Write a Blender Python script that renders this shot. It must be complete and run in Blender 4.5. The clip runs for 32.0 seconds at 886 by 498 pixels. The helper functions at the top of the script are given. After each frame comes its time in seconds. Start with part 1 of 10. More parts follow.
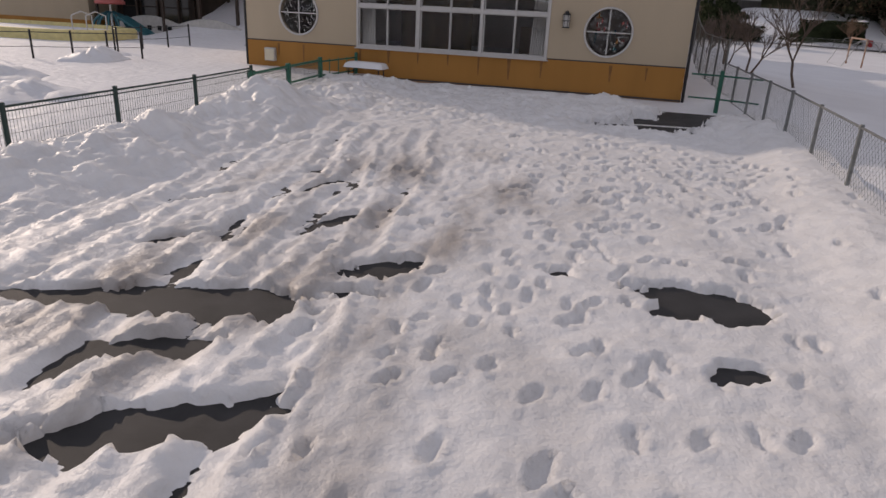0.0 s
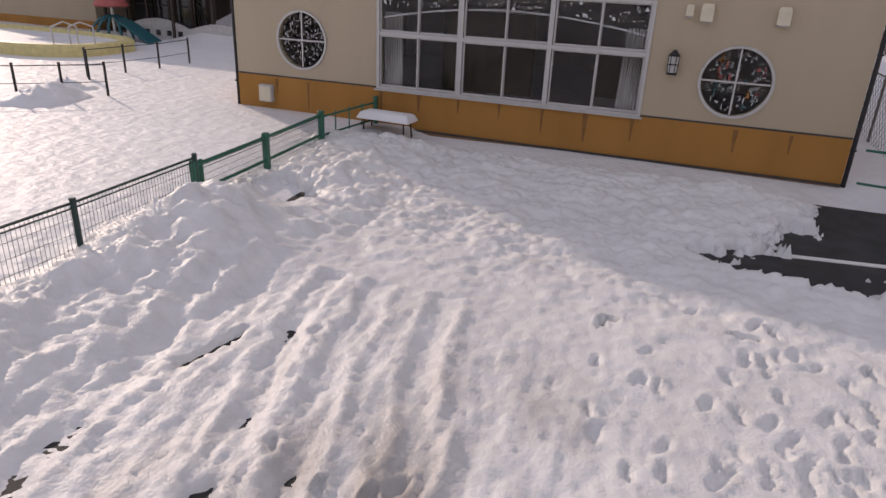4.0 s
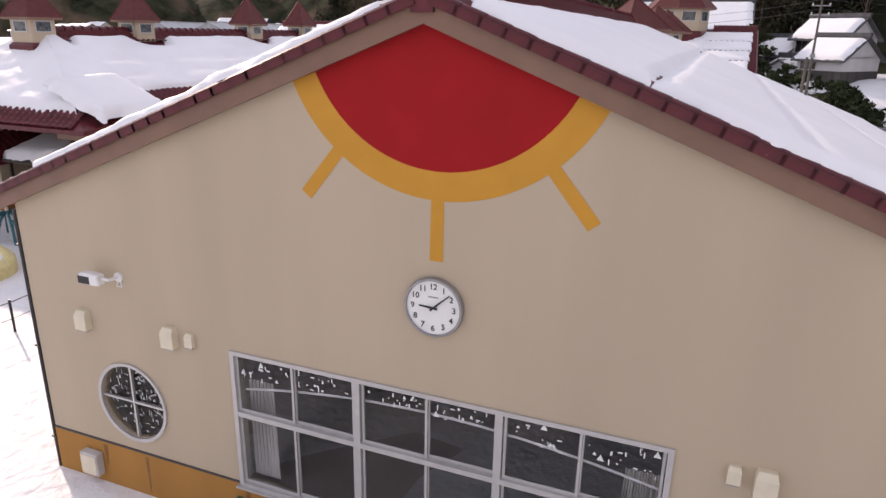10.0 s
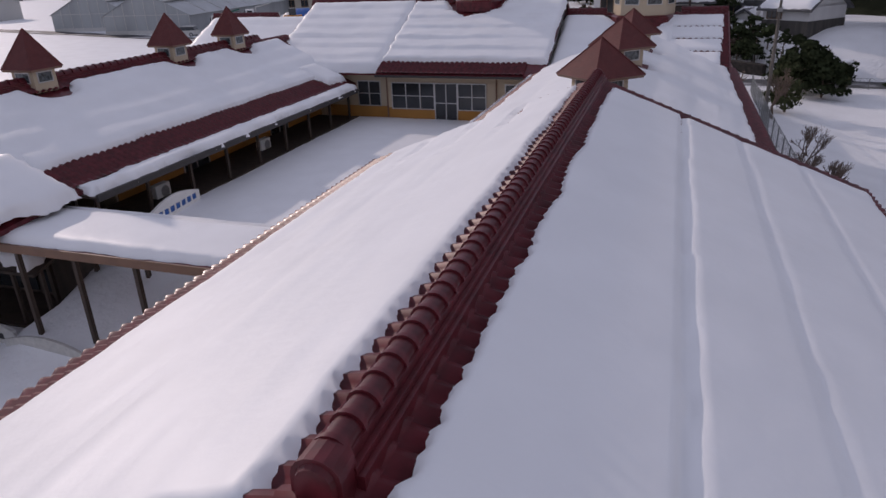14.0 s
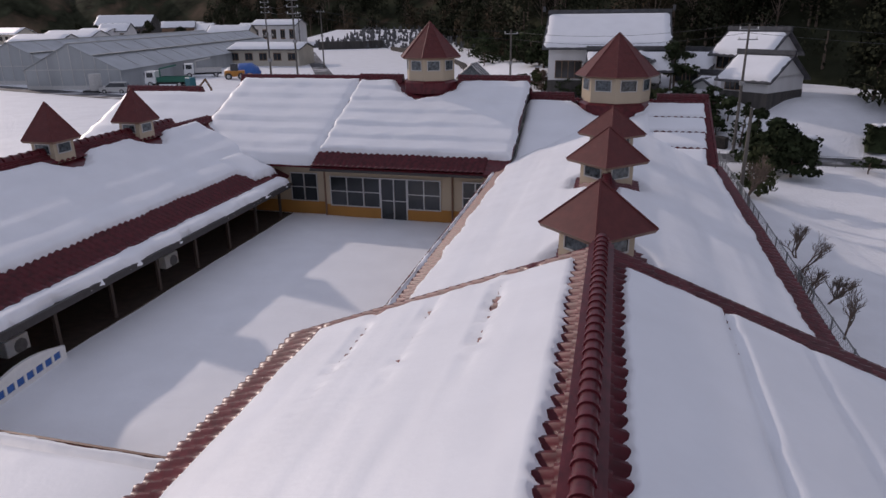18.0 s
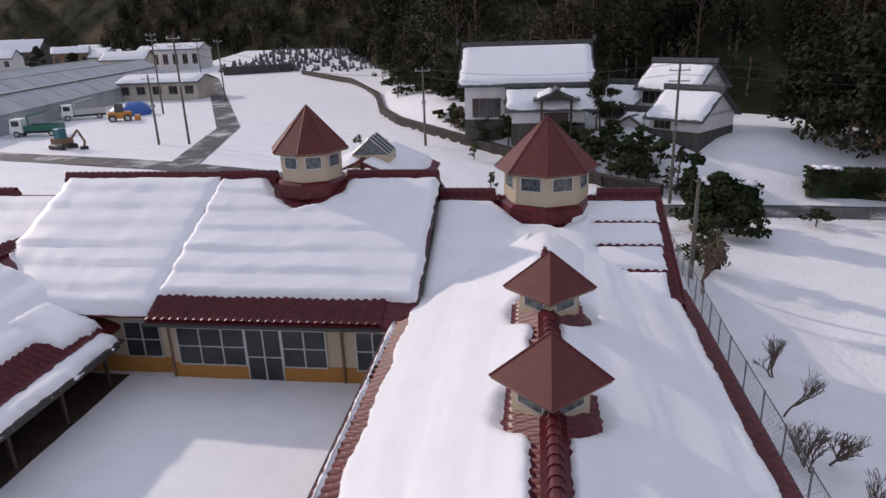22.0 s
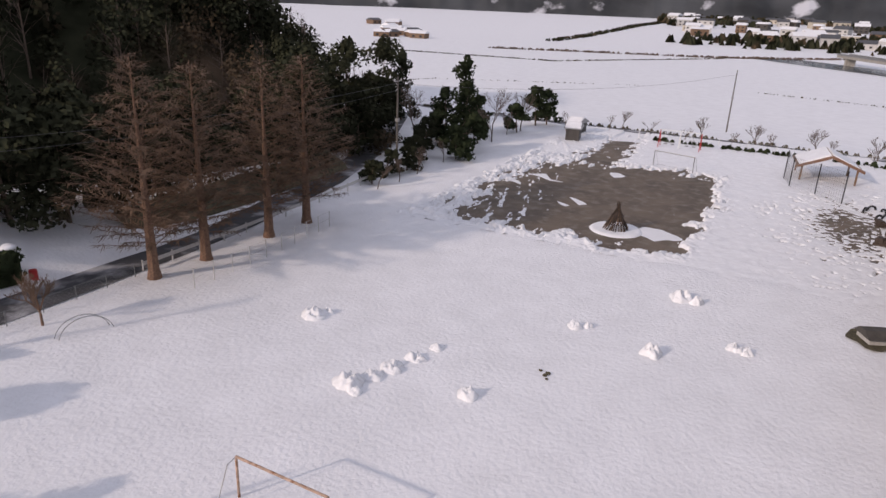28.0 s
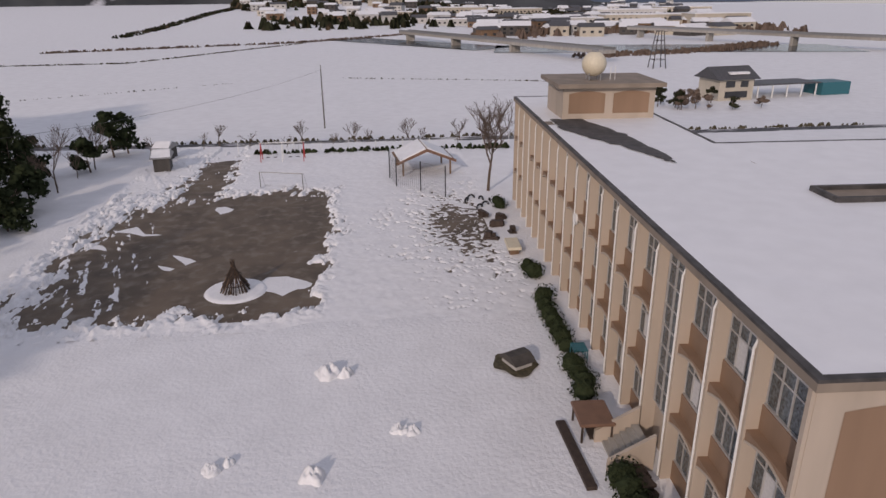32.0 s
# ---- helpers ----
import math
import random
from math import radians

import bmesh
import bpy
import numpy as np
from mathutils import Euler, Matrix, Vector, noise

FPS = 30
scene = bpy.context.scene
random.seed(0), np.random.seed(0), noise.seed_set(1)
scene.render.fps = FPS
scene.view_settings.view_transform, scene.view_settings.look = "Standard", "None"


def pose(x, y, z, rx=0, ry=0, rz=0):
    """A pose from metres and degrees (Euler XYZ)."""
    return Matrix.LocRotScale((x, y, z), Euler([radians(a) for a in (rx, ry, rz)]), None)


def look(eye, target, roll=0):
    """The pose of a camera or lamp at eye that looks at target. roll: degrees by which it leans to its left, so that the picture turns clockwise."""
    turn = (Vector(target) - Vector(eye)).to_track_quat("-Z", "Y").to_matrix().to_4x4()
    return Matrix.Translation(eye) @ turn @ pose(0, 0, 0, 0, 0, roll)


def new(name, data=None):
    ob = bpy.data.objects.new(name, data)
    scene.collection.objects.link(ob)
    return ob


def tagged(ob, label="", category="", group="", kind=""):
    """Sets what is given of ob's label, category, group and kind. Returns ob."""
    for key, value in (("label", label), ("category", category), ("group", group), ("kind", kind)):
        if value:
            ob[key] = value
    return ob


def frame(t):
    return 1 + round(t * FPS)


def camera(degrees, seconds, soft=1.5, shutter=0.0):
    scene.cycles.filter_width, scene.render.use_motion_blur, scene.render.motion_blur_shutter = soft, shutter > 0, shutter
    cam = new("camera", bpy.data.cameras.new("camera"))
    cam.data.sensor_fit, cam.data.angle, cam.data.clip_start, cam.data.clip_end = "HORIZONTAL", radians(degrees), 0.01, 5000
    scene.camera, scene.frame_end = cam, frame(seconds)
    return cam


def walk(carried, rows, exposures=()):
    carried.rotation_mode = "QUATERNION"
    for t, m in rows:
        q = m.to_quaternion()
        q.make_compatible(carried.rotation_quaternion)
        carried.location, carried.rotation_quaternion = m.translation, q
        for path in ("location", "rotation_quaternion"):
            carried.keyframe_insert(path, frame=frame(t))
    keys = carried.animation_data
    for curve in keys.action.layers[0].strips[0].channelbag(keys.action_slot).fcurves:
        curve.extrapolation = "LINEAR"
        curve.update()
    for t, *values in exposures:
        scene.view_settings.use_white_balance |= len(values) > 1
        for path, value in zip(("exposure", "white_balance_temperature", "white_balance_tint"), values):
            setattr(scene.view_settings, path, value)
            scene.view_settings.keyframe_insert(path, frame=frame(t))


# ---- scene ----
cam = camera(67.1, 32.0)
PATH = [
    (0, (5.303, -18.761, 2.380), (2.807, -9.729, -1.111), 2.70),
    (0.5, (5.162, -17.799, 2.557), (2.177, -8.950, -1.018), 3.00),
    (1, (4.975, -16.875, 2.651), (1.549, -8.139, -0.805), 3.40),
    (1.5, (4.624, -16.061, 2.740), (1.204, -7.291, -0.635), 3.10),
    (2, (4.375, -15.495, 2.849), (1.005, -6.785, -0.726), 1.90),
    (2.5, (4.211, -15.012, 2.947), (0.896, -6.401, -0.908), 2.10),
    (4.5, (3.584, -12.510, 3.651), (0.434, -3.824, -0.174), 2.70),
    (5, (3.358, -11.862, 3.952), (0.258, -3.123, 0.207), 2.80),
    (5.5, (3.166, -11.221, 4.198), (0.021, -2.425, 0.628), 2.30),
    (6, (2.978, -10.622, 4.445), (-0.147, -1.781, 0.970), 2.40),
    (6.5, (3.068, -9.917, 4.660), (-0.208, -1.089, 1.292), 2.53),
    (7, (2.955, -9.332, 4.856), (-0.330, -0.466, 1.599), 2.73),
    (7.5, (2.885, -8.731, 5.066), (-0.496, 0.147, 1.943), 2.30),
    (8, (2.815, -8.221, 5.320), (-0.620, 0.744, 2.519), 1.14),
    (8.5, (2.740, -7.702, 5.850), (-0.683, 1.245, 2.981), 1.16),
    (9, (2.680, -7.210, 6.170), (-0.785, 1.714, 3.278), 1.17),
    (9.5, (2.678, -6.771, 6.567), (-0.804, 2.116, 3.583), 1.22),
    (10, (2.678, -6.326, 7.030), (-0.803, 2.533, 3.963), 1.03),
    (10.5, (2.625, -5.783, 7.412), (-0.928, 3.053, 4.362), 0.69),
    (11, (2.547, -5.343, 7.893), (-1.057, 3.468, 4.832), 0.83),
    (11.5, (2.264, -4.871, 8.223), (-1.124, 3.992, 5.068), 0.34),
    (12, (2.150, -4.480, 8.600), (-1.178, 4.355, 5.302), 0.05),
    (12.5, (2.120, -4.160, 9.050), (-1.242, 4.626, 5.658), -0.05),
    (13, (2.020, -3.720, 9.520), (-1.388, 5.006, 6.022), -0.30),
    (13.5, (1.900, -3.220, 9.950), (-1.310, 5.503, 6.261), -1.10),
    (14, (1.760, -2.660, 10.320), (-1.210, 6.051, 6.409), -2.03),
    (14.5, (1.600, -2.350, 10.500), (-1.298, 6.423, 6.673), -2.20),
    (16.5, (0.450, 0.260, 10.630), (-1.621, 9.344, 6.998), 0.59),
    (17, (0.300, 1.220, 10.990), (-1.839, 10.356, 7.532), 0.19),
    (17.5, (0.130, 2.200, 11.290), (-2.110, 11.352, 7.939), -0.23),
    (18, (0.030, 3.320, 11.620), (-2.291, 12.463, 8.299), -0.71),
    (18.5, (-0.090, 4.350, 11.940), (-2.490, 13.480, 8.640), -0.34),
    (19, (-0.190, 5.410, 12.270), (-2.630, 14.529, 8.970), -0.61),
    (19.5, (-0.220, 6.540, 12.590), (-2.589, 15.678, 9.291), -0.33),
    (20, (-0.240, 7.670, 12.860), (-2.561, 16.783, 9.459), -0.40),
    (20.5, (-0.350, 8.760, 13.190), (-2.719, 17.876, 9.831), -1.29),
    (21, (-0.350, 9.850, 13.510), (-2.639, 18.994, 10.172), -1.00),
    (21.5, (-0.510, 11.080, 13.790), (-2.379, 20.355, 10.552), -1.20),
    (22, (-0.450, 12.230, 14.210), (-1.761, 21.606, 10.988), -2.01),
    (22.5, (-0.330, 13.230, 14.600), (-1.040, 22.653, 11.329), -1.80),
    (23, (-0.200, 14.500, 14.820), (-0.350, 23.918, 11.461), -1.07),
    (23.5, (-0.080, 15.610, 15.100), (-0.000, 24.970, 11.580), -1.07),
    (24, (0.080, 16.630, 15.450), (0.160, 25.956, 11.842), -0.58),
    (24.5, (0.300, 17.690, 15.780), (0.500, 26.998, 12.131), 0.45),
    (25, (0.440, 18.760, 16.020), (0.960, 28.095, 12.472), -1.77),
    (25.5, (0.840, 19.870, 16.430), (2.790, 29.151, 13.260), -3.25),
    (26, (1.120, 21.100, 16.660), (5.330, 29.599, 13.490), -0.38),
    (26.5, (1.760, 22.280, 16.780), (7.645, 29.714, 13.603), 1.60),
    (28.5, (5.730, 25.370, 17.820), (14.591, 28.540, 14.440), 1.80),
    (29, (6.730, 25.600, 17.710), (15.989, 27.610, 14.510), 1.41),
    (29.5, (8.030, 25.810, 18.130), (17.469, 26.721, 14.957), 2.16),
    (30, (9.230, 26.070, 18.800), (18.655, 26.200, 15.462), 1.69),
    (30.5, (10.380, 26.090, 19.220), (19.756, 25.900, 15.748), 0.47),
    (31, (11.760, 26.030, 19.590), (21.084, 25.630, 15.998), -0.04),
    (31.5, (13.300, 25.900, 19.960), (22.613, 25.230, 16.379), -0.23),
    (32, (14.920, 25.800, 20.370), (24.219, 24.889, 16.807), -0.61),
]
walk(cam, [(t, look(eye, target, roll)) for t, eye, target, roll in PATH],
     exposures=[(0, -0.11, 7700, 21), (2, -0.01, 7650, 21), (4.5, 0.20, 7650, 24), (5, 0.30, 7650, 24), (6, 0.50, 8000, 26), (7, 0.52, 8100, 26), (9, 0.80, 7900, 26), (10, 0.90, 7700, 25), (11, 0.90, 7450, 24), (12, 0.85, 7300, 23), (13, 0.32, 7100, 25), (14, -0.13, 6900, 25), (17, -0.26, 6850, 23), (19, 0.02, 6900, 23), (21, 0.10, 6950, 22), (22, 0.32, 7000, 22), (24, 0.42, 7100, 22), (25, 0.52, 7200, 22), (26, 0.90, 7300, 21), (29, -0.08, 7350, 24), (32, -0.20, 7350, 23)])

# ---- world, sun ----
SUN_EL, SUN_AZ = 22.5, -61.0     # elevation; azimuth from +y towards +x
sunv = Vector((math.sin(radians(SUN_AZ)) * math.cos(radians(SUN_EL)), math.cos(radians(SUN_AZ)) * math.cos(radians(SUN_EL)), math.sin(radians(SUN_EL))))
world = bpy.data.worlds.new("sky")
scene.world = world
world.use_nodes = True
wt = world.node_tree
sky = wt.nodes.new("ShaderNodeTexSky")
sky.sky_type = "NISHITA"
sky.sun_disc = False
sky.sun_elevation = radians(SUN_EL)
sky.sun_rotation = radians(SUN_AZ)
sky.air_density, sky.dust_density, sky.ozone_density = 1.0, 0.4, 2.5
# thin high haze whitens the clear sky evenly
haze = wt.nodes.new("ShaderNodeMix")
haze.data_type = "RGBA"
haze.inputs[0].default_value = 0.80
haze.inputs[7].default_value = (2.8, 3.15, 3.8, 1)
wt.links.new(sky.outputs[0], haze.inputs[6])
wt.links.new(haze.outputs[2], wt.nodes["Background"].inputs[0])
wt.nodes["Background"].inputs[1].default_value = 0.15
sun = new("sun", bpy.data.lights.new("sun", "SUN"))
sun.data.energy, sun.data.angle, sun.data.color = 1.75, radians(1.2), (1.0, 0.93, 0.84)
sun.matrix_world = look(sunv * 200, (0, 0, 0))

# ---- mesh helpers ----
def smooth01(a, b, x):
    t = min(1.0, max(0.0, (x - a) / (b - a)))
    return t * t * (3 - 2 * t)


class MB:
    """Collects vertices and faces of one mesh."""

    def __init__(self):
        self.v, self.f = [], []

    def add(self, vs, fs):
        n = len(self.v)
        self.v += [tuple(p) for p in vs]
        self.f += [tuple(i + n for i in f) for f in fs]
        return self

    def box(self, x0, y0, z0, x1, y1, z1, m=None):
        vs = [(x, y, z) for x in (x0, x1) for y in (y0, y1) for z in (z0, z1)]
        if m is not None:
            vs = [m @ Vector(p) for p in vs]
        return self.add(vs, [(0, 1, 3, 2), (4, 6, 7, 5), (0, 4, 5, 1), (2, 3, 7, 6), (0, 2, 6, 4), (1, 5, 7, 3)])

    def rbox(self, x0, y0, z0, x1, y1, z1, b=0.02, m=None):
        """Box with chamfered upright edges and top."""
        pts = [(x0 + b, y0), (x1 - b, y0), (x1, y0 + b), (x1, y1 - b), (x1 - b, y1), (x0 + b, y1), (x0, y1 - b), (x0, y0 + b)]
        cx, cy = (x0 + x1) / 2, (y0 + y1) / 2
        inn = [(p[0] + (b if p[0] < cx else -b), p[1] + (b if p[1] < cy else -b)) for p in pts]
        vs = [(*p, z0) for p in pts] + [(*p, z1 - b) for p in pts] + [(*p, z1) for p in inn]
        if m is not None:
            vs = [m @ Vector(p) for p in vs]
        fs = [tuple(range(7, -1, -1)), tuple(range(16, 24))]
        for k in (0, 8):
            fs += [(k + i, k + (i + 1) % 8, k + 8 + (i + 1) % 8, k + 8 + i) for i in range(8)]
        return self.add(vs, fs)

    def tube(self, p, q, r, r2=None, n=8, cap=True):
        p, q = Vector(p), Vector(q)
        r2 = r if r2 is None else r2
        d = (q - p).normalized()
        a = d.orthogonal().normalized()
        b = d.cross(a)
        vs = [p + (a * math.cos(t) + b * math.sin(t)) * r for t in [2 * math.pi * i / n for i in range(n)]]
        vs += [q + (a * math.cos(t) + b * math.sin(t)) * r2 for t in [2 * math.pi * i / n for i in range(n)]]
        fs = [(i, (i + 1) % n, n + (i + 1) % n, n + i) for i in range(n)]
        if cap:
            fs += [tuple(range(n - 1, -1, -1)), tuple(range(n, 2 * n))]
        return self.add(vs, fs)

    def path(self, pts, r, n=6):
        for a, b in zip(pts, pts[1:]):
            self.tube(a, b, r, n=n)
        return self

    def prism(self, poly, y0, y1, m=None):
        """Polygon in x, z drawn out along y."""
        n = len(poly)
        vs = [(x, y0, z) for x, z in poly] + [(x, y1, z) for x, z in poly]
        if m is not None:
            vs = [m @ Vector(p) for p in vs]
        return self.add(vs, [tuple(range(n)), tuple(range(2 * n - 1, n - 1, -1))] + [(i, i + n, (i + 1) % n + n, (i + 1) % n) for i in range(n)])

    def hull(self, low, high, m=None):
        """Two polygons of the same count joined: low and high rings of 3D points."""
        n = len(low)
        vs = list(low) + list(high)
        if m is not None:
            vs = [m @ Vector(p) for p in vs]
        return self.add(vs, [tuple(range(n - 1, -1, -1)), tuple(range(n, 2 * n))] + [(i, (i + 1) % n, n + (i + 1) % n, n + i) for i in range(n)])

    def grid(self, fn, nu, nv):
        vs = [fn(i / nu, j / nv) for j in range(nv + 1) for i in range(nu + 1)]
        fs = [(j * (nu + 1) + i, j * (nu + 1) + i + 1, (j + 1) * (nu + 1) + i + 1, (j + 1) * (nu + 1) + i) for j in range(nv) for i in range(nu)]
        return self.add(vs, fs)

    def ball(self, c, r, n=10, sz=1.0, jit=0.0, rnd=None):
        k = n // 2
        vs, fs = [(c[0], c[1], c[2] - r * sz)], []
        for j in range(1, k):
            for i in range(n):
                a, t = 2 * math.pi * i / n, math.pi * j / k
                q = r * (1 + (rnd.uniform(-jit, jit) if rnd else 0))
                vs.append((c[0] + q * math.sin(t) * math.cos(a), c[1] + q * math.sin(t) * math.sin(a), c[2] - q * sz * math.cos(t)))
        vs.append((c[0], c[1], c[2] + r * sz))
        fs += [(0, 1 + (i + 1) % n, 1 + i) for i in range(n)]
        for j in range(k - 2):
            fs += [(1 + j * n + i, 1 + j * n + (i + 1) % n, 1 + (j + 1) * n + (i + 1) % n, 1 + (j + 1) * n + i) for i in range(n)]
        fs += [(len(vs) - 1, 1 + (k - 2) * n + i, 1 + (k - 2) * n + (i + 1) % n) for i in range(n)]
        return self.add(vs, fs)

    def mesh(self, name, mat, smooth=False):
        me = bpy.data.meshes.new(name)
        me.from_pydata(self.v, [], self.f)
        me.materials.append(mat)
        if smooth:
            me.polygons.foreach_set("use_smooth", [True] * len(me.polygons))
        me.update()
        return me


def part(name, mb, mat, parent=None, label="", smooth=False):
    ob = new(name, mb if isinstance(mb, bpy.types.Mesh) else mb.mesh(name, mat, smooth))
    if parent is not None:
        ob.parent = parent
    if label:
        ob["label"] = label
    return ob


def thing(name, label, category, group="", kind="", m=None):
    ob = new(name)
    ob.empty_display_size = 0.2
    if m is not None:
        ob.matrix_basis = m
    return tagged(ob, label, category, group, kind)


def solo(name, mb, mat, label, category="", group="", kind="", m=None, smooth=False):
    ob = part(name, mb, mat, smooth=smooth)
    if m is not None:
        ob.matrix_basis = m
    return tagged(ob, label, category, group, kind)


def piece(name, mesh, parent, m):
    ob = new(name, mesh)
    ob.parent = parent
    ob.matrix_basis = m
    return ob


def fbm(x, y, z=0.0, o=4):
    return noise.fractal(Vector((x, y, z)), 0.6, 2.1, o)


# ---- materials ----
def mat(name, col, rough=0.6, metal=0.0, var=0.12, scale=6.0, bump=0.15, bscale=40.0, bdist=0.01, spec=0.5, col2=None, col2_amt=0.0, stain=None, streak=False, coat=0.0, stain_y=None, stain_x=None, stain_dir=None):
    m = bpy.data.materials.new(name)
    m.use_nodes = True
    nt = m.node_tree
    b = nt.nodes["Principled BSDF"]
    tc = nt.nodes.new("ShaderNodeTexCoord")
    n1 = nt.nodes.new("ShaderNodeTexNoise")
    n1.inputs["Scale"].default_value = scale
    n1.inputs["Detail"].default_value = 6.0
    src = tc.outputs["Object"]
    if streak:
        mp = nt.nodes.new("ShaderNodeMapping")
        mp.inputs["Scale"].default_value = (1, 1, 0.12)
        nt.links.new(src, mp.inputs[0])
        src = mp.outputs[0]
    nt.links.new(src, n1.inputs["Vector"])
    mr = nt.nodes.new("ShaderNodeMapRange")
    mr.inputs[1].default_value, mr.inputs[2].default_value = 0.3, 0.7
    nt.links.new(n1.outputs[0], mr.inputs[0])
    mx = nt.nodes.new("ShaderNodeMix")
    mx.data_type = "RGBA"
    c2 = col2 or tuple(c * (1 - 2 * var) for c in col)
    c1 = tuple(min(1, c * (1 + var)) for c in col)
    mx.inputs[6].default_value = (*c1, 1)
    mx.inputs[7].default_value = (*c2, 1)
    if col2_amt:
        mr.inputs[1].default_value, mr.inputs[2].default_value = 0.62 - col2_amt, 0.72 - col2_amt * 0.6
    nt.links.new(mr.outputs[0], mx.inputs[0])
    out = mx.outputs[2]
    if stain:
        n3 = nt.nodes.new("ShaderNodeTexNoise")
        n3.inputs["Scale"].default_value = stain[1]
        n3.inputs["Detail"].default_value = 8
        sv = tc.outputs["Object"]
        if stain_dir is not None:
            m4 = nt.nodes.new("ShaderNodeMapping")
            m4.vector_type = "TEXTURE"
            m4.inputs["Rotation"].default_value = (0, 0, stain_dir)
            m4.inputs["Scale"].default_value = (3.2, 1, 1)
            nt.links.new(sv, m4.inputs[0])
            sv = m4.outputs[0]
        nt.links.new(sv, n3.inputs["Vector"])
        m3 = nt.nodes.new("ShaderNodeMapRange")
        m3.inputs[1].default_value, m3.inputs[2].default_value = stain[2], stain[3]
        nt.links.new(n3.outputs[0], m3.inputs[0])
        x3 = nt.nodes.new("ShaderNodeMix")
        x3.data_type = "RGBA"
        fac = m3.outputs[0]
        if stain_y:
            sp = nt.nodes.new("ShaderNodeSeparateXYZ")
            nt.links.new(tc.outputs["Object"], sp.inputs[0])
            ry = nt.nodes.new("ShaderNodeMapRange")
            ry.inputs[1].default_value, ry.inputs[2].default_value = stain_y
            ry.inputs[3].default_value, ry.inputs[4].default_value = 1.0, 0.0
            nt.links.new(sp.outputs[1], ry.inputs[0])
            mm_ = nt.nodes.new("ShaderNodeMath")
            mm_.operation = "MULTIPLY"
            nt.links.new(ry.outputs[0], mm_.inputs[0])
            nt.links.new(fac, mm_.inputs[1])
            fac = mm_.outputs[0]
            if stain_x:
                rx = nt.nodes.new("ShaderNodeMapRange")
                rx.inputs[1].default_value, rx.inputs[2].default_value = stain_x[:2]
                nt.links.new(sp.outputs[0], rx.inputs[0])
                mx_ = nt.nodes.new("ShaderNodeMath")
                mx_.operation = "MULTIPLY"
                nt.links.new(rx.outputs[0], mx_.inputs[0])
                nt.links.new(fac, mx_.inputs[1])
                fac = mx_.outputs[0]
                if len(stain_x) == 4:
                    rw = nt.nodes.new("ShaderNodeMapRange")
                    rw.inputs[1].default_value, rw.inputs[2].default_value = stain_x[2:]
                    rw.inputs[3].default_value, rw.inputs[4].default_value = 1.0, 0.15
                    nt.links.new(sp.outputs[0], rw.inputs[0])
                    mw = nt.nodes.new("ShaderNodeMath")
                    mw.operation = "MULTIPLY"
                    nt.links.new(rw.outputs[0], mw.inputs[0])
                    nt.links.new(fac, mw.inputs[1])
                    fac = mw.outputs[0]
        nt.links.new(fac, x3.inputs[0])
        nt.links.new(out, x3.inputs[6])
        x3.inputs[7].default_value = (*stain[0], 1)
        out = x3.outputs[2]
    nt.links.new(out, b.inputs["Base Color"])
    b.inputs["Roughness"].default_value = rough
    b.inputs["Metallic"].default_value = metal
    b.inputs["Specular IOR Level"].default_value = spec
    if coat:
        b.inputs["Coat Weight"].default_value = coat
        b.inputs["Coat Roughness"].default_value = 0.15
    if bump:
        n2 = nt.nodes.new("ShaderNodeTexNoise")
        n2.inputs["Scale"].default_value = bscale
        n2.inputs["Detail"].default_value = 5.0
        nt.links.new(tc.outputs["Object"], n2.inputs["Vector"])
        bp = nt.nodes.new("ShaderNodeBump")
        bp.inputs["Strength"].default_value = bump
        bp.inputs["Distance"].default_value = bdist
        nt.links.new(n2.outputs[0], bp.inputs["Height"])
        nt.links.new(bp.outputs[0], b.inputs["Normal"])
    return m


SNOW = mat("snow", (0.83, 0.84, 0.86), 0.55, var=0.03, scale=1.5, bump=0.35, bscale=9, bdist=0.05, spec=0.3)
SNOW_ROOF = mat("snow_on_roof", (0.84, 0.85, 0.87), 0.5, var=0.02, scale=0.8, bump=0.2, bscale=6, bdist=0.03, spec=0.3)
SNOW_TRODDEN = mat("trodden_snow", (0.80, 0.80, 0.80), 0.5, var=0.05, scale=3.0, bump=0.5, bscale=30, bdist=0.02, spec=0.4, stain=((0.24, 0.20, 0.17), 1.5, 0.44, 0.74), stain_y=(-10.5, -7.0), stain_x=(-0.2, 1.0, 3.6, 5.2), stain_dir=1.73)
SNOW_FIELD = mat("field_snow", (0.82, 0.83, 0.85), 0.55, var=0.03, scale=0.5, bump=0.38, bscale=3.4, bdist=0.2, spec=0.3)
TILE = mat("glazed_roof_tile", (0.12, 0.016, 0.022), 0.36, var=0.22, scale=5, bump=0.15, bscale=14, spec=0.35)
SHINGLE = mat("maroon_shingle", (0.125, 0.027, 0.025), 0.6, var=0.12, scale=5, bump=0.4, bscale=60, bdist=0.006, spec=0.35)
FASCIA = mat("brown_fascia", (0.21, 0.115, 0.075), 0.5, var=0.08, scale=2, bump=0.05)
SOFFIT = mat("soffit", (0.62, 0.55, 0.47), 0.7, var=0.04)
CREAM = mat("cream_render", (0.50, 0.41, 0.30), 0.85, var=0.035, scale=0.9, bump=0.25, bscale=120, bdist=0.004, spec=0.2, streak=True)
OCHRE = mat("ochre_render", (0.42, 0.20, 0.055), 0.8, var=0.06, scale=1.1, bump=0.25, bscale=120, bdist=0.004, spec=0.2, streak=True)
PLINTH = mat("plinth_brown", (0.30, 0.17, 0.09), 0.8, var=0.1)
DARKLINE = mat("dark_trim", (0.05, 0.045, 0.045), 0.6, var=0.1)
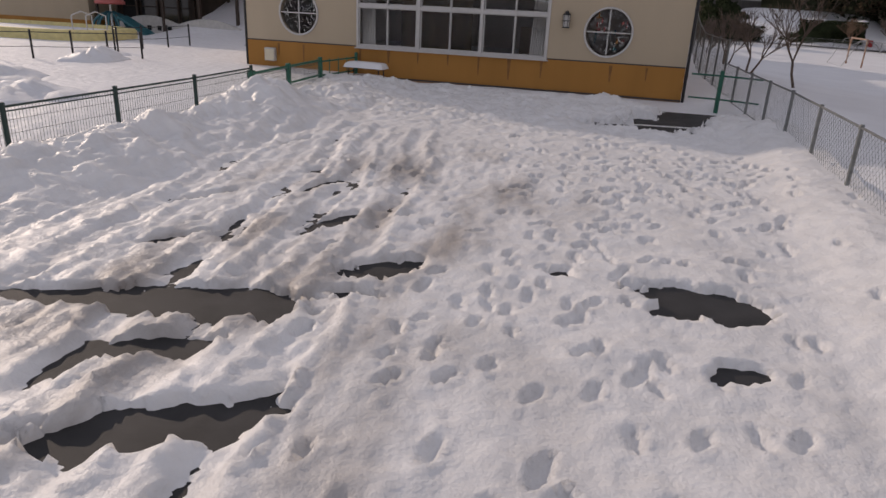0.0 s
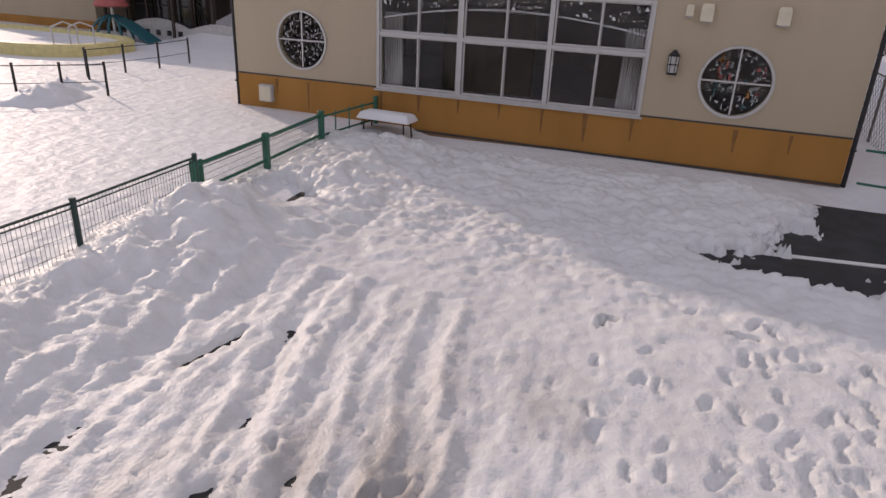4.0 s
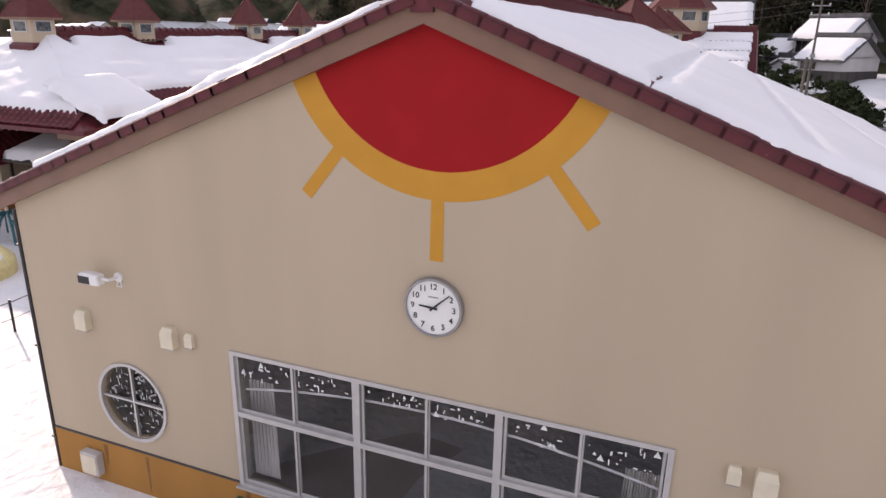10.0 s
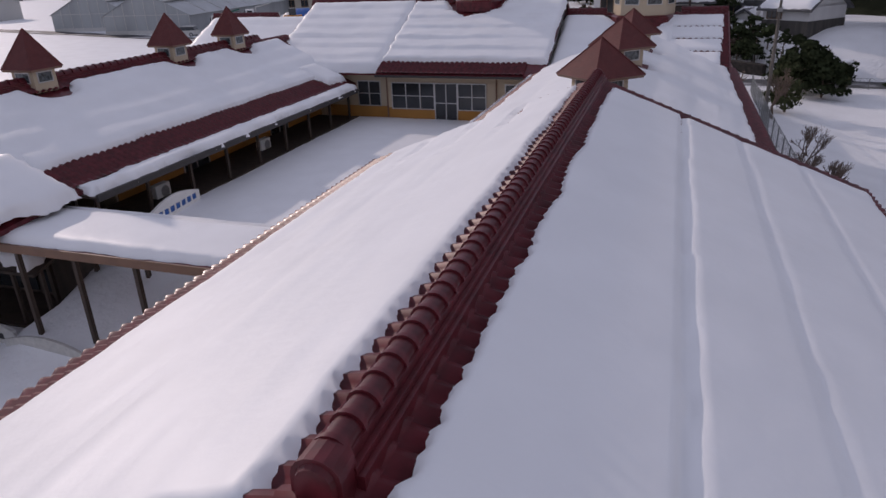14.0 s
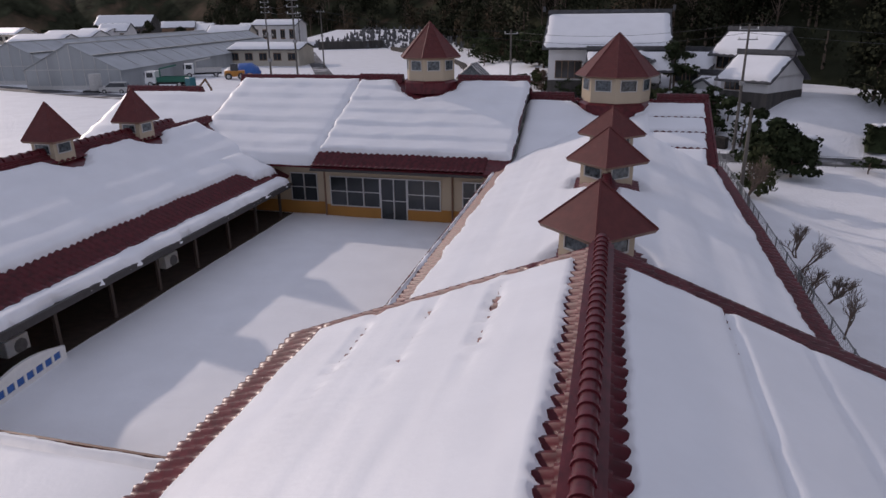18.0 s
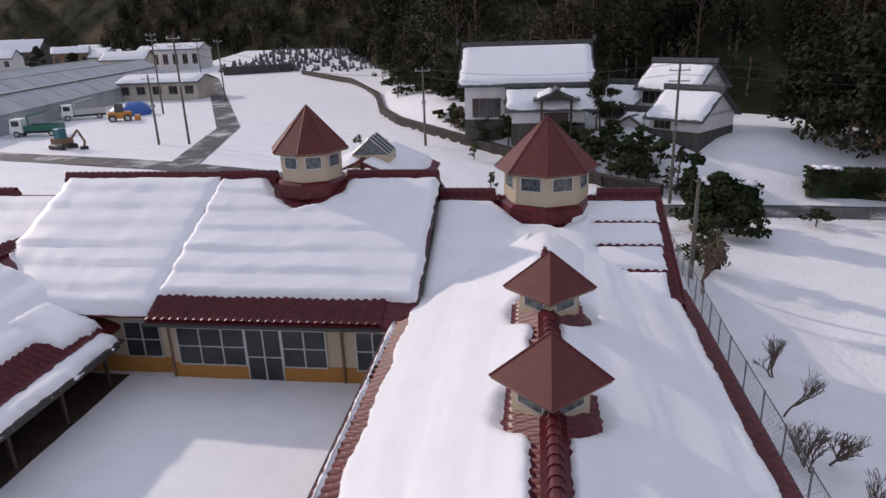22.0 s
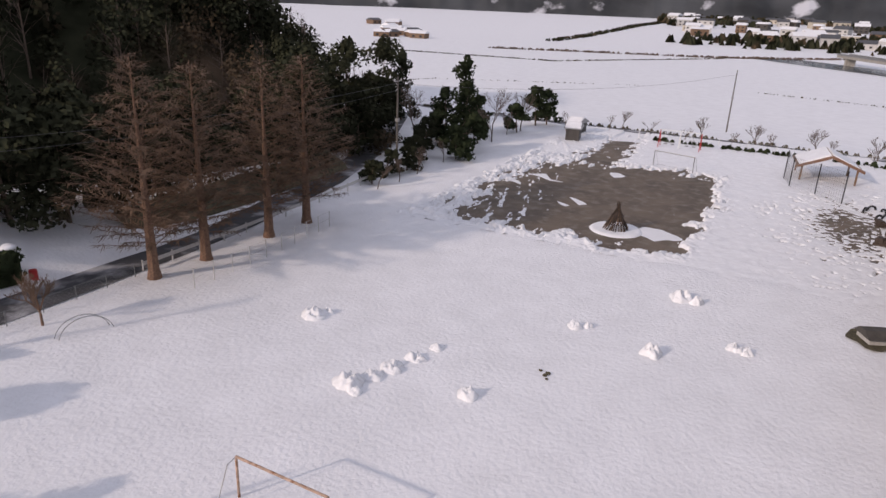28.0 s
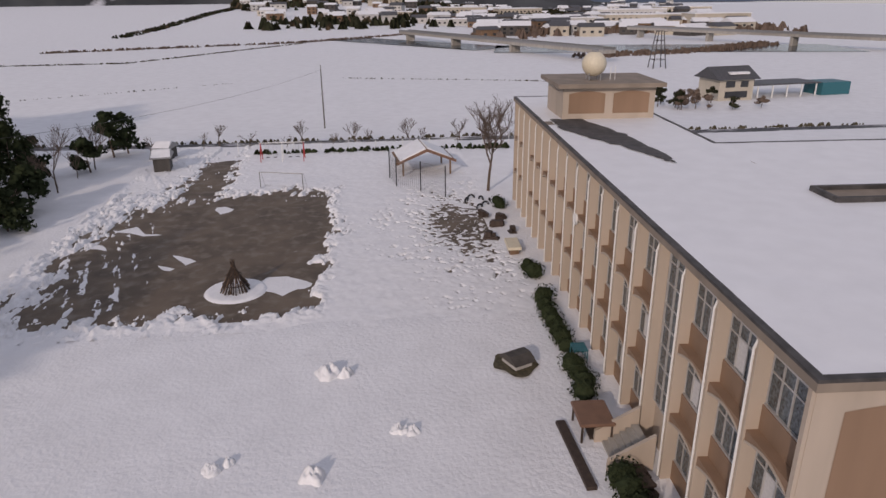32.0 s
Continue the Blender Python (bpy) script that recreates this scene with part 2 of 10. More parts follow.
SUNRED = mat("painted_red", (0.36, 0.011, 0.013), 0.75, var=0.04, scale=2, bump=0.2, bscale=120, bdist=0.004, spec=0.2)
SUNYEL = mat("painted_yellow", (0.60, 0.29, 0.045), 0.75, var=0.04, scale=2, bump=0.2, bscale=120, bdist=0.004, spec=0.2)
ALU = mat("aluminium", (0.52, 0.51, 0.50), 0.4, 0.4, var=0.04, bump=0.03)
WHITE = mat("white_paint", (0.78, 0.78, 0.76), 0.5, var=0.03, bump=0.03)
CREAMPL = mat("cream_plastic", (0.70, 0.63, 0.48), 0.5, var=0.04, bump=0.03)
GREY = mat("grey_metal", (0.33, 0.33, 0.33), 0.45, 0.6, var=0.1, bump=0.05)
LIGHTGREY = mat("light_grey", (0.52, 0.51, 0.49), 0.6, var=0.08, bump=0.1)
BLACK = mat("black_metal", (0.02, 0.02, 0.022), 0.4, 0.2, var=0.1, bump=0.05)
GREEN = mat("green_fence_paint", (0.012, 0.13, 0.085), 0.4, var=0.12, bump=0.06, spec=0.5)
ASPHALT = mat("wet_asphalt", (0.026, 0.025, 0.026), 0.72, var=0.3, scale=3, bump=0.5, bscale=150, bdist=0.006)
ROADMAT = mat("road_asphalt", (0.06, 0.06, 0.065), 0.7, var=0.2, scale=0.8, bump=0.3, bscale=60, stain=((0.5, 0.5, 0.52), 0.35, 0.52, 0.7))
MUD = mat("wet_gravel", (0.135, 0.102, 0.074), 0.75, var=0.2, scale=0.35, bump=0.5, bscale=12, bdist=0.05, stain=((0.19, 0.16, 0.13), 0.9, 0.5, 0.7))
CONCRETE = mat("concrete", (0.36, 0.34, 0.31), 0.85, var=0.1, scale=1.2, bump=0.25, bscale=30, streak=True)
SCH_CREAM = mat("school_cream_paint", (0.49, 0.41, 0.335), 0.75, var=0.06, scale=0.8, bump=0.12, bscale=40, spec=0.25, streak=True)
SCH_BROWN = mat("school_tan_paint", (0.30, 0.195, 0.13), 0.75, var=0.07, scale=0.7, bump=0.12, bscale=40, spec=0.25, streak=True)
SCH_CAP = mat("parapet_concrete", (0.27, 0.22, 0.175), 0.8, var=0.12, scale=0.8, bump=0.2, streak=True)
MEMBRANE = mat("roof_membrane", (0.075, 0.07, 0.068), 0.7, var=0.25, scale=1.5, bump=0.3, bscale=15)
WOOD = mat("weathered_wood", (0.20, 0.12, 0.07), 0.7, var=0.2, scale=4, bump=0.3, bscale=50, streak=True)
DARKWOOD = mat("dark_wood", (0.06, 0.04, 0.03), 0.7, var=0.2, scale=4, bump=0.3, bscale=50, streak=True)
BARK = mat("bark", (0.14, 0.10, 0.075), 0.9, var=0.25, scale=8, bump=0.6, bscale=25, bdist=0.03)
BARK_RED = mat("reddish_bark", (0.20, 0.115, 0.075), 0.9, var=0.25, scale=8, bump=0.6, bscale=25, bdist=0.03)
TWIG = mat("twigs", (0.16, 0.115, 0.09), 0.9, var=0.2, scale=2, bump=0)
NEEDLE_BROWN = mat("russet_twigs", (0.17, 0.105, 0.068), 0.9, var=0.3, scale=0.7, bump=0)
LEAF_DARK = mat("dark_evergreen_leaves", (0.042, 0.054, 0.028), 0.9, var=0.35, scale=0.6, bump=0, spec=0.03)
LEAF_MID = mat("evergreen_leaves", (0.07, 0.08, 0.04), 0.9, var=0.35, scale=0.9, bump=0, spec=0.03)
FOREST = mat("forest_leaves", (0.038, 0.041, 0.025), 0.9, var=0.45, scale=0.12, bump=0, spec=0.02, stain=((0.12, 0.085, 0.058), 0.06, 0.52, 0.68))
PLASTER = mat("white_plaster", (0.62, 0.61, 0.60), 0.85, var=0.05, scale=0.6, bump=0.1, streak=True)
DARKBOARD = mat("charred_board", (0.075, 0.068, 0.062), 0.8, var=0.2, scale=2, bump=0.3, streak=True)
GREYTILE = mat("grey_roof_tile", (0.075, 0.075, 0.08), 0.5, var=0.2, scale=2, bump=0.3, bscale=8)
POLY = mat("greenhouse_sheet", (0.36, 0.38, 0.39), 0.35, var=0.1, scale=0.4, bump=0.05, streak=True)
POOL = mat("pale_yellow_plastic", (0.70, 0.60, 0.28), 0.5, var=0.08, bump=0.05)
TEAL = mat("teal_plastic", (0.02, 0.14, 0.17), 0.45, var=0.08, bump=0.03)
PINK = mat("faded_red_plastic", (0.48, 0.12, 0.11), 0.5, var=0.08, bump=0.03)
BLUE = mat("blue_sheet", (0.03, 0.13, 0.42), 0.5, var=0.1, bump=0.1)
ORANGE = mat("orange_paint", (0.55, 0.22, 0.03), 0.5, var=0.1, bump=0.03)
RED = mat("red_paint", (0.45, 0.03, 0.03), 0.5, var=0.1, bump=0.03)
CURTAIN = mat("white_curtain", (0.62, 0.60, 0.58), 0.9, var=0.06, scale=8, bump=0.2, bscale=20)
ROOM = mat("room_interior", (0.62, 0.54, 0.48), 0.8, var=0.1, scale=1)
PAPER = mat("white_paper", (0.75, 0.75, 0.76), 0.8, var=0.03, bump=0)
GRASS = mat("winter_grass", (0.10, 0.085, 0.05), 0.9, var=0.3, scale=3, bump=0.6, bscale=18, bdist=0.05)
WATER = mat("dark_water", (0.03, 0.045, 0.06), 0.15, var=0.1, scale=0.05, bump=0.1, bscale=2)
SEA = mat("sea", (0.10, 0.135, 0.19), 0.85, spec=0.1, var=0.05, scale=0.01, bump=0)
STONEWALL = mat("dark_stone", (0.042, 0.034, 0.028), 0.9, var=0.3, scale=3, bump=0.6, bscale=8, bdist=0.06)
GRAVE = mat("grave_stone", (0.11, 0.11, 0.115), 0.6, var=0.25, scale=1, bump=0.1)
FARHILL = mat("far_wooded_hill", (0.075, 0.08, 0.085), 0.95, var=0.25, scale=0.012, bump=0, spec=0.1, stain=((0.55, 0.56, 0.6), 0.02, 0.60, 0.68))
BEIGEWALL = mat("beige_wall", (0.50, 0.45, 0.37), 0.8, var=0.06, scale=0.5)


def glass_mat():
    m = bpy.data.materials.new("window_glass")
    m.use_nodes = True
    b = m.node_tree.nodes["Principled BSDF"]
    b.inputs["Base Color"].default_value = (0.86, 0.87, 0.87, 1)
    b.inputs["Roughness"].default_value = 0.03
    b.inputs["Transmission Weight"].default_value = 1.0
    b.inputs["IOR"].default_value = 1.3
    return m


GLASS = glass_mat()
DARKGLASS = mat("dark_window_glass", (0.035, 0.038, 0.042), 0.08, var=0.3, scale=0.6, bump=0.02, bscale=1.5, spec=0.6)
BLUEGLASS = mat("blue_grey_glass", (0.10, 0.12, 0.13), 0.12, var=0.45, scale=9.0, bump=0.02, bscale=1.5, spec=0.6)


# ---- terrain ----
# line of the retaining wall below the gardens
BANK_X = (-50, -27.5, -22, -17.3, -10.7, -4.0, 1.5, 6.2, 10.6, 26)
BANK_Y = (150, 131.5, 110, 99, 90.0, 82.0, 76.3, 71.8, 69.3, 67)


def gz(x, y):
    """Height of the ground under the snow."""
    terrace = 2.25
    front = 0.05
    # kindergarten terrace behind the front hall
    late = 10.0 * smooth01(-15.2, -17.0, x)
    k = smooth01(7.0 + late, 15.0 + 0.7 * late, y) * (1 - smooth01(5.6, 8.5, x))
    west = smooth01(-24.0, -30.0, x) * smooth01(12, 30, y)
    z = front + (terrace - front) * max(k, west)
    # ground falls to the playing field on the east
    e = smooth01(5.6, 15.0, x) * smooth01(4.0, 24.0, y)
    far_e = smooth01(9.0, 20.0, x)
    z = z * (1 - e) + (-1.08) * e
    if y < 24:
        z = z * (1 - far_e) + (-1.08) * far_e
    # northern side: road dips towards the east, gardens rise beyond it
    if y > 44:
        n = smooth01(46, 60, y)
        zr = 1.7 - 2.4 * smooth01(-40, 14, x) - 0.38 * smooth01(14, 40, x)
        z = z * (1 - n) + zr * n
        z += 0.8 * smooth01(68, 80, y) * smooth01(-30, -10, x) * (1 - smooth01(8, 16, x))
        back = y - float(np.interp(x, BANK_X, BANK_Y))
        up = (1.1 * smooth01(0.2, 1.2, back) + (2.3 + 0.3 * smooth01(6, 12, x)) * smooth01(0.0, 10.0, back)) * (1 - smooth01(26, 50, x))
        up *= smooth01(-45, -5, x)
        z += up
    if x > 100:
        z -= 2.4 * smooth01(104, 150, x)
    if x > 400:
        z += 15.0 * smooth01(450, 1000, math.hypot(x, y)) * smooth01(-0.22, 0.05, math.atan2(y, x))
    return z

# ---- ground sheet to the horizon ----
def axis(lo, hi, fine_lo, fine_hi, step):
    a, s = [], step
    v = fine_hi
    while v < hi:
        a.append(v)
        s *= 1.35
        v += s
    a.append(hi)
    b, s, v = [], step, fine_lo
    while v > lo:
        b.append(v)
        s *= 1.35
        v -= s
    b.append(lo)
    mid = np.arange(fine_lo + step, fine_hi - step * 0.5, step).tolist()
    return b[::-1] + mid + a


def ground_height(x, y):
    z = gz(x, y) + 0.22
    if -3.0 < x < 8.0 and -18.5 < y < 0.0:
        z = -0.02 - 0.09 * smooth01(-4.0, -0.5, y)
    if 57.0 < x < 117 and 15 < y < 55:
        z = gz(x, y) + 0.02
    return z + 0.05 * fbm(x * 0.15, y * 0.15)


xs = axis(-4500, 4500, -120, 150, 1.5)
ys = axis(-900, 4500, -40, 130, 1.5)
gm = MB()
gm.v = [(x, y, ground_height(x, y)) for y in ys for x in xs]
nx = len(xs)
gm.f = [(j * nx + i, j * nx + i + 1, (j + 1) * nx + i + 1, (j + 1) * nx + i) for j in range(len(ys) - 1) for i in range(nx - 1)]
ground = solo("ground", gm, SNOW_FIELD, "snow-covered ground with footprints and tracks", kind="structure", smooth=True)


def yard_sheet(u, v):
    """Smooth fresh snow between the wings."""
    y = 12.5 + 19.4 * v
    x = -15.0 + ((-6.25 if y < 15.6 else -4.3) + 15.0) * u
    return (x, y, gz(x, y) + 0.29 + 0.03 * fbm(x * 0.25, y * 0.25, 71.0) + 0.008 * fbm(x * 1.4, y * 1.4, 72.0))


solo("courtyard_snow", MB().grid(yard_sheet, 60, 110), SNOW_ROOF, "smooth untouched snow in the courtyard between the wings", "snow", kind="stuff", smooth=True)


def bare_mask(x, y):
    """1 where the front lot has melted through to the asphalt."""
    m = -9.0
    n = fbm(x * 0.9, y * 0.9, 3.0) * 0.35 + fbm(x * 3.1, y * 3.1, 5.0) * 0.30 + fbm(x * 8.0, y * 8.0, 55.0) * 0.24
    for cx, cy, rx, ry, ang in BARE:
        c, s = math.cos(radians(ang)), math.sin(radians(ang))
        u, v = (x - cx) * c + (y - cy) * s, -(x - cx) * s + (y - cy) * c
        m = max(m, 1.15 - math.hypot(u / rx, v / ry) + n * 1.1)
    return m


BARE = [(2.2, -14.65, 0.75, 0.24, 14), (1.25, -14.95, 0.7, 0.13, 18), (2.85, -16.2, 0.6, 0.18, 36), (2.3, -15.45, 0.35, 0.12, 30),
        (3.30, -13.50, 0.36, 0.19, 48), (3.28, -14.12, 0.14, 0.06, 0), (2.32, -12.45, 0.34, 0.10, 74), (1.55, -11.10, 0.34, 0.08, 76), (0.52, -12.35, 0.3, 0.05, 66), (1.1, -13.5, 0.3, 0.05, 50), (0.02, -8.9, 0.30, 0.05, 80),
        (6.05, -13.15, 0.45, 0.24, -14), (5.8, -13.5, 0.16, 0.1, 0), (6.25, -14.35, 0.14, 0.1, 20), (4.82, -13.0, 0.09, 0.11, 10),
        (5.4, -4.35, 0.92, 0.42, -10), (5.9, -3.5, 0.75, 0.75, 0), (6.35, -1.9, 0.6, 1.35, 0), (6.75, -0.8, 0.7, 0.8, 0), (4.9, -4.5, 0.4, 0.2, 0), (-2.1, -4.85, 0.42, 0.42, -20), (3.3, -6.8, 0.07, 0.03, 20), (4.6, -6.6, 0.12, 0.03, 5)]


def lot_snow(x, y):
    h = 0.10 + 0.05 * smooth01(-9.0, -5.0, y) + 0.03 * fbm(x * 0.5, y * 0.5, 1.0) + 0.018 * fbm(x * 2.2, y * 2.2, 2.0) + 0.008 * fbm(x * 7, y * 7, 4.0) + 0.007 * fbm(x * 15, y * 15, 6.0)
    # shovelled bank along the western fence and against the wall
    gap = math.exp(-((x + 1.85) / 0.85) ** 4 - ((y + 5.05) / 0.85) ** 4)
    bank = (1 - gap) * max(0.0, 1 - abs(x + 1.65 + 0.35 * fbm(x * 0.3, y * 0.3)) / 1.25)
    fade = smooth01(-1.0, -5.6, y)
    h += 0.38 * bank ** 0.8 * fade * (1 + 0.5 * fbm(x * 0.9, y * 0.9, 7.0)) + 0.05 * bank * fbm(x * 3.5, y * 3.5, 8.0)
    h += 0.32 * math.exp(-((x + 1.7) / 1.0) ** 2 - ((y + 7.0) / 0.8) ** 2)
    wallbank = smooth01(-3.8, -0.6, y) * (1 - smooth01(4.6, 6.0, x + 0.35 * fbm(x, y, 9)))
    h += 0.20 * wallbank * (1 + 0.35 * fbm(x * 0.8, y * 0.8, 11.0))
    lump = smooth01(-8.0, -4.5, y)
    h += lump * (0.06 * fbm(x * 1.7, y * 1.7, 12.0) + 0.045 * fbm(x * 4.3, y * 4.3, 16.0) + 0.012 * fbm(x * 9.0, y * 9.0, 56.0))
    h *= 1 - 1.15 * smooth01(-1.7, -0.3, y + 0.12 * fbm(x * 1.5, y, 17.0))
    eb = smooth01(6.9, 7.9, x) * smooth01(-2.2, -4.5, y)
    h += 0.22 * eb
    # wheel ruts running towards the gate
    if y < -7.0:
        bend = x + 0.16 * (y + 14.5) + 0.05 * (y + 14.5) * smooth01(-11.0, -8.0, y)
        for c, dep in ((0.55, 0.042), (1.75, 0.058), (2.35, 0.036), (3.15, 0.036)):
            d = (bend - c - 0.10 * fbm(y * 0.8, c, 13.0)) / 0.13
            if abs(d) < 5:
                h -= dep * math.exp(-d ** 4) * (0.75 + 0.8 * fbm(x * 1.5, y * 1.5, 13.0))
                h += 0.026 * math.exp(-((abs(d) - 1.7) ** 2) * 3) * (1 + fbm(x * 9, y * 9, 19.0))
    # slush pushed into long streaks by turning cars
    u, v = x * -0.16 + y * 0.987, x * 0.987 + y * 0.16
    near = smooth01(5.2, 2.6, x) * smooth01(-6.0, -9.0, y)
    h += (0.020 * fbm(u * 0.45, v * 2.6, 14.0) + 0.022 * fbm(u * 1.2, v * 6.0, 15.0) + 0.018 * fbm(u * 3.0, v * 13.0, 18.0)) * near
    # broken crust
    h += 0.010 * abs(fbm(x * 11.0, y * 11.0, 20.0)) * smooth01(-5.0, -8.0, y) + 0.008 * abs(fbm(x * 24.0, y * 24.0, 29.0))
    b = bare_mask(x, y)
    if b > -0.25:
        h -= smooth01(-0.25, 0.12, b) * (h + 0.05)
    return h


rnd = random.Random(5)
steps = []
for cx, cy, sx, sy, n in ((5.2, -11.0, 0.9, 2.6, 120), (4.6, -14.2, 0.8, 1.6, 50), (3.4, -11.6, 0.9, 1.4, 22), (7.0, -9.5, 0.25, 2.5, 22), (5.6, -8.6, 1.1, 1.2, 130)):
    for k in range(n):
        steps.append((rnd.gauss(cx, sx), rnd.gauss(cy, sy), rnd.uniform(-0.5, 0.5), rnd.uniform(0.05, 0.10), rnd.uniform(0.72, 1.0)))
SX0, SX1, SY0, SY1, SS = -3.25, 8.35, -19.5, 0.0, 0.038
nu, nv = int((SX1 - SX0) / SS), int((SY1 - SY0) / SS)
H = np.array([[lot_snow(SX0 + (SX1 - SX0) * i / nu, SY0 + (SY1 - SY0) * j / nv) for i in range(nu + 1)] for j in range(nv + 1)])
GX = SX0 + (SX1 - SX0) * np.arange(nu + 1) / nu
GY = SY0 + (SY1 - SY0) * np.arange(nv + 1) / nv
H0 = H.copy()
for x, y, a, d, sz in steps:
    i0, i1 = np.searchsorted(GX, (x - 0.3, x + 0.3))
    j0, j1 = np.searchsorted(GY, (y - 0.3, y + 0.3))
    if i1 <= i0 or j1 <= j0:
        continue
    X, Y = np.meshgrid(GX[i0:i1] - x, GY[j0:j1] - y)
    u, v = X * math.cos(a) + Y * math.sin(a), -X * math.sin(a) + Y * math.cos(a)
    r = ((u / 0.050) ** 2 + (v / 0.135) ** 2) / sz ** 2 + 0.16 * np.sin(19.0 * X + 4.0 * x) * np.cos(17.0 * Y + 3.0 * y)
    H[j0:j1, i0:i1] += -d * np.exp(-np.maximum(r, 0.0) ** 3) + 0.014 * np.exp(-(np.sqrt(np.maximum(r, 0.0)) - 1.35) ** 2 * 7)
H = np.maximum(H, np.minimum(H0, 0.052))
lm = MB()
lm.v = [(float(GX[i]), float(GY[j]), float(H[j, i])) for j in range(nv + 1) for i in range(nu + 1)]
lm.f = [(j * (nu + 1) + i, j * (nu + 1) + i + 1, (j + 1) * (nu + 1) + i + 1, (j + 1) * (nu + 1) + i) for j in range(nv) for i in range(nu)]
solo("trodden_snow", lm, SNOW_TRODDEN, "trodden and rutted dirty snow with footprints on the lot", kind="stuff", smooth=True)
asph = MB().grid(lambda u, v: (-3.2 + 11.5 * u, -19.4 + 19.8 * v, 0.045 - 0.075 * smooth01(-4.0, -0.5, -19.4 + 19.8 * v)), 4, 40)
solo("asphalt_lot", asph, ASPHALT, "wet black asphalt showing through melted snow", kind="structure")
marks = MB().box(-1.0, -0.055, 0.03, 1.0, 0.055, 0.053, Matrix.Translation((5.85, -3.65, 0)) @ Matrix.Rotation(0.16, 4, "Z"))
solo("lot_marking", marks, WHITE, "white painted parking lines on the asphalt", kind="structure")


def yard_snow(x, y):
    """Snow on the school yard, melted to gravel in the cleared patch."""
    n = fbm(x * 0.12, y * 0.12, 21.0) * 0.5 + fbm(x * 0.45, y * 0.45, 22.0) * 0.3
    w = (53.2 - 0.20 * (x - 60)) if x < 87 else 47.5
    core = min((x - 58.2) / 2.5, (91.0 - x) / 3.0, (y - 30.4) / 1.4, (55.0 - y) / 4.0)
    lane = min((x - 86) / 3.0, (y - (43.2 + 0.06 * (x - 88))) / 1.2, (49.0 + 0.02 * (x - 88) - y) / 1.5)
    m = max(core, lane) + n * 2.3 + 0.9 * fbm(x * 0.3 + y * 0.9, (x - y) * 0.25, 27.0) + 0.7 * fbm(x * 0.5 - y * 0.1, y * 2.2 + x * 0.5, 28.0)
    m += 1.1 * fbm(x * 0.12, y * 1.2, 29.0) * smooth01(41, 49, y)
    ring = math.hypot(x - 63.7, y - 37.2)
    m = min(m, (ring - 2.3) * 1.2 + 0.15 * n)
    east = 1.0 - math.hypot((x - 78.0) / 9.0, (y - 17.5) / 3.6)
    thin = smooth01(-0.6, 0.3, east)
    m2 = east + n * 1.9 + fbm(x * 1.6, y * 1.6, 23.0) * 2.2 - 0.5
    h = 0.20 + 0.05 * fbm(x * 0.5, y * 0.5, 24.0)
    h *= 1 - 0.7 * thin
    rim = math.exp(-((core + n * 0.8) / 0.5) ** 2)
    h += 0.20 * rim * (0.7 + fbm(x * 0.9, y * 0.9, 25.0))
    h -= smooth01(-0.25, 0.35, max(m, m2)) * (h + 0.06)
    tr = fbm(x * 0.10 + y * 0.22, x * 0.35 - y * 1.1, 26.0) + 0.4 * fbm(x * 0.8, y * 1.6, 30.0)
    h += 0.10 * smooth01(0.12, 0.50, tr) * smooth01(35, 47, y + 0.2 * (70 - x))
    return h


ym = MB()
YN, YM = 500, 360
ym.grid(lambda u, v: (56.2 + 62.0 * u, 13.8 + 42.4 * v, -1.07 + yard_snow(56.2 + 62.0 * u, 13.8 + 42.4 * v)), YN, YM)
solo("yard_snow", ym, SNOW, "snow cover of the school yard with a cleared rim", kind="stuff", smooth=True)
mudm = MB().grid(lambda u, v: (56.5 + 61.5 * u, 14.0 + 42.0 * v, -1.035 - 2.4 * smooth01(104, 150, 56.5 + 61.5 * u)), 30, 6)
solo("yard_gravel", mudm, MUD, "wet brown gravel of the cleared school yard", kind="structure")


# ---- roads ----
def strip(name, pts, width, mat_, label, dz=0.27, kerb=None):
    mb = MB()
    fine = []
    for (x0, y0), (x1, y1) in zip(pts, pts[1:]):
        n = max(2, int(math.hypot(x1 - x0, y1 - y0) / 1.5))
        fine += [(x0 + (x1 - x0) * k / n, y0 + (y1 - y0) * k / n) for k in range(n)]
    fine.append(pts[-1])
    vs = []
    for k, (x, y) in enumerate(fine):
        a, b = fine[max(0, k - 1)], fine[min(len(fine) - 1, k + 1)]
        d = Vector((b[0] - a[0], b[1] - a[1])).normalized()
        for s in (-0.5, 0.5):
            px, py = x - d.y * s * width, y + d.x * s * width
            vs.append((px, py, ground_height(x, y) + dz - 0.22))
    mb.add(vs, [(2 * k, 2 * k + 1, 2 * k + 3, 2 * k + 2) for k in range(len(fine) - 1)])
    return solo(name, mb, mat_, label, kind="structure")


ROAD = [(-190, 112), (-120, 95), (-60, 78), (-30, 70.5), (-8, 66.0), (8, 64.6), (24, 64.8), (44, 65.6), (62, 68.5), (80, 74), (110, 88)]
strip("road", ROAD, 3.6, ROADMAT, "narrow wet asphalt road between snow banks")
strip("lane", [(-34, 72), (-40, 96), (-62, 140), (-84, 184)], 3.0, ROADMAT, "narrow lane leading up to the graveyard")


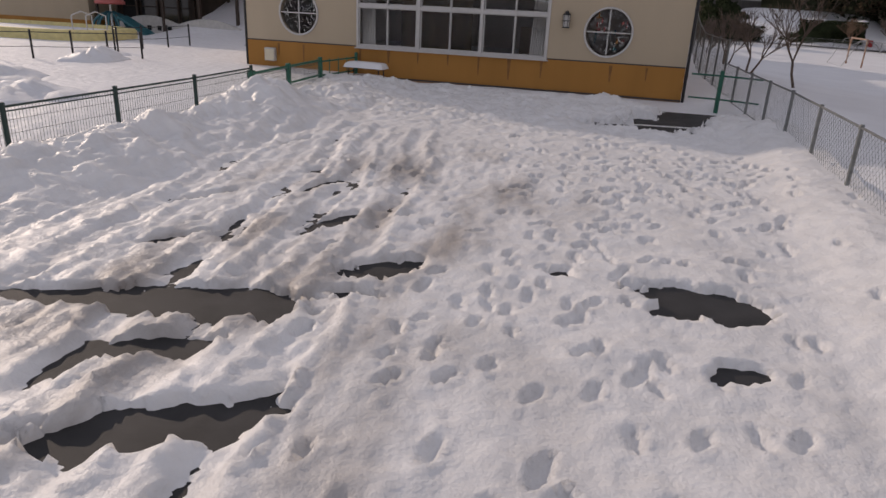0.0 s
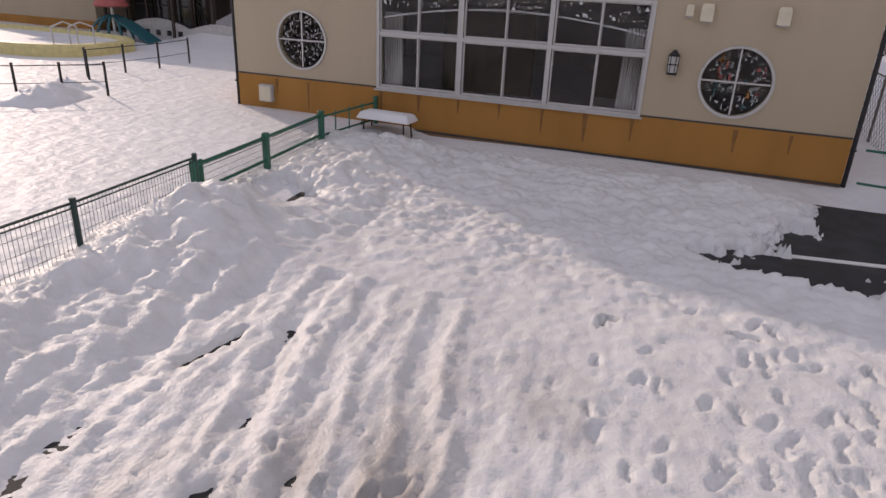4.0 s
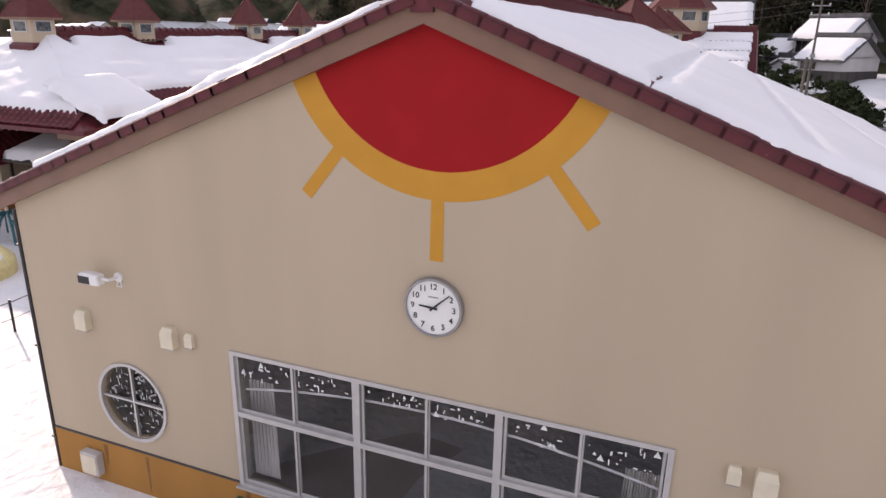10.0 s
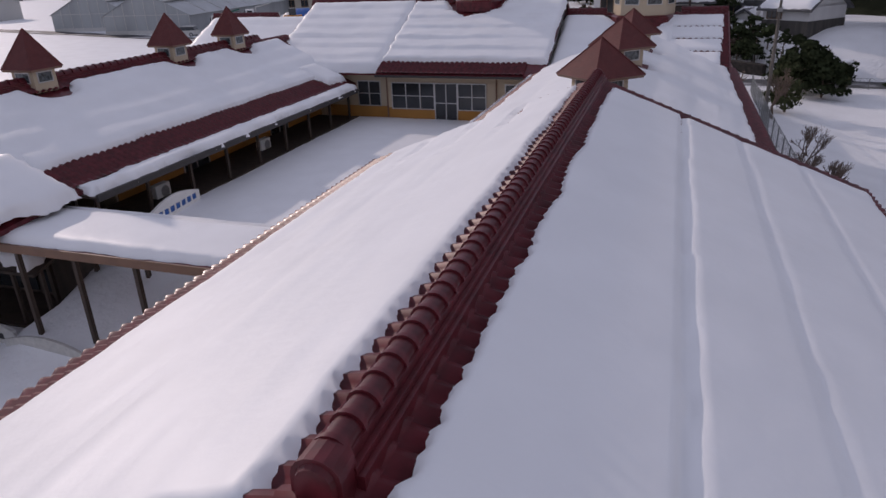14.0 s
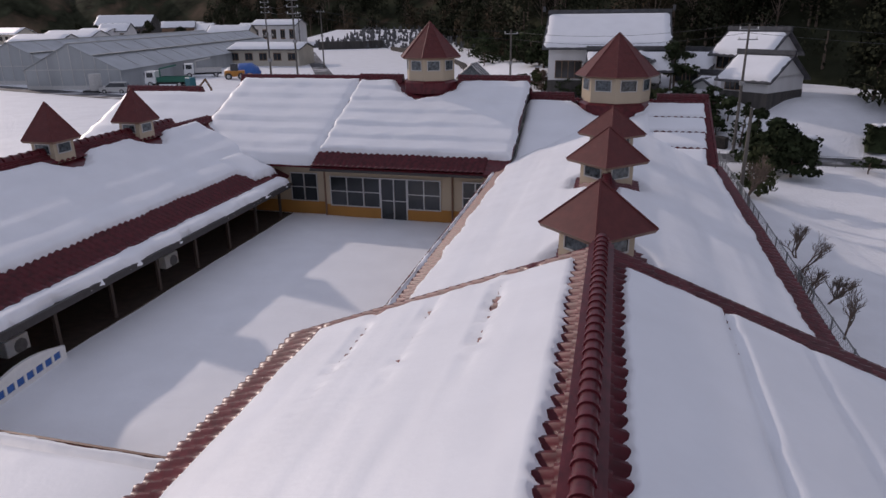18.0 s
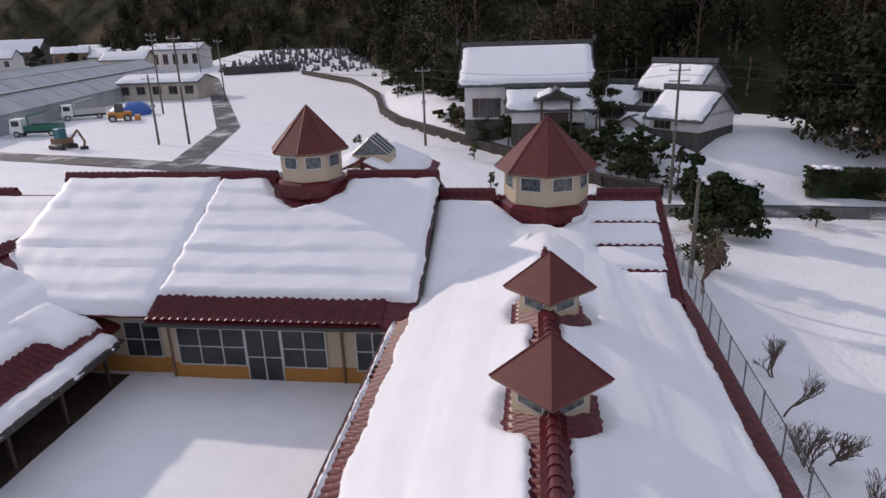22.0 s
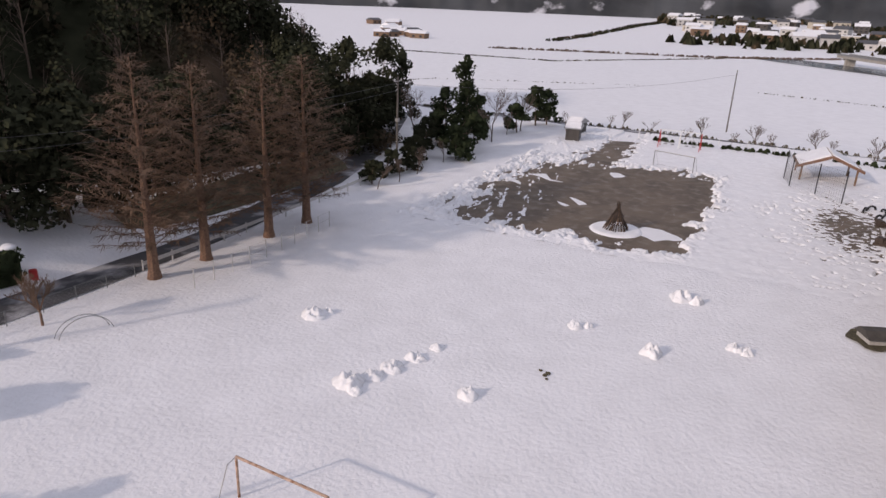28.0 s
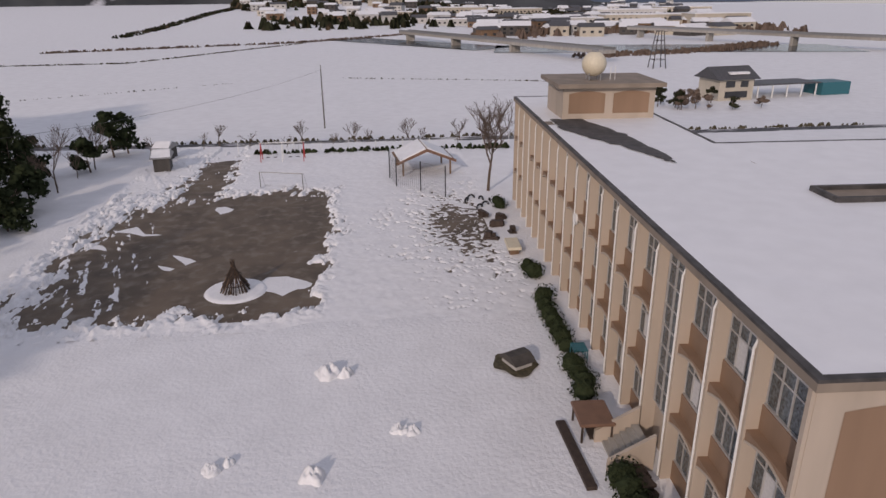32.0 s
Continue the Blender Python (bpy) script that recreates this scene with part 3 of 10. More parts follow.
# ---- kindergarten: shared building pieces ----
def roof_plane(mb, p, u, v, t=0.14):
    """Slab: corner p, edge vectors u and v, thickness downwards."""
    p, u, v = Vector(p), Vector(u), Vector(v)
    d = Vector((0, 0, -t))
    vs = [p, p + u, p + u + v, p + v, p + d, p + u + d, p + u + v + d, p + v + d]
    return mb.add(vs, [(0, 1, 2, 3), (7, 6, 5, 4), (0, 4, 5, 1), (1, 5, 6, 2), (2, 6, 7, 3), (3, 7, 4, 0)])


def corrugated(mb, p, u, v, pitch=0.28, course=0.26, amp=0.07, seg=4):
    """Pantile sheet: waves across u, stepped courses down v."""
    p, u, v = Vector(p), Vector(u), Vector(v)
    n = u.cross(v).normalized()
    if n.z < 0:
        n = -n
    lu, lv = u.length, v.length
    nu, nv = max(1, round(lu / pitch)) * seg, max(1, round(lv / course))
    uu, vv = u / nu, v / nv
    prof = [0.0, 0.45, 1.0, 0.8]
    vs, fs = [], []
    for j in range(nv):
        for e, lift in ((0.0, 0.0), (1.0, 0.04)):
            for i in range(nu + 1):
                vs.append(p + uu * i + vv * (j + e) + n * (0.012 + amp * prof[i % 4] + lift))
        b = 2 * j * (nu + 1)
        fs += [(b + i, b + i + 1, b + nu + 1 + i + 1, b + nu + 1 + i) for i in range(nu)]
        if j + 1 < nv:
            fs += [(b + nu + 1 + i, b + nu + 1 + i + 1, b + 2 * (nu + 1) + i + 1, b + 2 * (nu + 1) + i) for i in range(nu)]
    return mb.add(vs, fs)


def snow_slab(name, p, u, v, thick, label, parent=None, res=0.22, rag=0.18, waves=None, seed=0.0, edge_in=0.25, mat_=None, holes=(), scallop=0.0, resu=None):
    """Soft snow lying on a roof plane; ragged sides, own undulations."""
    p, u, v = Vector(p), Vector(u), Vector(v)
    n = u.cross(v).normalized()
    if n.z < 0:
        n = -n
    lu, lv = u.length, v.length
    nu, nv = max(6, int(lu / (resu or res))), max(6, int(lv / res))
    uh, vh = u.normalized(), v.normalized()

    def fn(a, b):
        x, y = a * lu, b * lv
        e = rag * (0.5 + fbm(x * 0.7 + seed, y * 0.7, seed) * 0.8 + 0.5 * fbm(x * 3 + seed, y * 3, seed + 4))
        # pull the rim in by a ragged amount
        sx = 1 if a < 0.5 else -1
        sy = 1 if b < 0.5 else -1
        rx = max(0.0, 1 - min(x, lu - x) / 0.5)
        ry = max(0.0, 1 - min(y, lv - y) / 0.5)
        d = min(x, lu - x, y, lv - y)
        h = thick * (1 - math.exp(-d / (edge_in * 0.5))) if d > 0 else 0.0
        h *= 1 + 0.06 * fbm(x * 0.35 + seed, y * 0.35, seed + 9)
        if waves:
            h += waves(x, y)
        if d <= 0:
            h = -0.05
        w0 = p + uh * x + vh * y
        for hx, hy, hr in holes:
            g = math.hypot(w0.x - hx, w0.y - hy) - hr * (1 + 0.12 * fbm(w0.x * 1.3, w0.y * 1.3, seed + 2))
            if g < 0.35:
                h = (h + 0.08) * smooth01(-0.05, 0.35, g) - 0.08
        e2 = e + scallop * max(0.0, 1 - min(y, lv - y) / 0.14) * (0.5 + 0.5 * math.sin(2 * math.pi * x / 0.28))
        q = p + uh * (x + sx * rx * e) + vh * (y + sy * (ry * e + (e2 - e))) + n * (h + 0.02)
        return q
    mb = MB().grid(fn, nu, nv)
    if parent is None:
        return solo(name, mb, mat_ or SNOW_ROOF, label, "snow", group="snow on the roofs", smooth=True)
    return part(name, mb, mat_ or SNOW_ROOF, parent, label, smooth=True)


CAP_MESH = None


def ridge_caps(parent, p, q, r=0.13, gap=0.29, limit=400):
    """Row of half-round ridge tiles, each overlapping the next, on a mortar bed."""
    global CAP_MESH
    p, q = Vector(p), Vector(q)
    d = q - p
    n = int(d.length / gap)
    if CAP_MESH is None:
        mb = MB()
        k = 8
        rings = []
        for (y, rr) in ((0.0, 1.16), (0.05, 1.16), (0.055, 1.0), (0.30, 0.96)):
            rings.append([(rr * 0.13 * math.cos(math.pi * i / k), y, rr * 0.13 * math.sin(math.pi * i / k)) for i in range(k + 1)])
        for a, b in zip(rings, rings[1:]):
            mb.add(a + b, [(i, i + 1, k + 2 + i, k + 1 + i) for i in range(k)])
        mb.add(rings[0], [tuple(range(k + 1))])
        CAP_MESH = mb.mesh("ridge_tile", TILE, True)
    rot = d.to_track_quat("Y", "Z").to_matrix().to_4x4()
    for i in range(min(n, limit)):
        piece("ridge_tile", CAP_MESH, parent, Matrix.Translation(p + d * (i / n)) @ rot @ Matrix.Scale(r / 0.13, 4))


def ridge_bed(mb, p, q, w=0.16, h=0.26):
    """Stepped courses under a ridge."""
    p, q = Vector(p), Vector(q)
    side = (q - p).cross(Vector((0, 0, 1))).normalized()
    for k, (ww, z0, z1) in enumerate(((w + 0.10, -0.12, h * 0.35), (w + 0.05, h * 0.35, h * 0.62), (w, h * 0.62, h))):
        a = [p - side * ww + Vector((0, 0, z0)), p + side * ww + Vector((0, 0, z0)), p + side * ww + Vector((0, 0, z1)), p - side * ww + Vector((0, 0, z1))]
        b = [x + (q - p) for x in a]
        mb.add(a + b, [(0, 1, 2, 3), (7, 6, 5, 4), (0, 4, 5, 1), (1, 5, 6, 2), (2, 6, 7, 3), (3, 7, 4, 0)])
    return mb

# ---- front hall ----
HX, HS, HR = 6.35, 0.393, 7.38          # half width, slope, ridge height


def ring_wall(mb, cx, cz, half, r, y0, y1, n=32):
    """Square piece of wall with a round hole through it."""
    ci, sq = [], []
    for i in range(n):
        a = 2 * math.pi * i / n
        c, s = math.cos(a), math.sin(a)
        k = half / max(abs(c), abs(s))
        ci.append((cx + r * c, cz + r * s))
        sq.append((cx + k * c, cz + k * s))
    vs = [(x, y0, z) for x, z in ci] + [(x, y0, z) for x, z in sq] + [(x, y1, z) for x, z in ci] + [(x, y1, z) for x, z in sq]
    fs = []
    for i in range(n):
        j = (i + 1) % n
        fs += [(i, j, n + j, n + i), (2 * n + i, 3 * n + i, 3 * n + j, 2 * n + j), (i, 2 * n + i, 2 * n + j, j)]
    return mb.add(vs, fs)


hall = thing("wall_front", "cream rendered gable wall with an ochre dado", "wall", kind="structure")
w = MB()
for s in (-1, 1):
    x = sorted((s * HX, 5.03 if s > 0 else -5.33))
    w.box(x[0], 0, 1.03, x[1], 0.18, 3.04)
    cxw, czw = (4.31, 1.77) if s > 0 else (-4.61, 1.84)
    w.box(cxw - 0.72, 0, 1.03, cxw + 0.72, 0.18, czw - 0.72)
    w.box(cxw - 0.72, 0, czw + 0.72, cxw + 0.72, 0.18, 3.04)
    ring_wall(w, cxw, czw, 0.72, 0.585, 0, 0.18)
    x = sorted((cxw - s * 0.72, s * 2.72))
    w.box(x[0], 0, 1.03, x[1], 0.18, 3.04)
w.prism([(-HX, 3.04), (HX, 3.04), (HX, HR - HS * HX - 0.1), (0, HR - 0.1), (-HX, HR - HS * HX - 0.1)], 0, 0.18)
part("upper_wall", w, CREAM, hall, "smooth cream render")
part("dado", MB().box(-HX, -0.012, 0.20, HX, 0.18, 1.0), OCHRE, hall, "ochre dado with faint run-off stains")
part("dado_trim", MB().box(-HX, -0.016, 1.0, -2.74, 0.17, 1.03).box(2.74, -0.016, 1.0, HX, 0.17, 1.03), DARKLINE, hall, "thin dark trim line")
STAIN = mat("run_off_stain", (0.27, 0.125, 0.04), 0.85, var=0.15, scale=4, bump=0)
srn = random.Random(44)
for x in (-2.66, -1.78, -0.89, 0.0, 0.89, 1.75, 2.64, 4.48, -4.48, -5.3, 5.4):
    sw_, sh_2 = srn.uniform(0.03, 0.055), srn.uniform(0.3, 0.7)
    part("run_off_stain", MB().hull([(x - sw_ / 3, -0.012, 0.97 - sh_2), (x + sw_ / 3, -0.012, 0.95 - sh_2), (x + sw_, -0.012, 0.95), (x - sw_, -0.012, 0.95)], [(x - sw_ / 3, -0.0145, 0.97 - sh_2), (x + sw_ / 3, -0.0145, 0.95 - sh_2), (x + sw_, -0.0145, 0.95), (x - sw_, -0.0145, 0.95)]), STAIN, hall)
part("plinth", MB().box(-HX, -0.03, -0.4, HX, 0.18, 0.165), PLINTH, hall, "brown plinth")
part("base_flashing", MB().box(-HX, -0.05, 0.165, HX, 0.17, 0.20), DARKLINE, hall, "dark flashing")
sidew = MB()
for s in (-1, 1):
    x = sorted((s * HX, s * (HX - 0.18)))
    sidew.box(x[0], 0.18, 1.03, x[1], 15.2, HR - HS * HX - 0.08)
sidew.prism([(-HX, -0.4), (HX, -0.4), (HX, HR - HS * HX - 0.1), (0, HR - 0.1), (-HX, HR - HS * HX - 0.1)], 15.2, 15.4)
solo("wall_sides", sidew, CREAM, "cream rendered side and rear walls", kind="structure")
dd = MB()
for s in (-1, 1):
    x = sorted((s * (HX + 0.012), s * (HX - 0.18)))
    dd.box(x[0], 0.18, -0.4, x[1], 15.2, 1.03)
solo("dado_sides", dd, OCHRE, "ochre dado of the side walls", kind="structure")
room = MB().box(-6.1, 0.22, 0.24, 6.1, 9.0, 0.26).box(-6.1, 9.0, 0.26, 6.1, 9.1, 4.5).box(-6.12, 0.22, 4.5, 6.12, 9.1, 4.6)
room.box(-6.12, 0.22, 0.26, -6.10, 9, 4.5).box(6.10, 0.22, 0.26, 6.12, 9, 4.5)
solo("room_interior", room, ROOM, "dim playroom seen through the windows", kind="structure")
solo("interior_partition", MB().box(-3.2, 5.0, 0.26, -0.6, 5.1, 2.4).box(0.9, 6.2, 0.26, 2.6, 6.5, 1.6), WOOD, "wooden screens standing in the dim playroom", "screen")

# big window: three pairs of sashes, two tiers
win = thing("window_1", "wide aluminium window of two tiers with drawn-back curtains", "window", kind="structure")
fr = MB().box(-2.72, -0.03, 0.985, 2.72, 0.12, 1.04).box(-2.72, -0.03, 3.0, 2.72, 0.12, 3.055)
fr.box(-2.72, -0.03, 1.04, -2.66, 0.12, 3.0).box(2.66, -0.03, 1.04, 2.72, 0.12, 3.0)
part("outer_frame", fr, ALU, win)
win.scale = (1.018, 1.0, 1.0)
part("window_sill", MB().box(-2.76, -0.075, 0.955, 2.76, 0.0, 0.985), ALU, win)
for x in (-0.89, 0.89):
    part("mullion", MB().box(x - 0.045, -0.02, 1.04, x + 0.045, 0.1, 3.0), ALU, win)
part("transom", MB().box(-2.66, -0.022, 2.09, 2.66, 0.1, 2.16), ALU, win)
arc = lambda x: 2.86 - 0.042 * x * x
stick_r = random.Random(11)
for k in range(3):
    for t in range(2):
        for h in range(2):
            x0 = -2.66 + k * 1.78 + (0.045 if k else 0) + t * 0.845
            x1 = x0 + 0.86
            z0, z1 = ((1.04, 2.09), (2.16, 3.0))[h]
            y = 0.02 + 0.035 * t
            sash = MB()
            b = 0.032
            sash.box(x0, y, z0, x1, y + 0.03, z0 + b + 0.012).box(x0, y, z1 - b, x1, y + 0.03, z1)
            sash.box(x0, y, z0 + b + 0.012, x0 + b, y + 0.03, z1 - b).box(x1 - b, y, z0 + b + 0.012, x1, y + 0.03, z1 - b)
            so = part("sash", sash, ALU, win)
            pane = part("pane", MB().box(x0 + b, y + 0.012, z0 + b, x1 - b, y + 0.018, z1 - b), GLASS, so)
            pane.visible_shadow = False
            if h == 1:
                st = MB()
                for q in range(46):
                    x, z = stick_r.uniform(x0 + 0.06, x1 - 0.08), stick_r.uniform(2.3, 2.93)
                    if z > arc(x) - 0.02 or z > 2.62 + 0.0 * x and abs(x) < 1.2:
                        pass
                    lim = 2.73 - 0.055 * (abs(x) ** 1.6) * 0.55
                    if z < lim:
                        continue
                    a, c = stick_r.choice(((0.02, 0.05), (0.05, 0.018), (0.018, 0.018), (0.014, 0.07), (0.03, 0.03)))
                    if stick_r.random() < 0.3:
                        st.add([(x, y - 0.004, z), (x + a * 1.6, y - 0.004, z), (x + a * 0.8, y - 0.004, z + a * 1.6)], [(0, 1, 2)])
                    else:
                        st.add([(x, y - 0.004, z), (x + a, y - 0.004, z), (x + a, y - 0.004, z + c), (x, y - 0.004, z + c)], [(0, 1, 2, 3)])
                if st.v:
                    tagged(part("paper_cutouts", st, PAPER, so, "white paper cut-outs stuck on the glass"), kind="stuff")
band = MB()
for i in range(40):
    xa, xb = -2.62 + 5.24 * i / 40, -2.62 + 5.24 * (i + 1) / 40
    za, zb = [2.70 - 0.045 * abs(x) ** 1.9 for x in (xa, xb)]
    band.add([(xa, 0.13, za), (xb, 0.13, zb), (xb, 0.13, zb + 0.035), (xa, 0.13, za + 0.035)], [(0, 1, 2, 3)])
part("arched_band", band, PAPER, win, "curved white paper band behind the upper panes")
for s in (-1, 1):
    cu = MB()
    n = 14
    for i in range(n):
        xa, xb = (s * (2.62 - 0.028 * i), s * (2.62 - 0.028 * (i + 1)))
        ya, yb = 0.2 + 0.03 * (i % 2), 0.2 + 0.03 * ((i + 1) % 2)
        cu.add([(xa, ya, 1.06), (xb - s * 0.02 * i / n, yb, 1.06), (xb + s * 0.05, yb, 2.55), (xa, ya, 2.55)], [(0, 1, 2, 3)])
    part("curtain", cu, CURTAIN, win, "gathered white curtain")


def round_window(name, cx, cz, coloured):
    t = thing(name, "round aluminium window with a cross bar and paper cut-outs", "window", kind="structure")
    rim = MB()
    n = 40
    prof = [(0.585, 0.02), (0.585, -0.03), (0.635, -0.035), (0.635, 0.0)]
    for i in range(n):
        a, b = 2 * math.pi * i / n, 2 * math.pi * (i + 1) / n
        for (r0, y0), (r1, y1) in zip(prof, prof[1:]):
            rim.add([(cx + r0 * math.cos(a), y0, cz + r0 * math.sin(a)), (cx + r0 * math.cos(b), y0, cz + r0 * math.sin(b)),
                     (cx + r1 * math.cos(b), y1, cz + r1 * math.sin(b)), (cx + r1 * math.cos(a), y1, cz + r1 * math.sin(a))], [(0, 1, 2, 3)])
    part("rim", rim, ALU, t)
    part("cross_bar", MB().box(cx - 0.016, 0.01, cz - 0.58, cx + 0.016, 0.05, cz + 0.58), ALU, t)
    part("cross_bar", MB().box(cx - 0.58, 0.012, cz - 0.016, cx + 0.58, 0.048, cz + 0.016), ALU, t)
    g = MB().add([(cx + 0.585 * math.cos(2 * math.pi * i / n), 0.06, cz + 0.585 * math.sin(2 * math.pi * i / n)) for i in range(n)], [tuple(range(n))])
    pane = part("pane", g, GLASS, t)
    pane.visible_shadow = False
    rr = random.Random(int(cx * 10))
    st = MB()
    cols = {}
    for q in range(130):
        a, r = rr.uniform(0, 6.28), 0.52 * math.sqrt(rr.random())
        x, z = cx + r * math.cos(a), cz + r * math.sin(a)
        u, v = rr.choice(((0.02, 0.06), (0.06, 0.02), (0.02, 0.02), (0.035, 0.035), (0.015, 0.09), (0.025, 0.025)))
        tgt = st
        if coloured and rr.random() < 0.16:
            tgt = cols.setdefault(rr.choice(("TEAL", "RED", "ORANGE")), MB())
            u, v = u * 2, v * 2
        if rr.random() < 0.35:
            tgt.add([(x, 0.064, z), (x + u * 1.8, 0.064, z + 0.01), (x + u * 0.8, 0.064, z + v * 1.2)], [(0, 1, 2)])
        else:
            tgt.add([(x, 0.064, z), (x + u, 0.064, z), (x + u, 0.064, z + v), (x, 0.064, z + v)], [(0, 1, 2, 3)])
    tagged(part("paper_cutouts", st, PAPER, t, "white paper cut-outs"), kind="stuff")
    for k, mb in cols.items():
        tagged(part("coloured_paper", mb, {"TEAL": TEAL, "RED": PINK, "ORANGE": ORANGE}[k], t, "coloured paper shapes"), kind="stuff")


round_window("window_2", -4.61, 1.84, False)
round_window("window_3", 4.31, 1.77, True)

# painted rising sun
SCX, SCZ, RI, RO = 0.14, 7.24, 1.57, 1.88
under = lambda x: HR - 0.17 - HS * abs(x)
pts = []
for i in range(97):
    a = math.pi + math.pi * i / 96
    x, z = SCX + RI * math.cos(a), SCZ + RI * math.sin(a)
    if z < under(x):
        pts.append((x, z))
sunp = thing("painted_sun", "half sun painted red with a yellow rim and three rays", "mural", kind="structure")
poly = [(0.0, under(0))] + pts
part("red_disc", MB().add([(x, -0.004, z) for x, z in poly], [tuple(range(len(poly)))]), SUNRED, sunp, "deep red painted disc")
yb = MB()
ang = [math.pi + math.pi * i / 96 for i in range(97)]
for a, b in zip(ang, ang[1:]):
    q = [(SCX + r * math.cos(t), SCZ + r * math.sin(t)) for r, t in ((RI, a), (RI, b), (RO, b), (RO, a))]
    if all(z < under(x) + 0.02 for x, z in q):
        yb.add([(x, -0.004, z) for x, z in q], [(0, 1, 2, 3)])
part("yellow_rim", yb, SUNYEL, sunp, "ochre yellow painted rim")
for a in (-90.5, -129.5, -50.5):
    c, s = math.cos(radians(a)), math.sin(radians(a))
    w2 = 0.073
    q = [(SCX + r * c - k * s * w2, SCZ + r * s + k * c * w2) for r, k in ((RO - 0.01, -1), (RO - 0.01, 1), (2.55, 1.05), (2.55, -1.05))]
    part("ray", MB().add([(x, -0.0045, z) for x, z in q], [(0, 1, 2, 3)]), SUNYEL, sunp)

# clock
clk = thing("wall_clock", "round white wall clock with black figures and grey rim", "clock", m=pose(0.11, 0, 4.165))
n = 48
rim = MB()
prof = [(0.30, 0.0), (0.345, 0.0), (0.352, -0.03), (0.34, -0.075), (0.318, -0.08), (0.312, -0.06)]
for i in range(n):
    a, b = 2 * math.pi * i / n, 2 * math.pi * (i + 1) / n
    for (r0, y0), (r1, y1) in zip(prof, prof[1:]):
        rim.add([(r0 * math.cos(a), y0, r0 * math.sin(a)), (r0 * math.cos(b), y0, r0 * math.sin(b)), (r1 * math.cos(b), y1, r1 * math.sin(b)), (r1 * math.cos(a), y1, r1 * math.sin(a))], [(0, 1, 2, 3)])
part("rim", rim, GREY, clk, "brushed grey rim")
part("dial", MB().add([(0.316 * math.cos(2 * math.pi * i / n), -0.055, 0.316 * math.sin(2 * math.pi * i / n)) for i in range(n)], [tuple(range(n))]), WHITE, clk, "white dial")
for h in range(1, 13):
    cu = bpy.data.curves.new("numeral", "FONT")
    cu.body, cu.size, cu.align_x, cu.align_y = str(h), 0.095, "CENTER", "CENTER"
    cu.offset = 0.0018
    cu.materials.append(BLACK)
    o = new("numeral", cu)
    o.parent = clk
    a = radians(90 - 30 * h)
    o.matrix_basis = pose(0.245 * math.cos(a), -0.058, 0.245 * math.sin(a), 90, 0, 0)
part("maker_mark", MB().box(-0.06, -0.058, 0.118, 0.06, -0.056, 0.134), GREY, clk)


def hand(ang, l, wd, y):
    c, s = math.sin(radians(ang)), math.cos(radians(ang))
    q = [(-0.05 * c + k * wd * s, -0.05 * s - k * wd * c) for k in (-1, 1)] + [(l * c + k * wd * 0.5 * s, l * s - k * wd * 0.5 * c) for k in (1, -1)]
    mb = MB()
    mb.add([(x, y, z) for x, z in q] + [(x, y - 0.004, z) for x, z in q], [(0, 1, 2, 3), (7, 6, 5, 4), (0, 4, 5, 1), (1, 5, 6, 2), (2, 6, 7, 3), (3, 7, 4, 0)])
    return mb


part("hour_hand", hand(274, 0.17, 0.016, -0.062), BLACK, clk)
part("minute_hand", hand(48, 0.26, 0.012, -0.068), BLACK, clk)


# wall fittings
def vent(x, z, wd, ht, label):
    t = thing("vent_hood", label, "vent", "vent hoods on the wall", m=pose(x, 0, z))
    d = wd * 0.55
    lo = [(-wd / 2, 0, -ht / 2), (wd / 2, 0, -ht / 2), (wd / 2, -d, -ht / 2), (-wd / 2, -d, -ht / 2)]
    mid = [(-wd / 2, 0, ht * 0.25), (wd / 2, 0, ht * 0.25), (wd / 2, -d, ht * 0.25), (-wd / 2, -d, ht * 0.25)]
    hi = [(-wd * 0.42, 0, ht / 2), (wd * 0.42, 0, ht / 2), (wd * 0.40, -d * 0.62, ht / 2), (-wd * 0.40, -d * 0.62, ht / 2)]
    part("hood", MB().hull(lo, mid).hull(mid, hi), CREAMPL, t)
    part("grille", MB().box(-wd * 0.4, -d * 0.9, -ht / 2 - 0.02, wd * 0.4, -0.02, -ht / 2), GREY, t)


for x, z, a, b in ((-5.30, 3.05, 0.21, 0.29), (-3.73, 3.07, 0.21, 0.29), (-3.40, 3.08, 0.13, 0.19), (3.34, 2.93, 0.13, 0.19), (3.63, 2.91, 0.21, 0.29), (4.85, 2.92, 0.21, 0.29)):
    vent(x, z, a, b, "cream plastic vent hood" if a > 0.2 else "small cream plastic vent hood")
lampt = thing("wall_lantern", "black wall lantern with frosted panes", "lamp", m=pose(3.21, 0, 2.02))
part("back_plate", MB().box(-0.05, -0.02, -0.12, 0.05, 0, 0.16), BLACK, lampt)
part("roof", MB().hull([(0.11 * math.cos(a), -0.13 + 0.11 * math.sin(a), 0.13) for a in np.linspace(0, 5.236, 6)], [(0.02 * math.cos(a), -0.13 + 0.02 * math.sin(a), 0.24) for a in np.linspace(0, 5.236, 6)]), BLACK, lampt)
part("shade", MB().hull([(0.075 * math.cos(a), -0.13 + 0.075 * math.sin(a), -0.16) for a in np.linspace(0, 5.236, 6)], [(0.09 * math.cos(a), -0.13 + 0.09 * math.sin(a), 0.13) for a in np.linspace(0, 5.236, 6)]), LIGHTGREY, lampt, "frosted pane")
bars = MB()
for a in np.linspace(0, 5.236, 6):
    bars.tube((0.08 * math.cos(a), -0.13 + 0.08 * math.sin(a), -0.17), (0.096 * math.cos(a), -0.13 + 0.096 * math.sin(a), 0.13), 0.008, n=4)
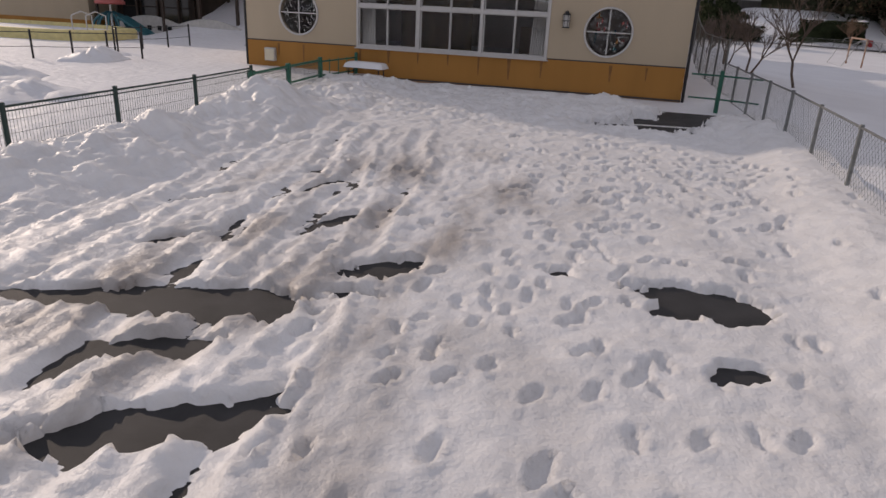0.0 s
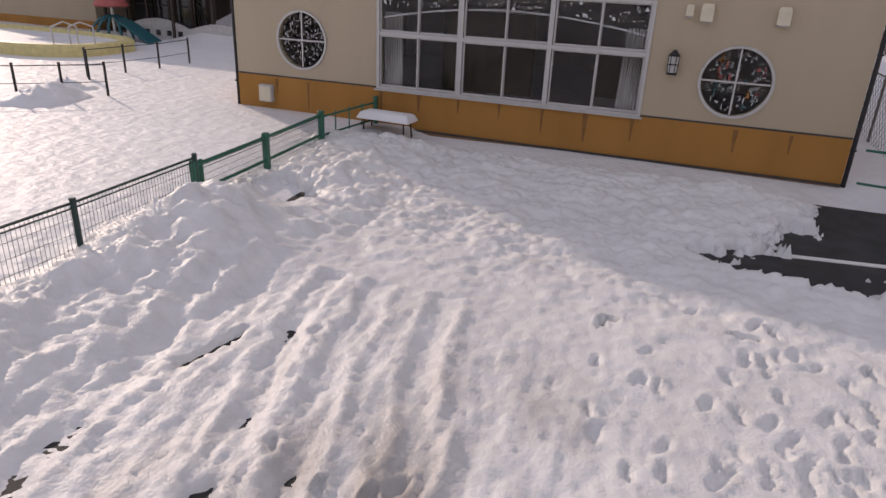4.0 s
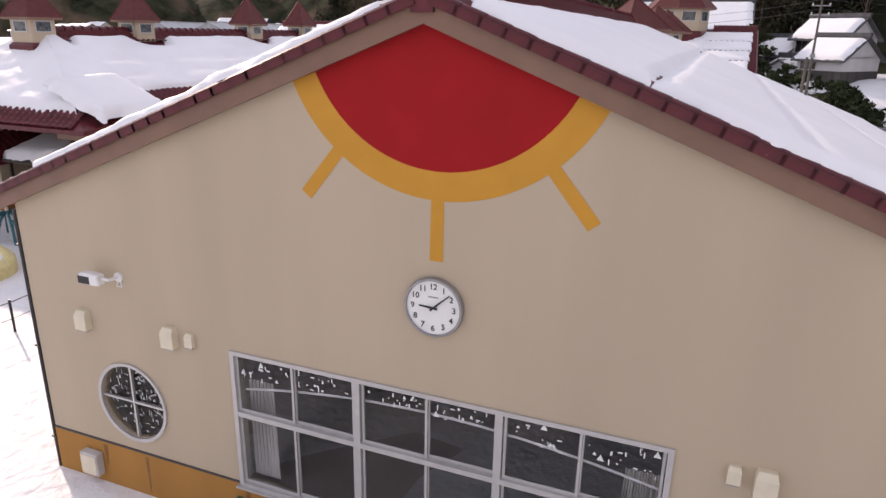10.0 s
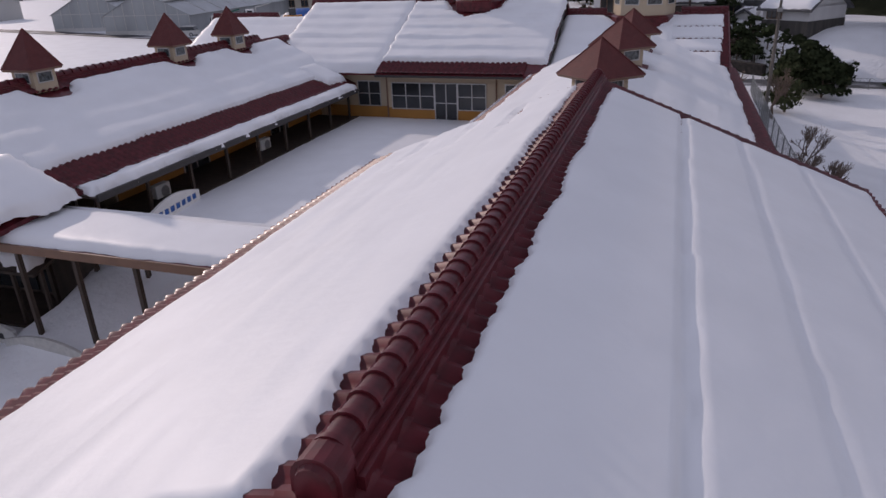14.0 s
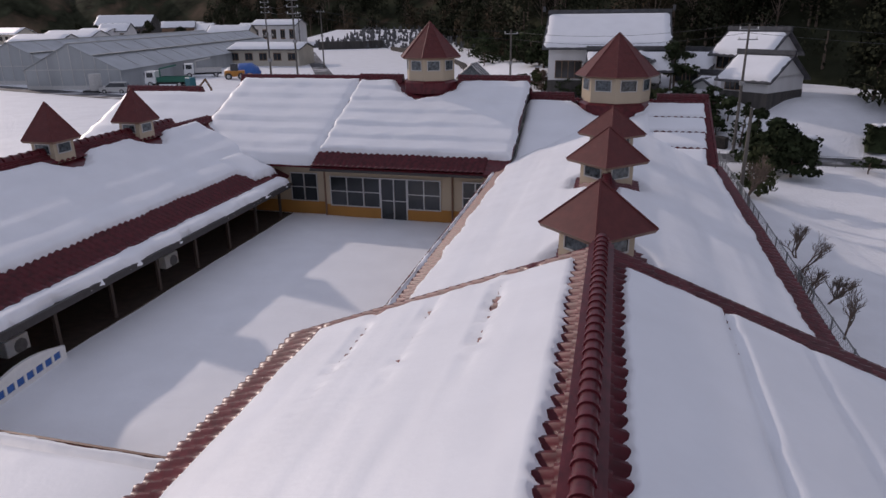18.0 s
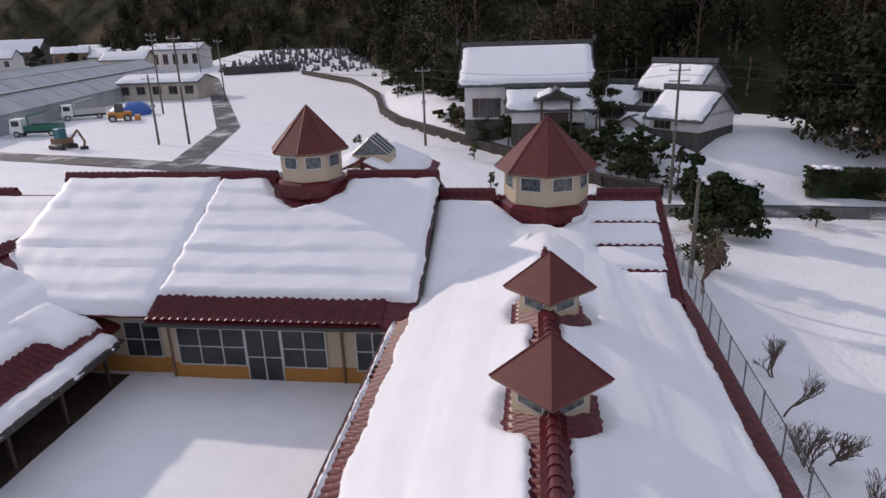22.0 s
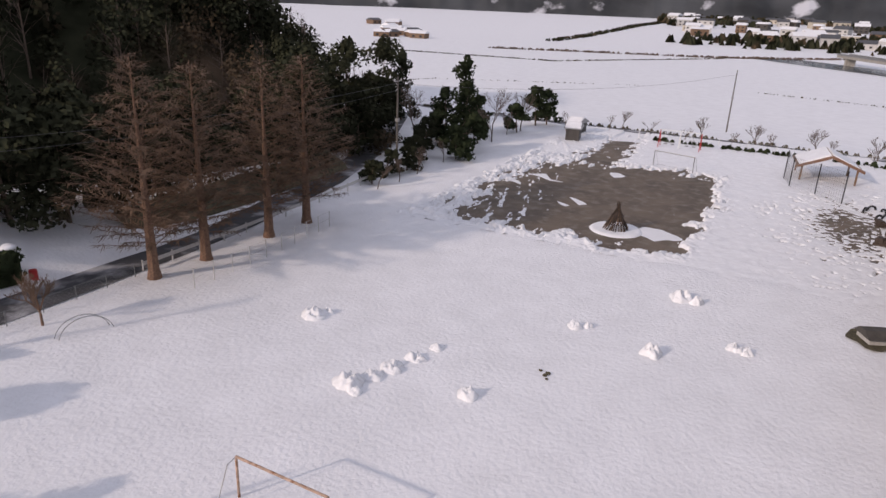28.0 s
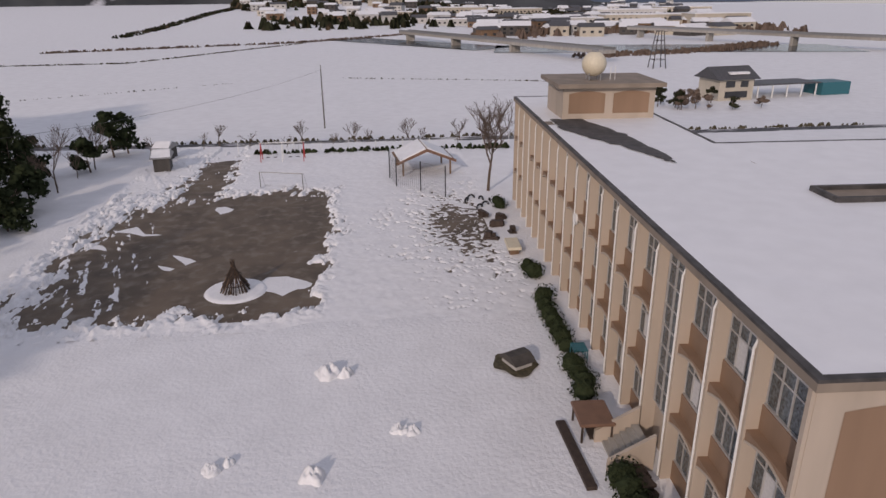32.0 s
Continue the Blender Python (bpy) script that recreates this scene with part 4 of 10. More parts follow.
bars.box(-0.09, -0.22, -0.19, 0.09, -0.04, -0.165).box(-0.095, -0.225, -0.02, 0.095, -0.218, 0.0)
part("cage", bars, BLACK, lampt)
cctv = thing("security_camera", "white boxy security camera on a short wall arm", "camera", m=pose(-4.72, 0, 3.80))
part("mount", MB().tube((0.18, 0, 0), (0.18, -0.03, 0), 0.07, n=12), WHITE, cctv)
part("arm", MB().path([(0.18, -0.02, 0), (0.16, -0.16, 0.0), (0.05, -0.2, 0.02)], 0.022), WHITE, cctv)
part("housing", MB().rbox(-0.26, -0.28, -0.06, 0.08, -0.14, 0.09, 0.02), WHITE, cctv)
part("lens_window", MB().box(-0.262, -0.284, -0.055, -0.06, -0.279, 0.05), BLACK, cctv)
part("cable", MB().path([(0.18, -0.01, -0.05), (0.13, -0.02, -0.13), (0.22, -0.01, -0.14), (0.2, -0.005, -0.05)], 0.008, 4), WHITE, cctv)
mb_ = thing("meter_box", "grey metal meter box on the ochre dado", "box", m=pose(-5.55, -0.012, 0.62))
part("case", MB().rbox(-0.17, -0.14, -0.19, 0.17, 0, 0.19, 0.015), LIGHTGREY, mb_)
part("lid", MB().box(-0.15, -0.148, -0.17, 0.15, -0.14, 0.15), CREAMPL, mb_)
for s in (-1, 1):
    dp = thing("downpipe", "dark downpipe at the corner of the hall", "pipe", "downpipes", m=pose(s * (HX + 0.05), 0.02, 0))
    part("pipe", MB().tube((0, 0, -0.2), (0, 0, 4.55), 0.04), BLACK, dp)
    for z in (0.8, 2.4, 4.0):
        part("bracket", MB().box(-0.05, -0.05, z, 0.05, 0.05, z + 0.03), BLACK, dp)

# small garden table with snow against the wall
tb = thing("garden_table", "dark metal table under a thick cap of snow", "table", m=pose(-2.25, -0.55, 0.07, 0, 0, -3))
part("tabletop", MB().rbox(-0.6, -0.25, 0.40, 0.6, 0.25, 0.44, 0.01), DARKWOOD, tb)
for x in (-0.5, 0.5):
    for y in (-0.2, 0.2):
        part("leg", MB().tube((x, y, -0.25), (x * 0.92, y * 0.8, 0.40), 0.018, n=6), BLACK, tb)
snow_slab("snow_patch", (-2.86, -0.82, 0.51), (1.22, -0.06, 0), (0.03, 0.52, 0), 0.12, "rounded cap of snow on the table", res=0.05, rag=0.02, edge_in=0.12)

# ---- hall roof ----
rf = thing("roof_hall", "maroon glazed tile gable roof with brown verge boards", "roof", kind="structure")
YF, YB, EX, EXW = -0.14, 15.75, 6.7, 6.6
tl = MB()
for s, ex in ((-1, EXW), (1, EX)):
    roof_plane(tl, (0, YF + 0.05, HR - 0.02), (0, YB - YF - 0.1, 0), (s * ex, 0, -HS * ex), 0.10)
part("roof_deck", tl, TILE, rf)
ver = MB()
for s, ex in ((-1, EXW), (1, EX)):
    for y in (YF, YB - 0.06):
        a = [(0, y, HR - 0.26), (s * ex, y, HR - 0.26 - HS * ex), (s * ex, y, HR - 0.03 - HS * ex), (0, y, HR - 0.03)]
        ver.hull(a, [(x, y + 0.05, z) for x, _, z in a])
part("verge_board", ver, FASCIA, rf, "brown verge board")
sof = MB()
for s, ex in ((-1, EXW), (1, EX)):
    a = [(0, YF + 0.05, HR - 0.15), (s * ex, YF + 0.05, HR - 0.15 - HS * ex), (s * ex, 0.0, HR - 0.15 - HS * ex), (0, 0.0, HR - 0.15)]
    sof.hull(a, [(x, y, z + 0.03) for x, y, z in a])
    e = [(s * HX, 0, HR - 0.15 - HS * HX), (s * ex, 0, HR - 0.15 - HS * ex), (s * ex, 15.2, HR - 0.15 - HS * ex), (s * HX, 15.2, HR - 0.15 - HS * HX)]
    sof.hull(e, [(x, y, z + 0.03) for x, y, z in e])
part("soffit", sof, SOFFIT, rf)
for s, ex in ((-1, EXW), (1, EX)):
    gx = s * (ex + 0.06)
    gt = MB()
    z = HR - HS * ex - 0.12
    gt.add([(gx - 0.06, YF, z), (gx - 0.05, YF, z - 0.09), (gx + 0.05, YF, z - 0.09), (gx + 0.06, YF, z), (gx - 0.06, YB, z), (gx - 0.05, YB, z - 0.09), (gx + 0.05, YB, z - 0.09), (gx + 0.06, YB, z)],
           [(0, 1, 5, 4), (1, 2, 6, 5), (2, 3, 7, 6)])
    part("gutter", gt, DARKLINE, rf, "dark eave gutter")
sl = math.sqrt(1 + HS * HS)
ts = MB()
corrugated(ts, (0, YF + 0.02, HR), (0, YB - YF - 0.04, 0), (-1.25, 0, -1.25 * HS))
corrugated(ts, (-5.8, YF + 0.02, HR - 5.8 * HS), (0, YB - YF - 0.04, 0), (-0.8, 0, -0.8 * HS))
corrugated(ts, (-1.25, 8.0, HR - 1.25 * HS), (0, YB - 8.02, 0), (-4.55, 0, -4.55 * HS))
corrugated(ts, (0, YF + 0.02, HR), (0, YB - YF - 0.04, 0), (1.4, 0, 1.4 * HS * -1))
corrugated(ts, (1.4, YF + 0.02, HR - 1.4 * HS), (0, 1.2, 0), (5.3, 0, -5.3 * HS))
corrugated(ts, (1.4, 12.8, HR - 1.4 * HS), (0, YB - 12.82, 0), (5.3, 0, -5.3 * HS))
corrugated(ts, (-1.25, YF + 0.02, HR - 1.25 * HS), (0, 1.2, 0), (-4.55, 0, -4.55 * HS))
corrugated(ts, (6.0, 0.6, HR - 6.0 * HS), (0, 12.2, 0), (0.7, 0, -0.7 * HS))
tagged(part("tile_sheet", ts, TILE, rf, "glossy maroon pantiles left bare by the snow", True), kind="stuff")
# verge tiles, one by one
vt = MB()
k = 6
prof = [(0.06 * math.cos(math.pi * i / k), 0.055 * math.sin(math.pi * i / k)) for i in range(k + 1)]
vt.add([(0.0, y, z) for y, z in prof] + [(0.30, y * 1.12, z * 1.12) for y, z in prof], [(i, i + 1, k + 2 + i, k + 1 + i) for i in range(k)] + [tuple(range(k, -1, -1)), tuple(range(k + 1, 2 * k + 2))])
vt.box(0.0, -0.085, -0.075, 0.30, -0.07, 0.02)
VT = vt.mesh("verge_tile", TILE)
tilt = math.degrees(math.atan(HS))
for s in (-1, 1):
    nn = int((EX if s > 0 else EXW) * sl / 0.262)
    for i in range(nn):
        x = (0.1 + i * 0.262) / sl
        for y, flip in ((YF + 0.03, 1), (YB - 0.03, -1)):
            m = Matrix.Translation((s * x, y, HR + 0.02 - HS * x)) @ (pose(0, 0, 0, 0, tilt, 0) if s > 0 else pose(0, 0, 0, 0, -tilt, 0) @ pose(0, 0, 0, 0, 0, 180))
            if (s > 0) != (flip > 0):
                m = m @ Matrix.Scale(-1, 4, (0, 1, 0))
            piece("verge_tile", VT, rf, m)
part("ridge_bed", ridge_bed(MB(), (0, YF + 0.34, HR + 0.02), (0, YB - 0.1, HR + 0.02), 0.13, 0.2), TILE, rf, "stepped courses under the ridge tiles")
ridge_caps(rf, (0, YF + 0.36, HR + 0.2), (0, YB - 0.1, HR + 0.2), r=0.115, gap=0.245)
endt = MB()
o = [(0.17 * math.cos(a), 0.15 * math.sin(a) + 0.19) for a in np.linspace(0, math.pi, 9)] + [(-0.18, -0.05), (0.18, -0.05)]
endt.hull([(x, YF + 0.16, HR + z - 0.02) for x, z in o], [(x * 0.95, YF + 0.38, HR + z - 0.02) for x, z in o])
endt.hull([(x * 0.72, YF + 0.12, HR + z * 0.8) for x, z in o], [(x * 0.8, YF + 0.16, HR + z * 0.85) for x, z in o])
endt.box(-0.12, YF - 0.04, HR - 0.16, 0.12, YF + 0.3, HR + 0.05)
part("ridge_end_tile", endt, TILE, rf, "rounded end tile of the ridge")


def east_waves(x, y):
    g = 0.0
    for c, d in ((2.0, 0.11), (3.45, 0.03), (4.95, 0.025)):
        g -= d * math.exp(-((y - c - 0.04 * fbm(x * 0.8, c, 31.0)) / 0.06) ** 2)
        g += (0.025 if c < 2 else 0.0) * (1 - smooth01(c - 0.1, c, y)) * smooth01(c - 1.2, c - 0.1, y)
    return g


def west_waves(x, y):
    g = 0.03 * fbm(x * 0.15, y * 1.4, 33.0)
    f = smooth01(10.5, 14.0, x)
    for c in (1.5, 2.9, 4.3):
        g -= 0.30 * f * math.exp(-((y - c) / 0.07) ** 2) * (0.5 + fbm(x * 1.5, c, 35.0))
    return g


snow_slab("roof_snow", (0.28, YF - 0.04, HR - 0.28 * HS), (0, 15.1, 0), (6.3, 0, -6.3 * HS), 0.17, "thick grooved snow on the eastern slope of the hall", res=0.085, resu=0.07, rag=0.08, scallop=0.07, waves=east_waves, seed=1.0, edge_in=0.1)
snow_slab("roof_snow", (-0.30, YF - 0.03, HR - 0.30 * HS), (0, 15.5, 0), (-5.5, 0, -5.5 * HS), 0.16, "smooth bright snow on the western slope of the hall", res=0.14, resu=0.07, rag=0.08, scallop=0.07, waves=west_waves, seed=2.0, edge_in=0.1)

# ---- east wing behind the hall ----
WR, WS, WE = 6.72, 0.36, 4.9
ew = thing("east_wing", "long single-storey cream wing with a maroon tile roof", "building")
wl = MB().box(-4.35, 15.4, 1.9, 4.35, 36.5, WR - WS * 4.35 - 0.1)
part("wall", wl, CREAM, ew)
part("dado", MB().box(-4.37, 15.4, 1.5, 4.37, 36.4, 3.0), OCHRE, ew, "ochre dado")
rd = MB()
for s in (-1, 1):
    roof_plane(rd, (0, 15.3, WR - 0.02), (0, 22.0, 0), (s * WE, 0, -WS * WE), 0.12)
part("roof", rd, TILE, ew)
pt = MB()
corrugated(pt, (-3.75, 15.6, WR - 3.75 * WS), (0, 17.0, 0), (-1.15, 0, -1.15 * WS))
corrugated(pt, (3.6, 15.6, WR - 3.6 * WS), (0, 19.2, 0), (1.3, 0, -1.3 * WS))
for s in (-1, 1):
    corrugated(pt, (0, 15.6, WR), (0, 20.0, 0), (s * 0.95, 0, -0.95 * WS))
tagged(part("tile_sheet", pt, TILE, ew, "bare bands of maroon pantiles along eaves and ridge", True), kind="stuff")
part("ridge_bed", ridge_bed(MB(), (0, 15.5, WR), (0, 31.9, WR), h=0.2), TILE, ew)
ridge_caps(ew, (0, 30.4, WR + 0.2), (0, 31.6, WR + 0.2))
ridge_caps(ew, (0, 31.6, WR + 0.2), (0, 34.6, WR + 0.03))
ridge_caps(ew, (0, 19.0, WR + 0.2), (0, 28.0, WR + 0.2))
part("gutter", MB().box(-5.02, 15.5, 4.82, -4.9, 31.2, 4.94), DARKLINE, ew, "dark eave gutter")
part("gutter", MB().box(4.9, 15.5, 4.82, 5.02, 34.5, 4.94), DARKLINE, ew, "dark eave gutter")


def wing_waves(x, y):
    return 0.014 * math.sin(y * 4.2 + 0.6 * fbm(x * 0.2, y * 0.5, 41.0)) + 0.015 * fbm(x * 0.3, y * 1.2, 42.0) + 0.012 * fbm(x * 0.12, y * 4.5, 43.0)


EW_HOLES = ((-0.12, 17.4, 1.0), (-0.03, 24.4, 1.0), (0.05, 29.3, 1.0), (0.1, 38.5, 1.8))
W_HOLES = tuple((-20.5, y, 1.0) for y in (11.8, 16.6, 24.2, 29.0))
snow_slab("roof_snow", (-0.28, 15.9, WR - 0.28 * WS), (0, 20.6, 0), (-4.1, 0, -4.1 * WS), 0.17, "wavy snow on the courtyard slope of the east wing", res=0.12, resu=0.09, rag=0.14, scallop=0.06, edge_in=0.1, waves=wing_waves, seed=3.0, holes=EW_HOLES)
snow_slab("roof_snow", (0.15, 15.9, WR - 0.15 * WS), (0, 19.8, 0), (4.3, 0, -4.3 * WS), 0.17, "snow on the field-side slope of the east wing", res=0.12, resu=0.09, rag=0.14, scallop=0.06, edge_in=0.1, waves=wing_waves, seed=4.0, holes=EW_HOLES)
snow_slab("eave_snow", (-4.62, 16.0, WR - 4.62 * WS), (0, 15.6, 0), (-0.34, 0, -0.34 * WS), 0.14, "ridge of snow held by the gutter of the east wing", res=0.12, rag=0.1, seed=5.0, edge_in=0.14)


def saddle(a, b):
    """Snow lying over the ridge below the large lantern; the last ridge tiles sink into it."""
    y = 31.6 + 5.5 * b
    x = (2 * a - 1) * 1.3
    dip = 0.34 * (1 - smooth01(0.0, 0.40, b)) * math.exp(-(x / 0.20) ** 2)
    off = 0.27 - 0.30 * smooth01(0.55, 1.0, b) - 0.07 * (2 * a - 1) ** 2 - 0.2 * (1 - smooth01(0.0, 0.10, b))
    return (x, y, WR - WS * math.sqrt(x * x + 0.03) + off - dip)


solo("roof_snow", MB().grid(saddle, 34, 44), SNOW_ROOF, "saddle of snow covering the end of the ridge", "snow", group="snow on the roofs", smooth=True)


# ---- roof lanterns ----
def lantern(sides, r_roof, r_wall, h_wall, h_roof, start, skirt, label, group, m, side_glass=True, finial=False):
    t = thing("roof_lantern", label, "roof lantern", group, m=m)

    def ringp(r, z):
        return [(r * math.cos(start + 2 * math.pi * i / sides), r * math.sin(start + 2 * math.pi * i / sides), z) for i in range(sides)]
    part("wall", MB().hull(ringp(r_wall, -0.55), ringp(r_wall, h_wall)), CREAM, t, "cream rendered drum")
    part("skirt", MB().hull(ringp(skirt, -0.6), ringp(skirt * 0.99, -0.08)).hull(ringp(skirt * 0.99, -0.08), ringp(r_wall * 1.04, 0.02)), TILE, t, "maroon metal skirt")
    part("eave", MB().hull(ringp(r_roof * 0.96, h_wall - 0.05), ringp(r_roof, h_wall + 0.03)), FASCIA, t, "brown eave board")
    rp, top = ringp(r_roof, h_wall + 0.03), (0, 0, h_wall + h_roof)
    rows = 20
    prof_ = []
    for k in range(rows):
        z = h_wall + 0.03 + (h_roof - 0.03) * k / rows
        r = r_roof * (1 - k / rows)
        prof_ += [(r, z - 0.003), (r + 0.012, z)]
    prof_.append((0.004, h_wall + h_roof))
    rr_ = [ringp(r, z) for r, z in prof_]
    mb = MB()
    mb.add([p_ for q_ in rr_ for p_ in q_], [(r * sides + i, r * sides + (i + 1) % sides, (r + 1) * sides + (i + 1) % sides, (r + 1) * sides + i) for r in range(len(rr_) - 1) for i in range(sides)])
    part("roof", mb, SHINGLE, t, "maroon shingled pyramid roof")
    for i in range(sides):
        part("hip_cap", MB().tube(rp[i], top, 0.026, n=5), SHINGLE, t)
    for i in range(sides):
        a0, a1 = start + 2 * math.pi * i / sides, start + 2 * math.pi * (i + 1) / sides
        pa, pb = Vector((r_wall * math.cos(a0), r_wall * math.sin(a0), 0)), Vector((r_wall * math.cos(a1), r_wall * math.sin(a1), 0))
        d = (pb - pa).normalized()
        out = Vector((d.y, -d.x, 0))
        ln = (pb - pa).length
        w0, w1 = ln * 0.2, ln * 0.8
        z0, z1 = h_wall * 0.48, h_wall * 0.86
        fm = MB()
        mm = Matrix((( d.x, out.x, 0, pa.x), (d.y, out.y, 0, pa.y), (0, 0, 1, 0), (0, 0, 0, 1)))
        fm.box(w0 - 0.04, -0.01, z0 - 0.04, w1 + 0.04, 0.03, z0, mm).box(w0 - 0.04, -0.01, z1, w1 + 0.04, 0.03, z1 + 0.04, mm)
        fm.box(w0 - 0.04, -0.01, z0, w0, 0.03, z1, mm).box(w1, -0.01, z0, w1 + 0.04, 0.03, z1, mm)
        wo = part("window_frame", fm, ALU, t)
        part("pane", MB().box(w0, -0.005, z0, w1, 0.012, z1, mm), BLUEGLASS, wo, "blue-grey patterned pane")
    return t


for x, y in ((-0.12, 17.4), (-0.03, 24.4), (0.05, 29.3)):
    lantern(4, 1.26, 0.80, 0.84, 1.05, 0.0, 0.95, "square maroon-roofed lantern set cornerwise on the ridge", "lanterns on the east ridge", pose(x, y, WR - 0.30))
lantern(8, 2.05, 1.66, 1.25, 2.0, -math.pi / 2, 1.95, "large eight-sided roof lantern with a maroon roof", "eight-sided lanterns", pose(0.1, 38.5, 7.42))
lantern(8, 1.62, 1.28, 1.15, 1.75, -math.pi / 2, 1.5, "eight-sided roof lantern on the hall ridge", "eight-sided lanterns", pose(-9.4, 38.3, 8.36))
for y in (11.8, 16.6, 24.2, 29.0):
    lantern(4, 1.0, 0.70, 0.85, 1.4, math.pi / 4, 0.86, "square maroon-roofed lantern on the west ridge", "lanterns on the west ridge", pose(-20.5, y, 6.46))

# ---- cross wing: assembly hall in the middle ----
cw = thing("cross_wing", "cream cross wing with a raised middle roof facing the courtyard", "building")
HALL_E, HALL_R = (31.2, 5.05), (38.3, 8.30)
hs = (HALL_R[1] - HALL_E[1]) / (HALL_R[0] - HALL_E[0])
body = MB().box(-13.0, 31.95, 1.6, -4.9, 44.5, 5.05)
part("wall", body, CREAM, cw)
part("wall", MB().box(-20.0, 32.3, 1.6, -13.0, 44.0, 4.9), CREAM, cw)
part("wall", MB().box(-4.9, 32.6, 1.6, 4.2, 43.5, 5.2), CREAM, cw)
part("gable_infill", MB().hull([(4.1, 34.0, 4.8), (4.1, 43.2, 4.8), (4.1, 38.6, 7.25)], [(4.3, 34.0, 4.8), (4.3, 43.2, 4.8), (4.3, 38.6, 7.25)]), CREAM, cw)
part("dado", MB().box(-13.02, 31.93, 1.6, -9.95, 31.95, 3.1).box(-8.95, 31.93, 1.6, -4.9, 31.95, 3.1), OCHRE, cw, "ochre dado")
part("dado", MB().box(-16.9, 32.28, 1.6, -13.02, 32.3, 3.1), OCHRE, cw, "ochre dado")
r1 = MB()
roof_plane(r1, (-13.3, HALL_R[0], HALL_R[1] - 0.02), (9.15, 0, 0), (0, HALL_E[0] - HALL_R[0], HALL_E[1] - HALL_R[1]), 0.14)
roof_plane(r1, (-13.3, HALL_R[0], HALL_R[1] - 0.02), (9.15, 0, 0), (0, 7.0, -7.0 * hs), 0.14)
part("hall_roof", r1, TILE, cw)
ES = 0.39
for x0, x1, zr, yr, e0, sl_ in ((-4.15, 4.5, 7.46, 38.6, 6.3, ES), (-20.6, -13.3, 8.2, 38.6, 6.9, hs), (-28.5, -20.6, 7.45, 38.9, 6.5, hs)):
    for sg_ in (-1, 1):
        part("side_roof", roof_plane(MB(), (x0, yr, zr - 0.02), (x1 - x0, 0, 0), (0, sg_ * e0, -e0 * sl_), 0.14), TILE, cw)
p2 = MB()
corrugated(p2, (-13.3, 32.3, HALL_E[1] + 1.1 * hs), (8.1, 0, 0), (0, -1.1, -1.1 * hs))
corrugated(p2, (1.9, 38.5, 7.43), (2.6, 0, 0), (0, -5.6, -5.6 * ES))
corrugated(p2, (-4.15, 38.55, 7.46), (8.65, 0, 0), (0, -0.4, -0.4 * ES))
tagged(part("tile_sheet", p2, TILE, cw, "bare maroon pantiles along the eave and verge", True), kind="stuff")
for (x0, x1, y, z) in ((-13.3, -10.9, 38.3, 8.30), (-7.9, -4.15, 38.3, 8.30), (-4.15, -1.9, 38.6, 7.46), (2.1, 4.5, 38.6, 7.46), (-20.6, -13.3, 38.6, 8.2), (-28.5, -23.5, 38.9, 7.45)):
    part("ridge_bed", ridge_bed(MB(), (x0, y, z), (x1, y, z), h=0.2), TILE, cw)
    ridge_caps(cw, (x0, y, z + 0.2), (x1, y, z + 0.2))
vg = MB()
a = [(4.5, 38.6, 7.26), (4.5, 32.3, 7.26 - 6.3 * ES), (4.5, 32.3, 7.53 - 6.3 * ES), (4.5, 38.6, 7.53)]
vg.hull(a, [(x + 0.07, y, z) for x, y, z in a])
a = [(4.5, 38.6, 7.26), (4.5, 44.9, 7.26 - 6.3 * ES), (4.5, 44.9, 7.53 - 6.3 * ES), (4.5, 38.6, 7.53)]
vg.hull(a, [(x + 0.07, y, z) for x, y, z in a])
part("verge_board", vg, TILE, cw)
for x in (-13.32, -4.17):
    a = [(x, 38.3, 8.10), (x, 31.2, 4.85), (x, 31.2, 5.02), (x, 38.3, 8.27)]
    part("verge_board", MB().hull(a, [(x + 0.06, y, z) for x, y, z in a]), DARKLINE, cw)
part("gutter", MB().box(-13.3, 31.06, 4.88, -5.2, 31.18, 4.98), DARKLINE, cw)


def hall_waves(x, y):
    f = (y / 1.12 + 0.10 * fbm(x * 0.25, y * 0.3, 51.0) + 0.03 * fbm(x * 1.1, y * 0.3, 54.0)) % 1.0
    lip = f / 0.80 if f < 0.80 else 0.5 + 0.5 * math.cos(math.pi * (f - 0.80) / 0.20)
    return 0.11 * lip * (0.7 + 0.6 * fbm(x * 0.3, y * 0.5, 53.0)) + 0.015 * fbm(x * 0.4, y * 0.4, 52.0) - 0.03


snow_slab("roof_snow", (-13.32, 38.2, HALL_R[1] - 0.05), (9.2, 0, 0), (0, -6.1, -6.1 * hs), 0.24, "thick terraced snow on the assembly hall roof", res=0.12, rag=0.1, edge_in=0.14, waves=hall_waves, seed=6.0, holes=((-9.4, 38.3, 1.65),))
snow_slab("roof_snow", (-13.2, 38.4, HALL_R[1] - 0.05), (8.7, 0, 0), (0, 6.2, -6.2 * hs), 0.3, "snow on the rear slope of the assembly hall", res=0.3, rag=0.1, seed=7.0, holes=((-9.4, 38.3, 1.65),))
snow_slab("roof_snow", (-20.4, 38.5, 8.15), (7.28, 0, 0), (0, -6.9, -6.9 * hs), 0.42, "snow on the roof beside the assembly hall", res=0.2, rag=0.1, waves=hall_waves, seed=8.0)
snow_slab("roof_snow", (-28.4, 38.8, 7.4), (8.0, 0, 0), (0, -6.4, -6.4 * hs), 0.28, "snow on the western roof end", res=0.3, rag=0.1, waves=hall_waves, seed=9.0)
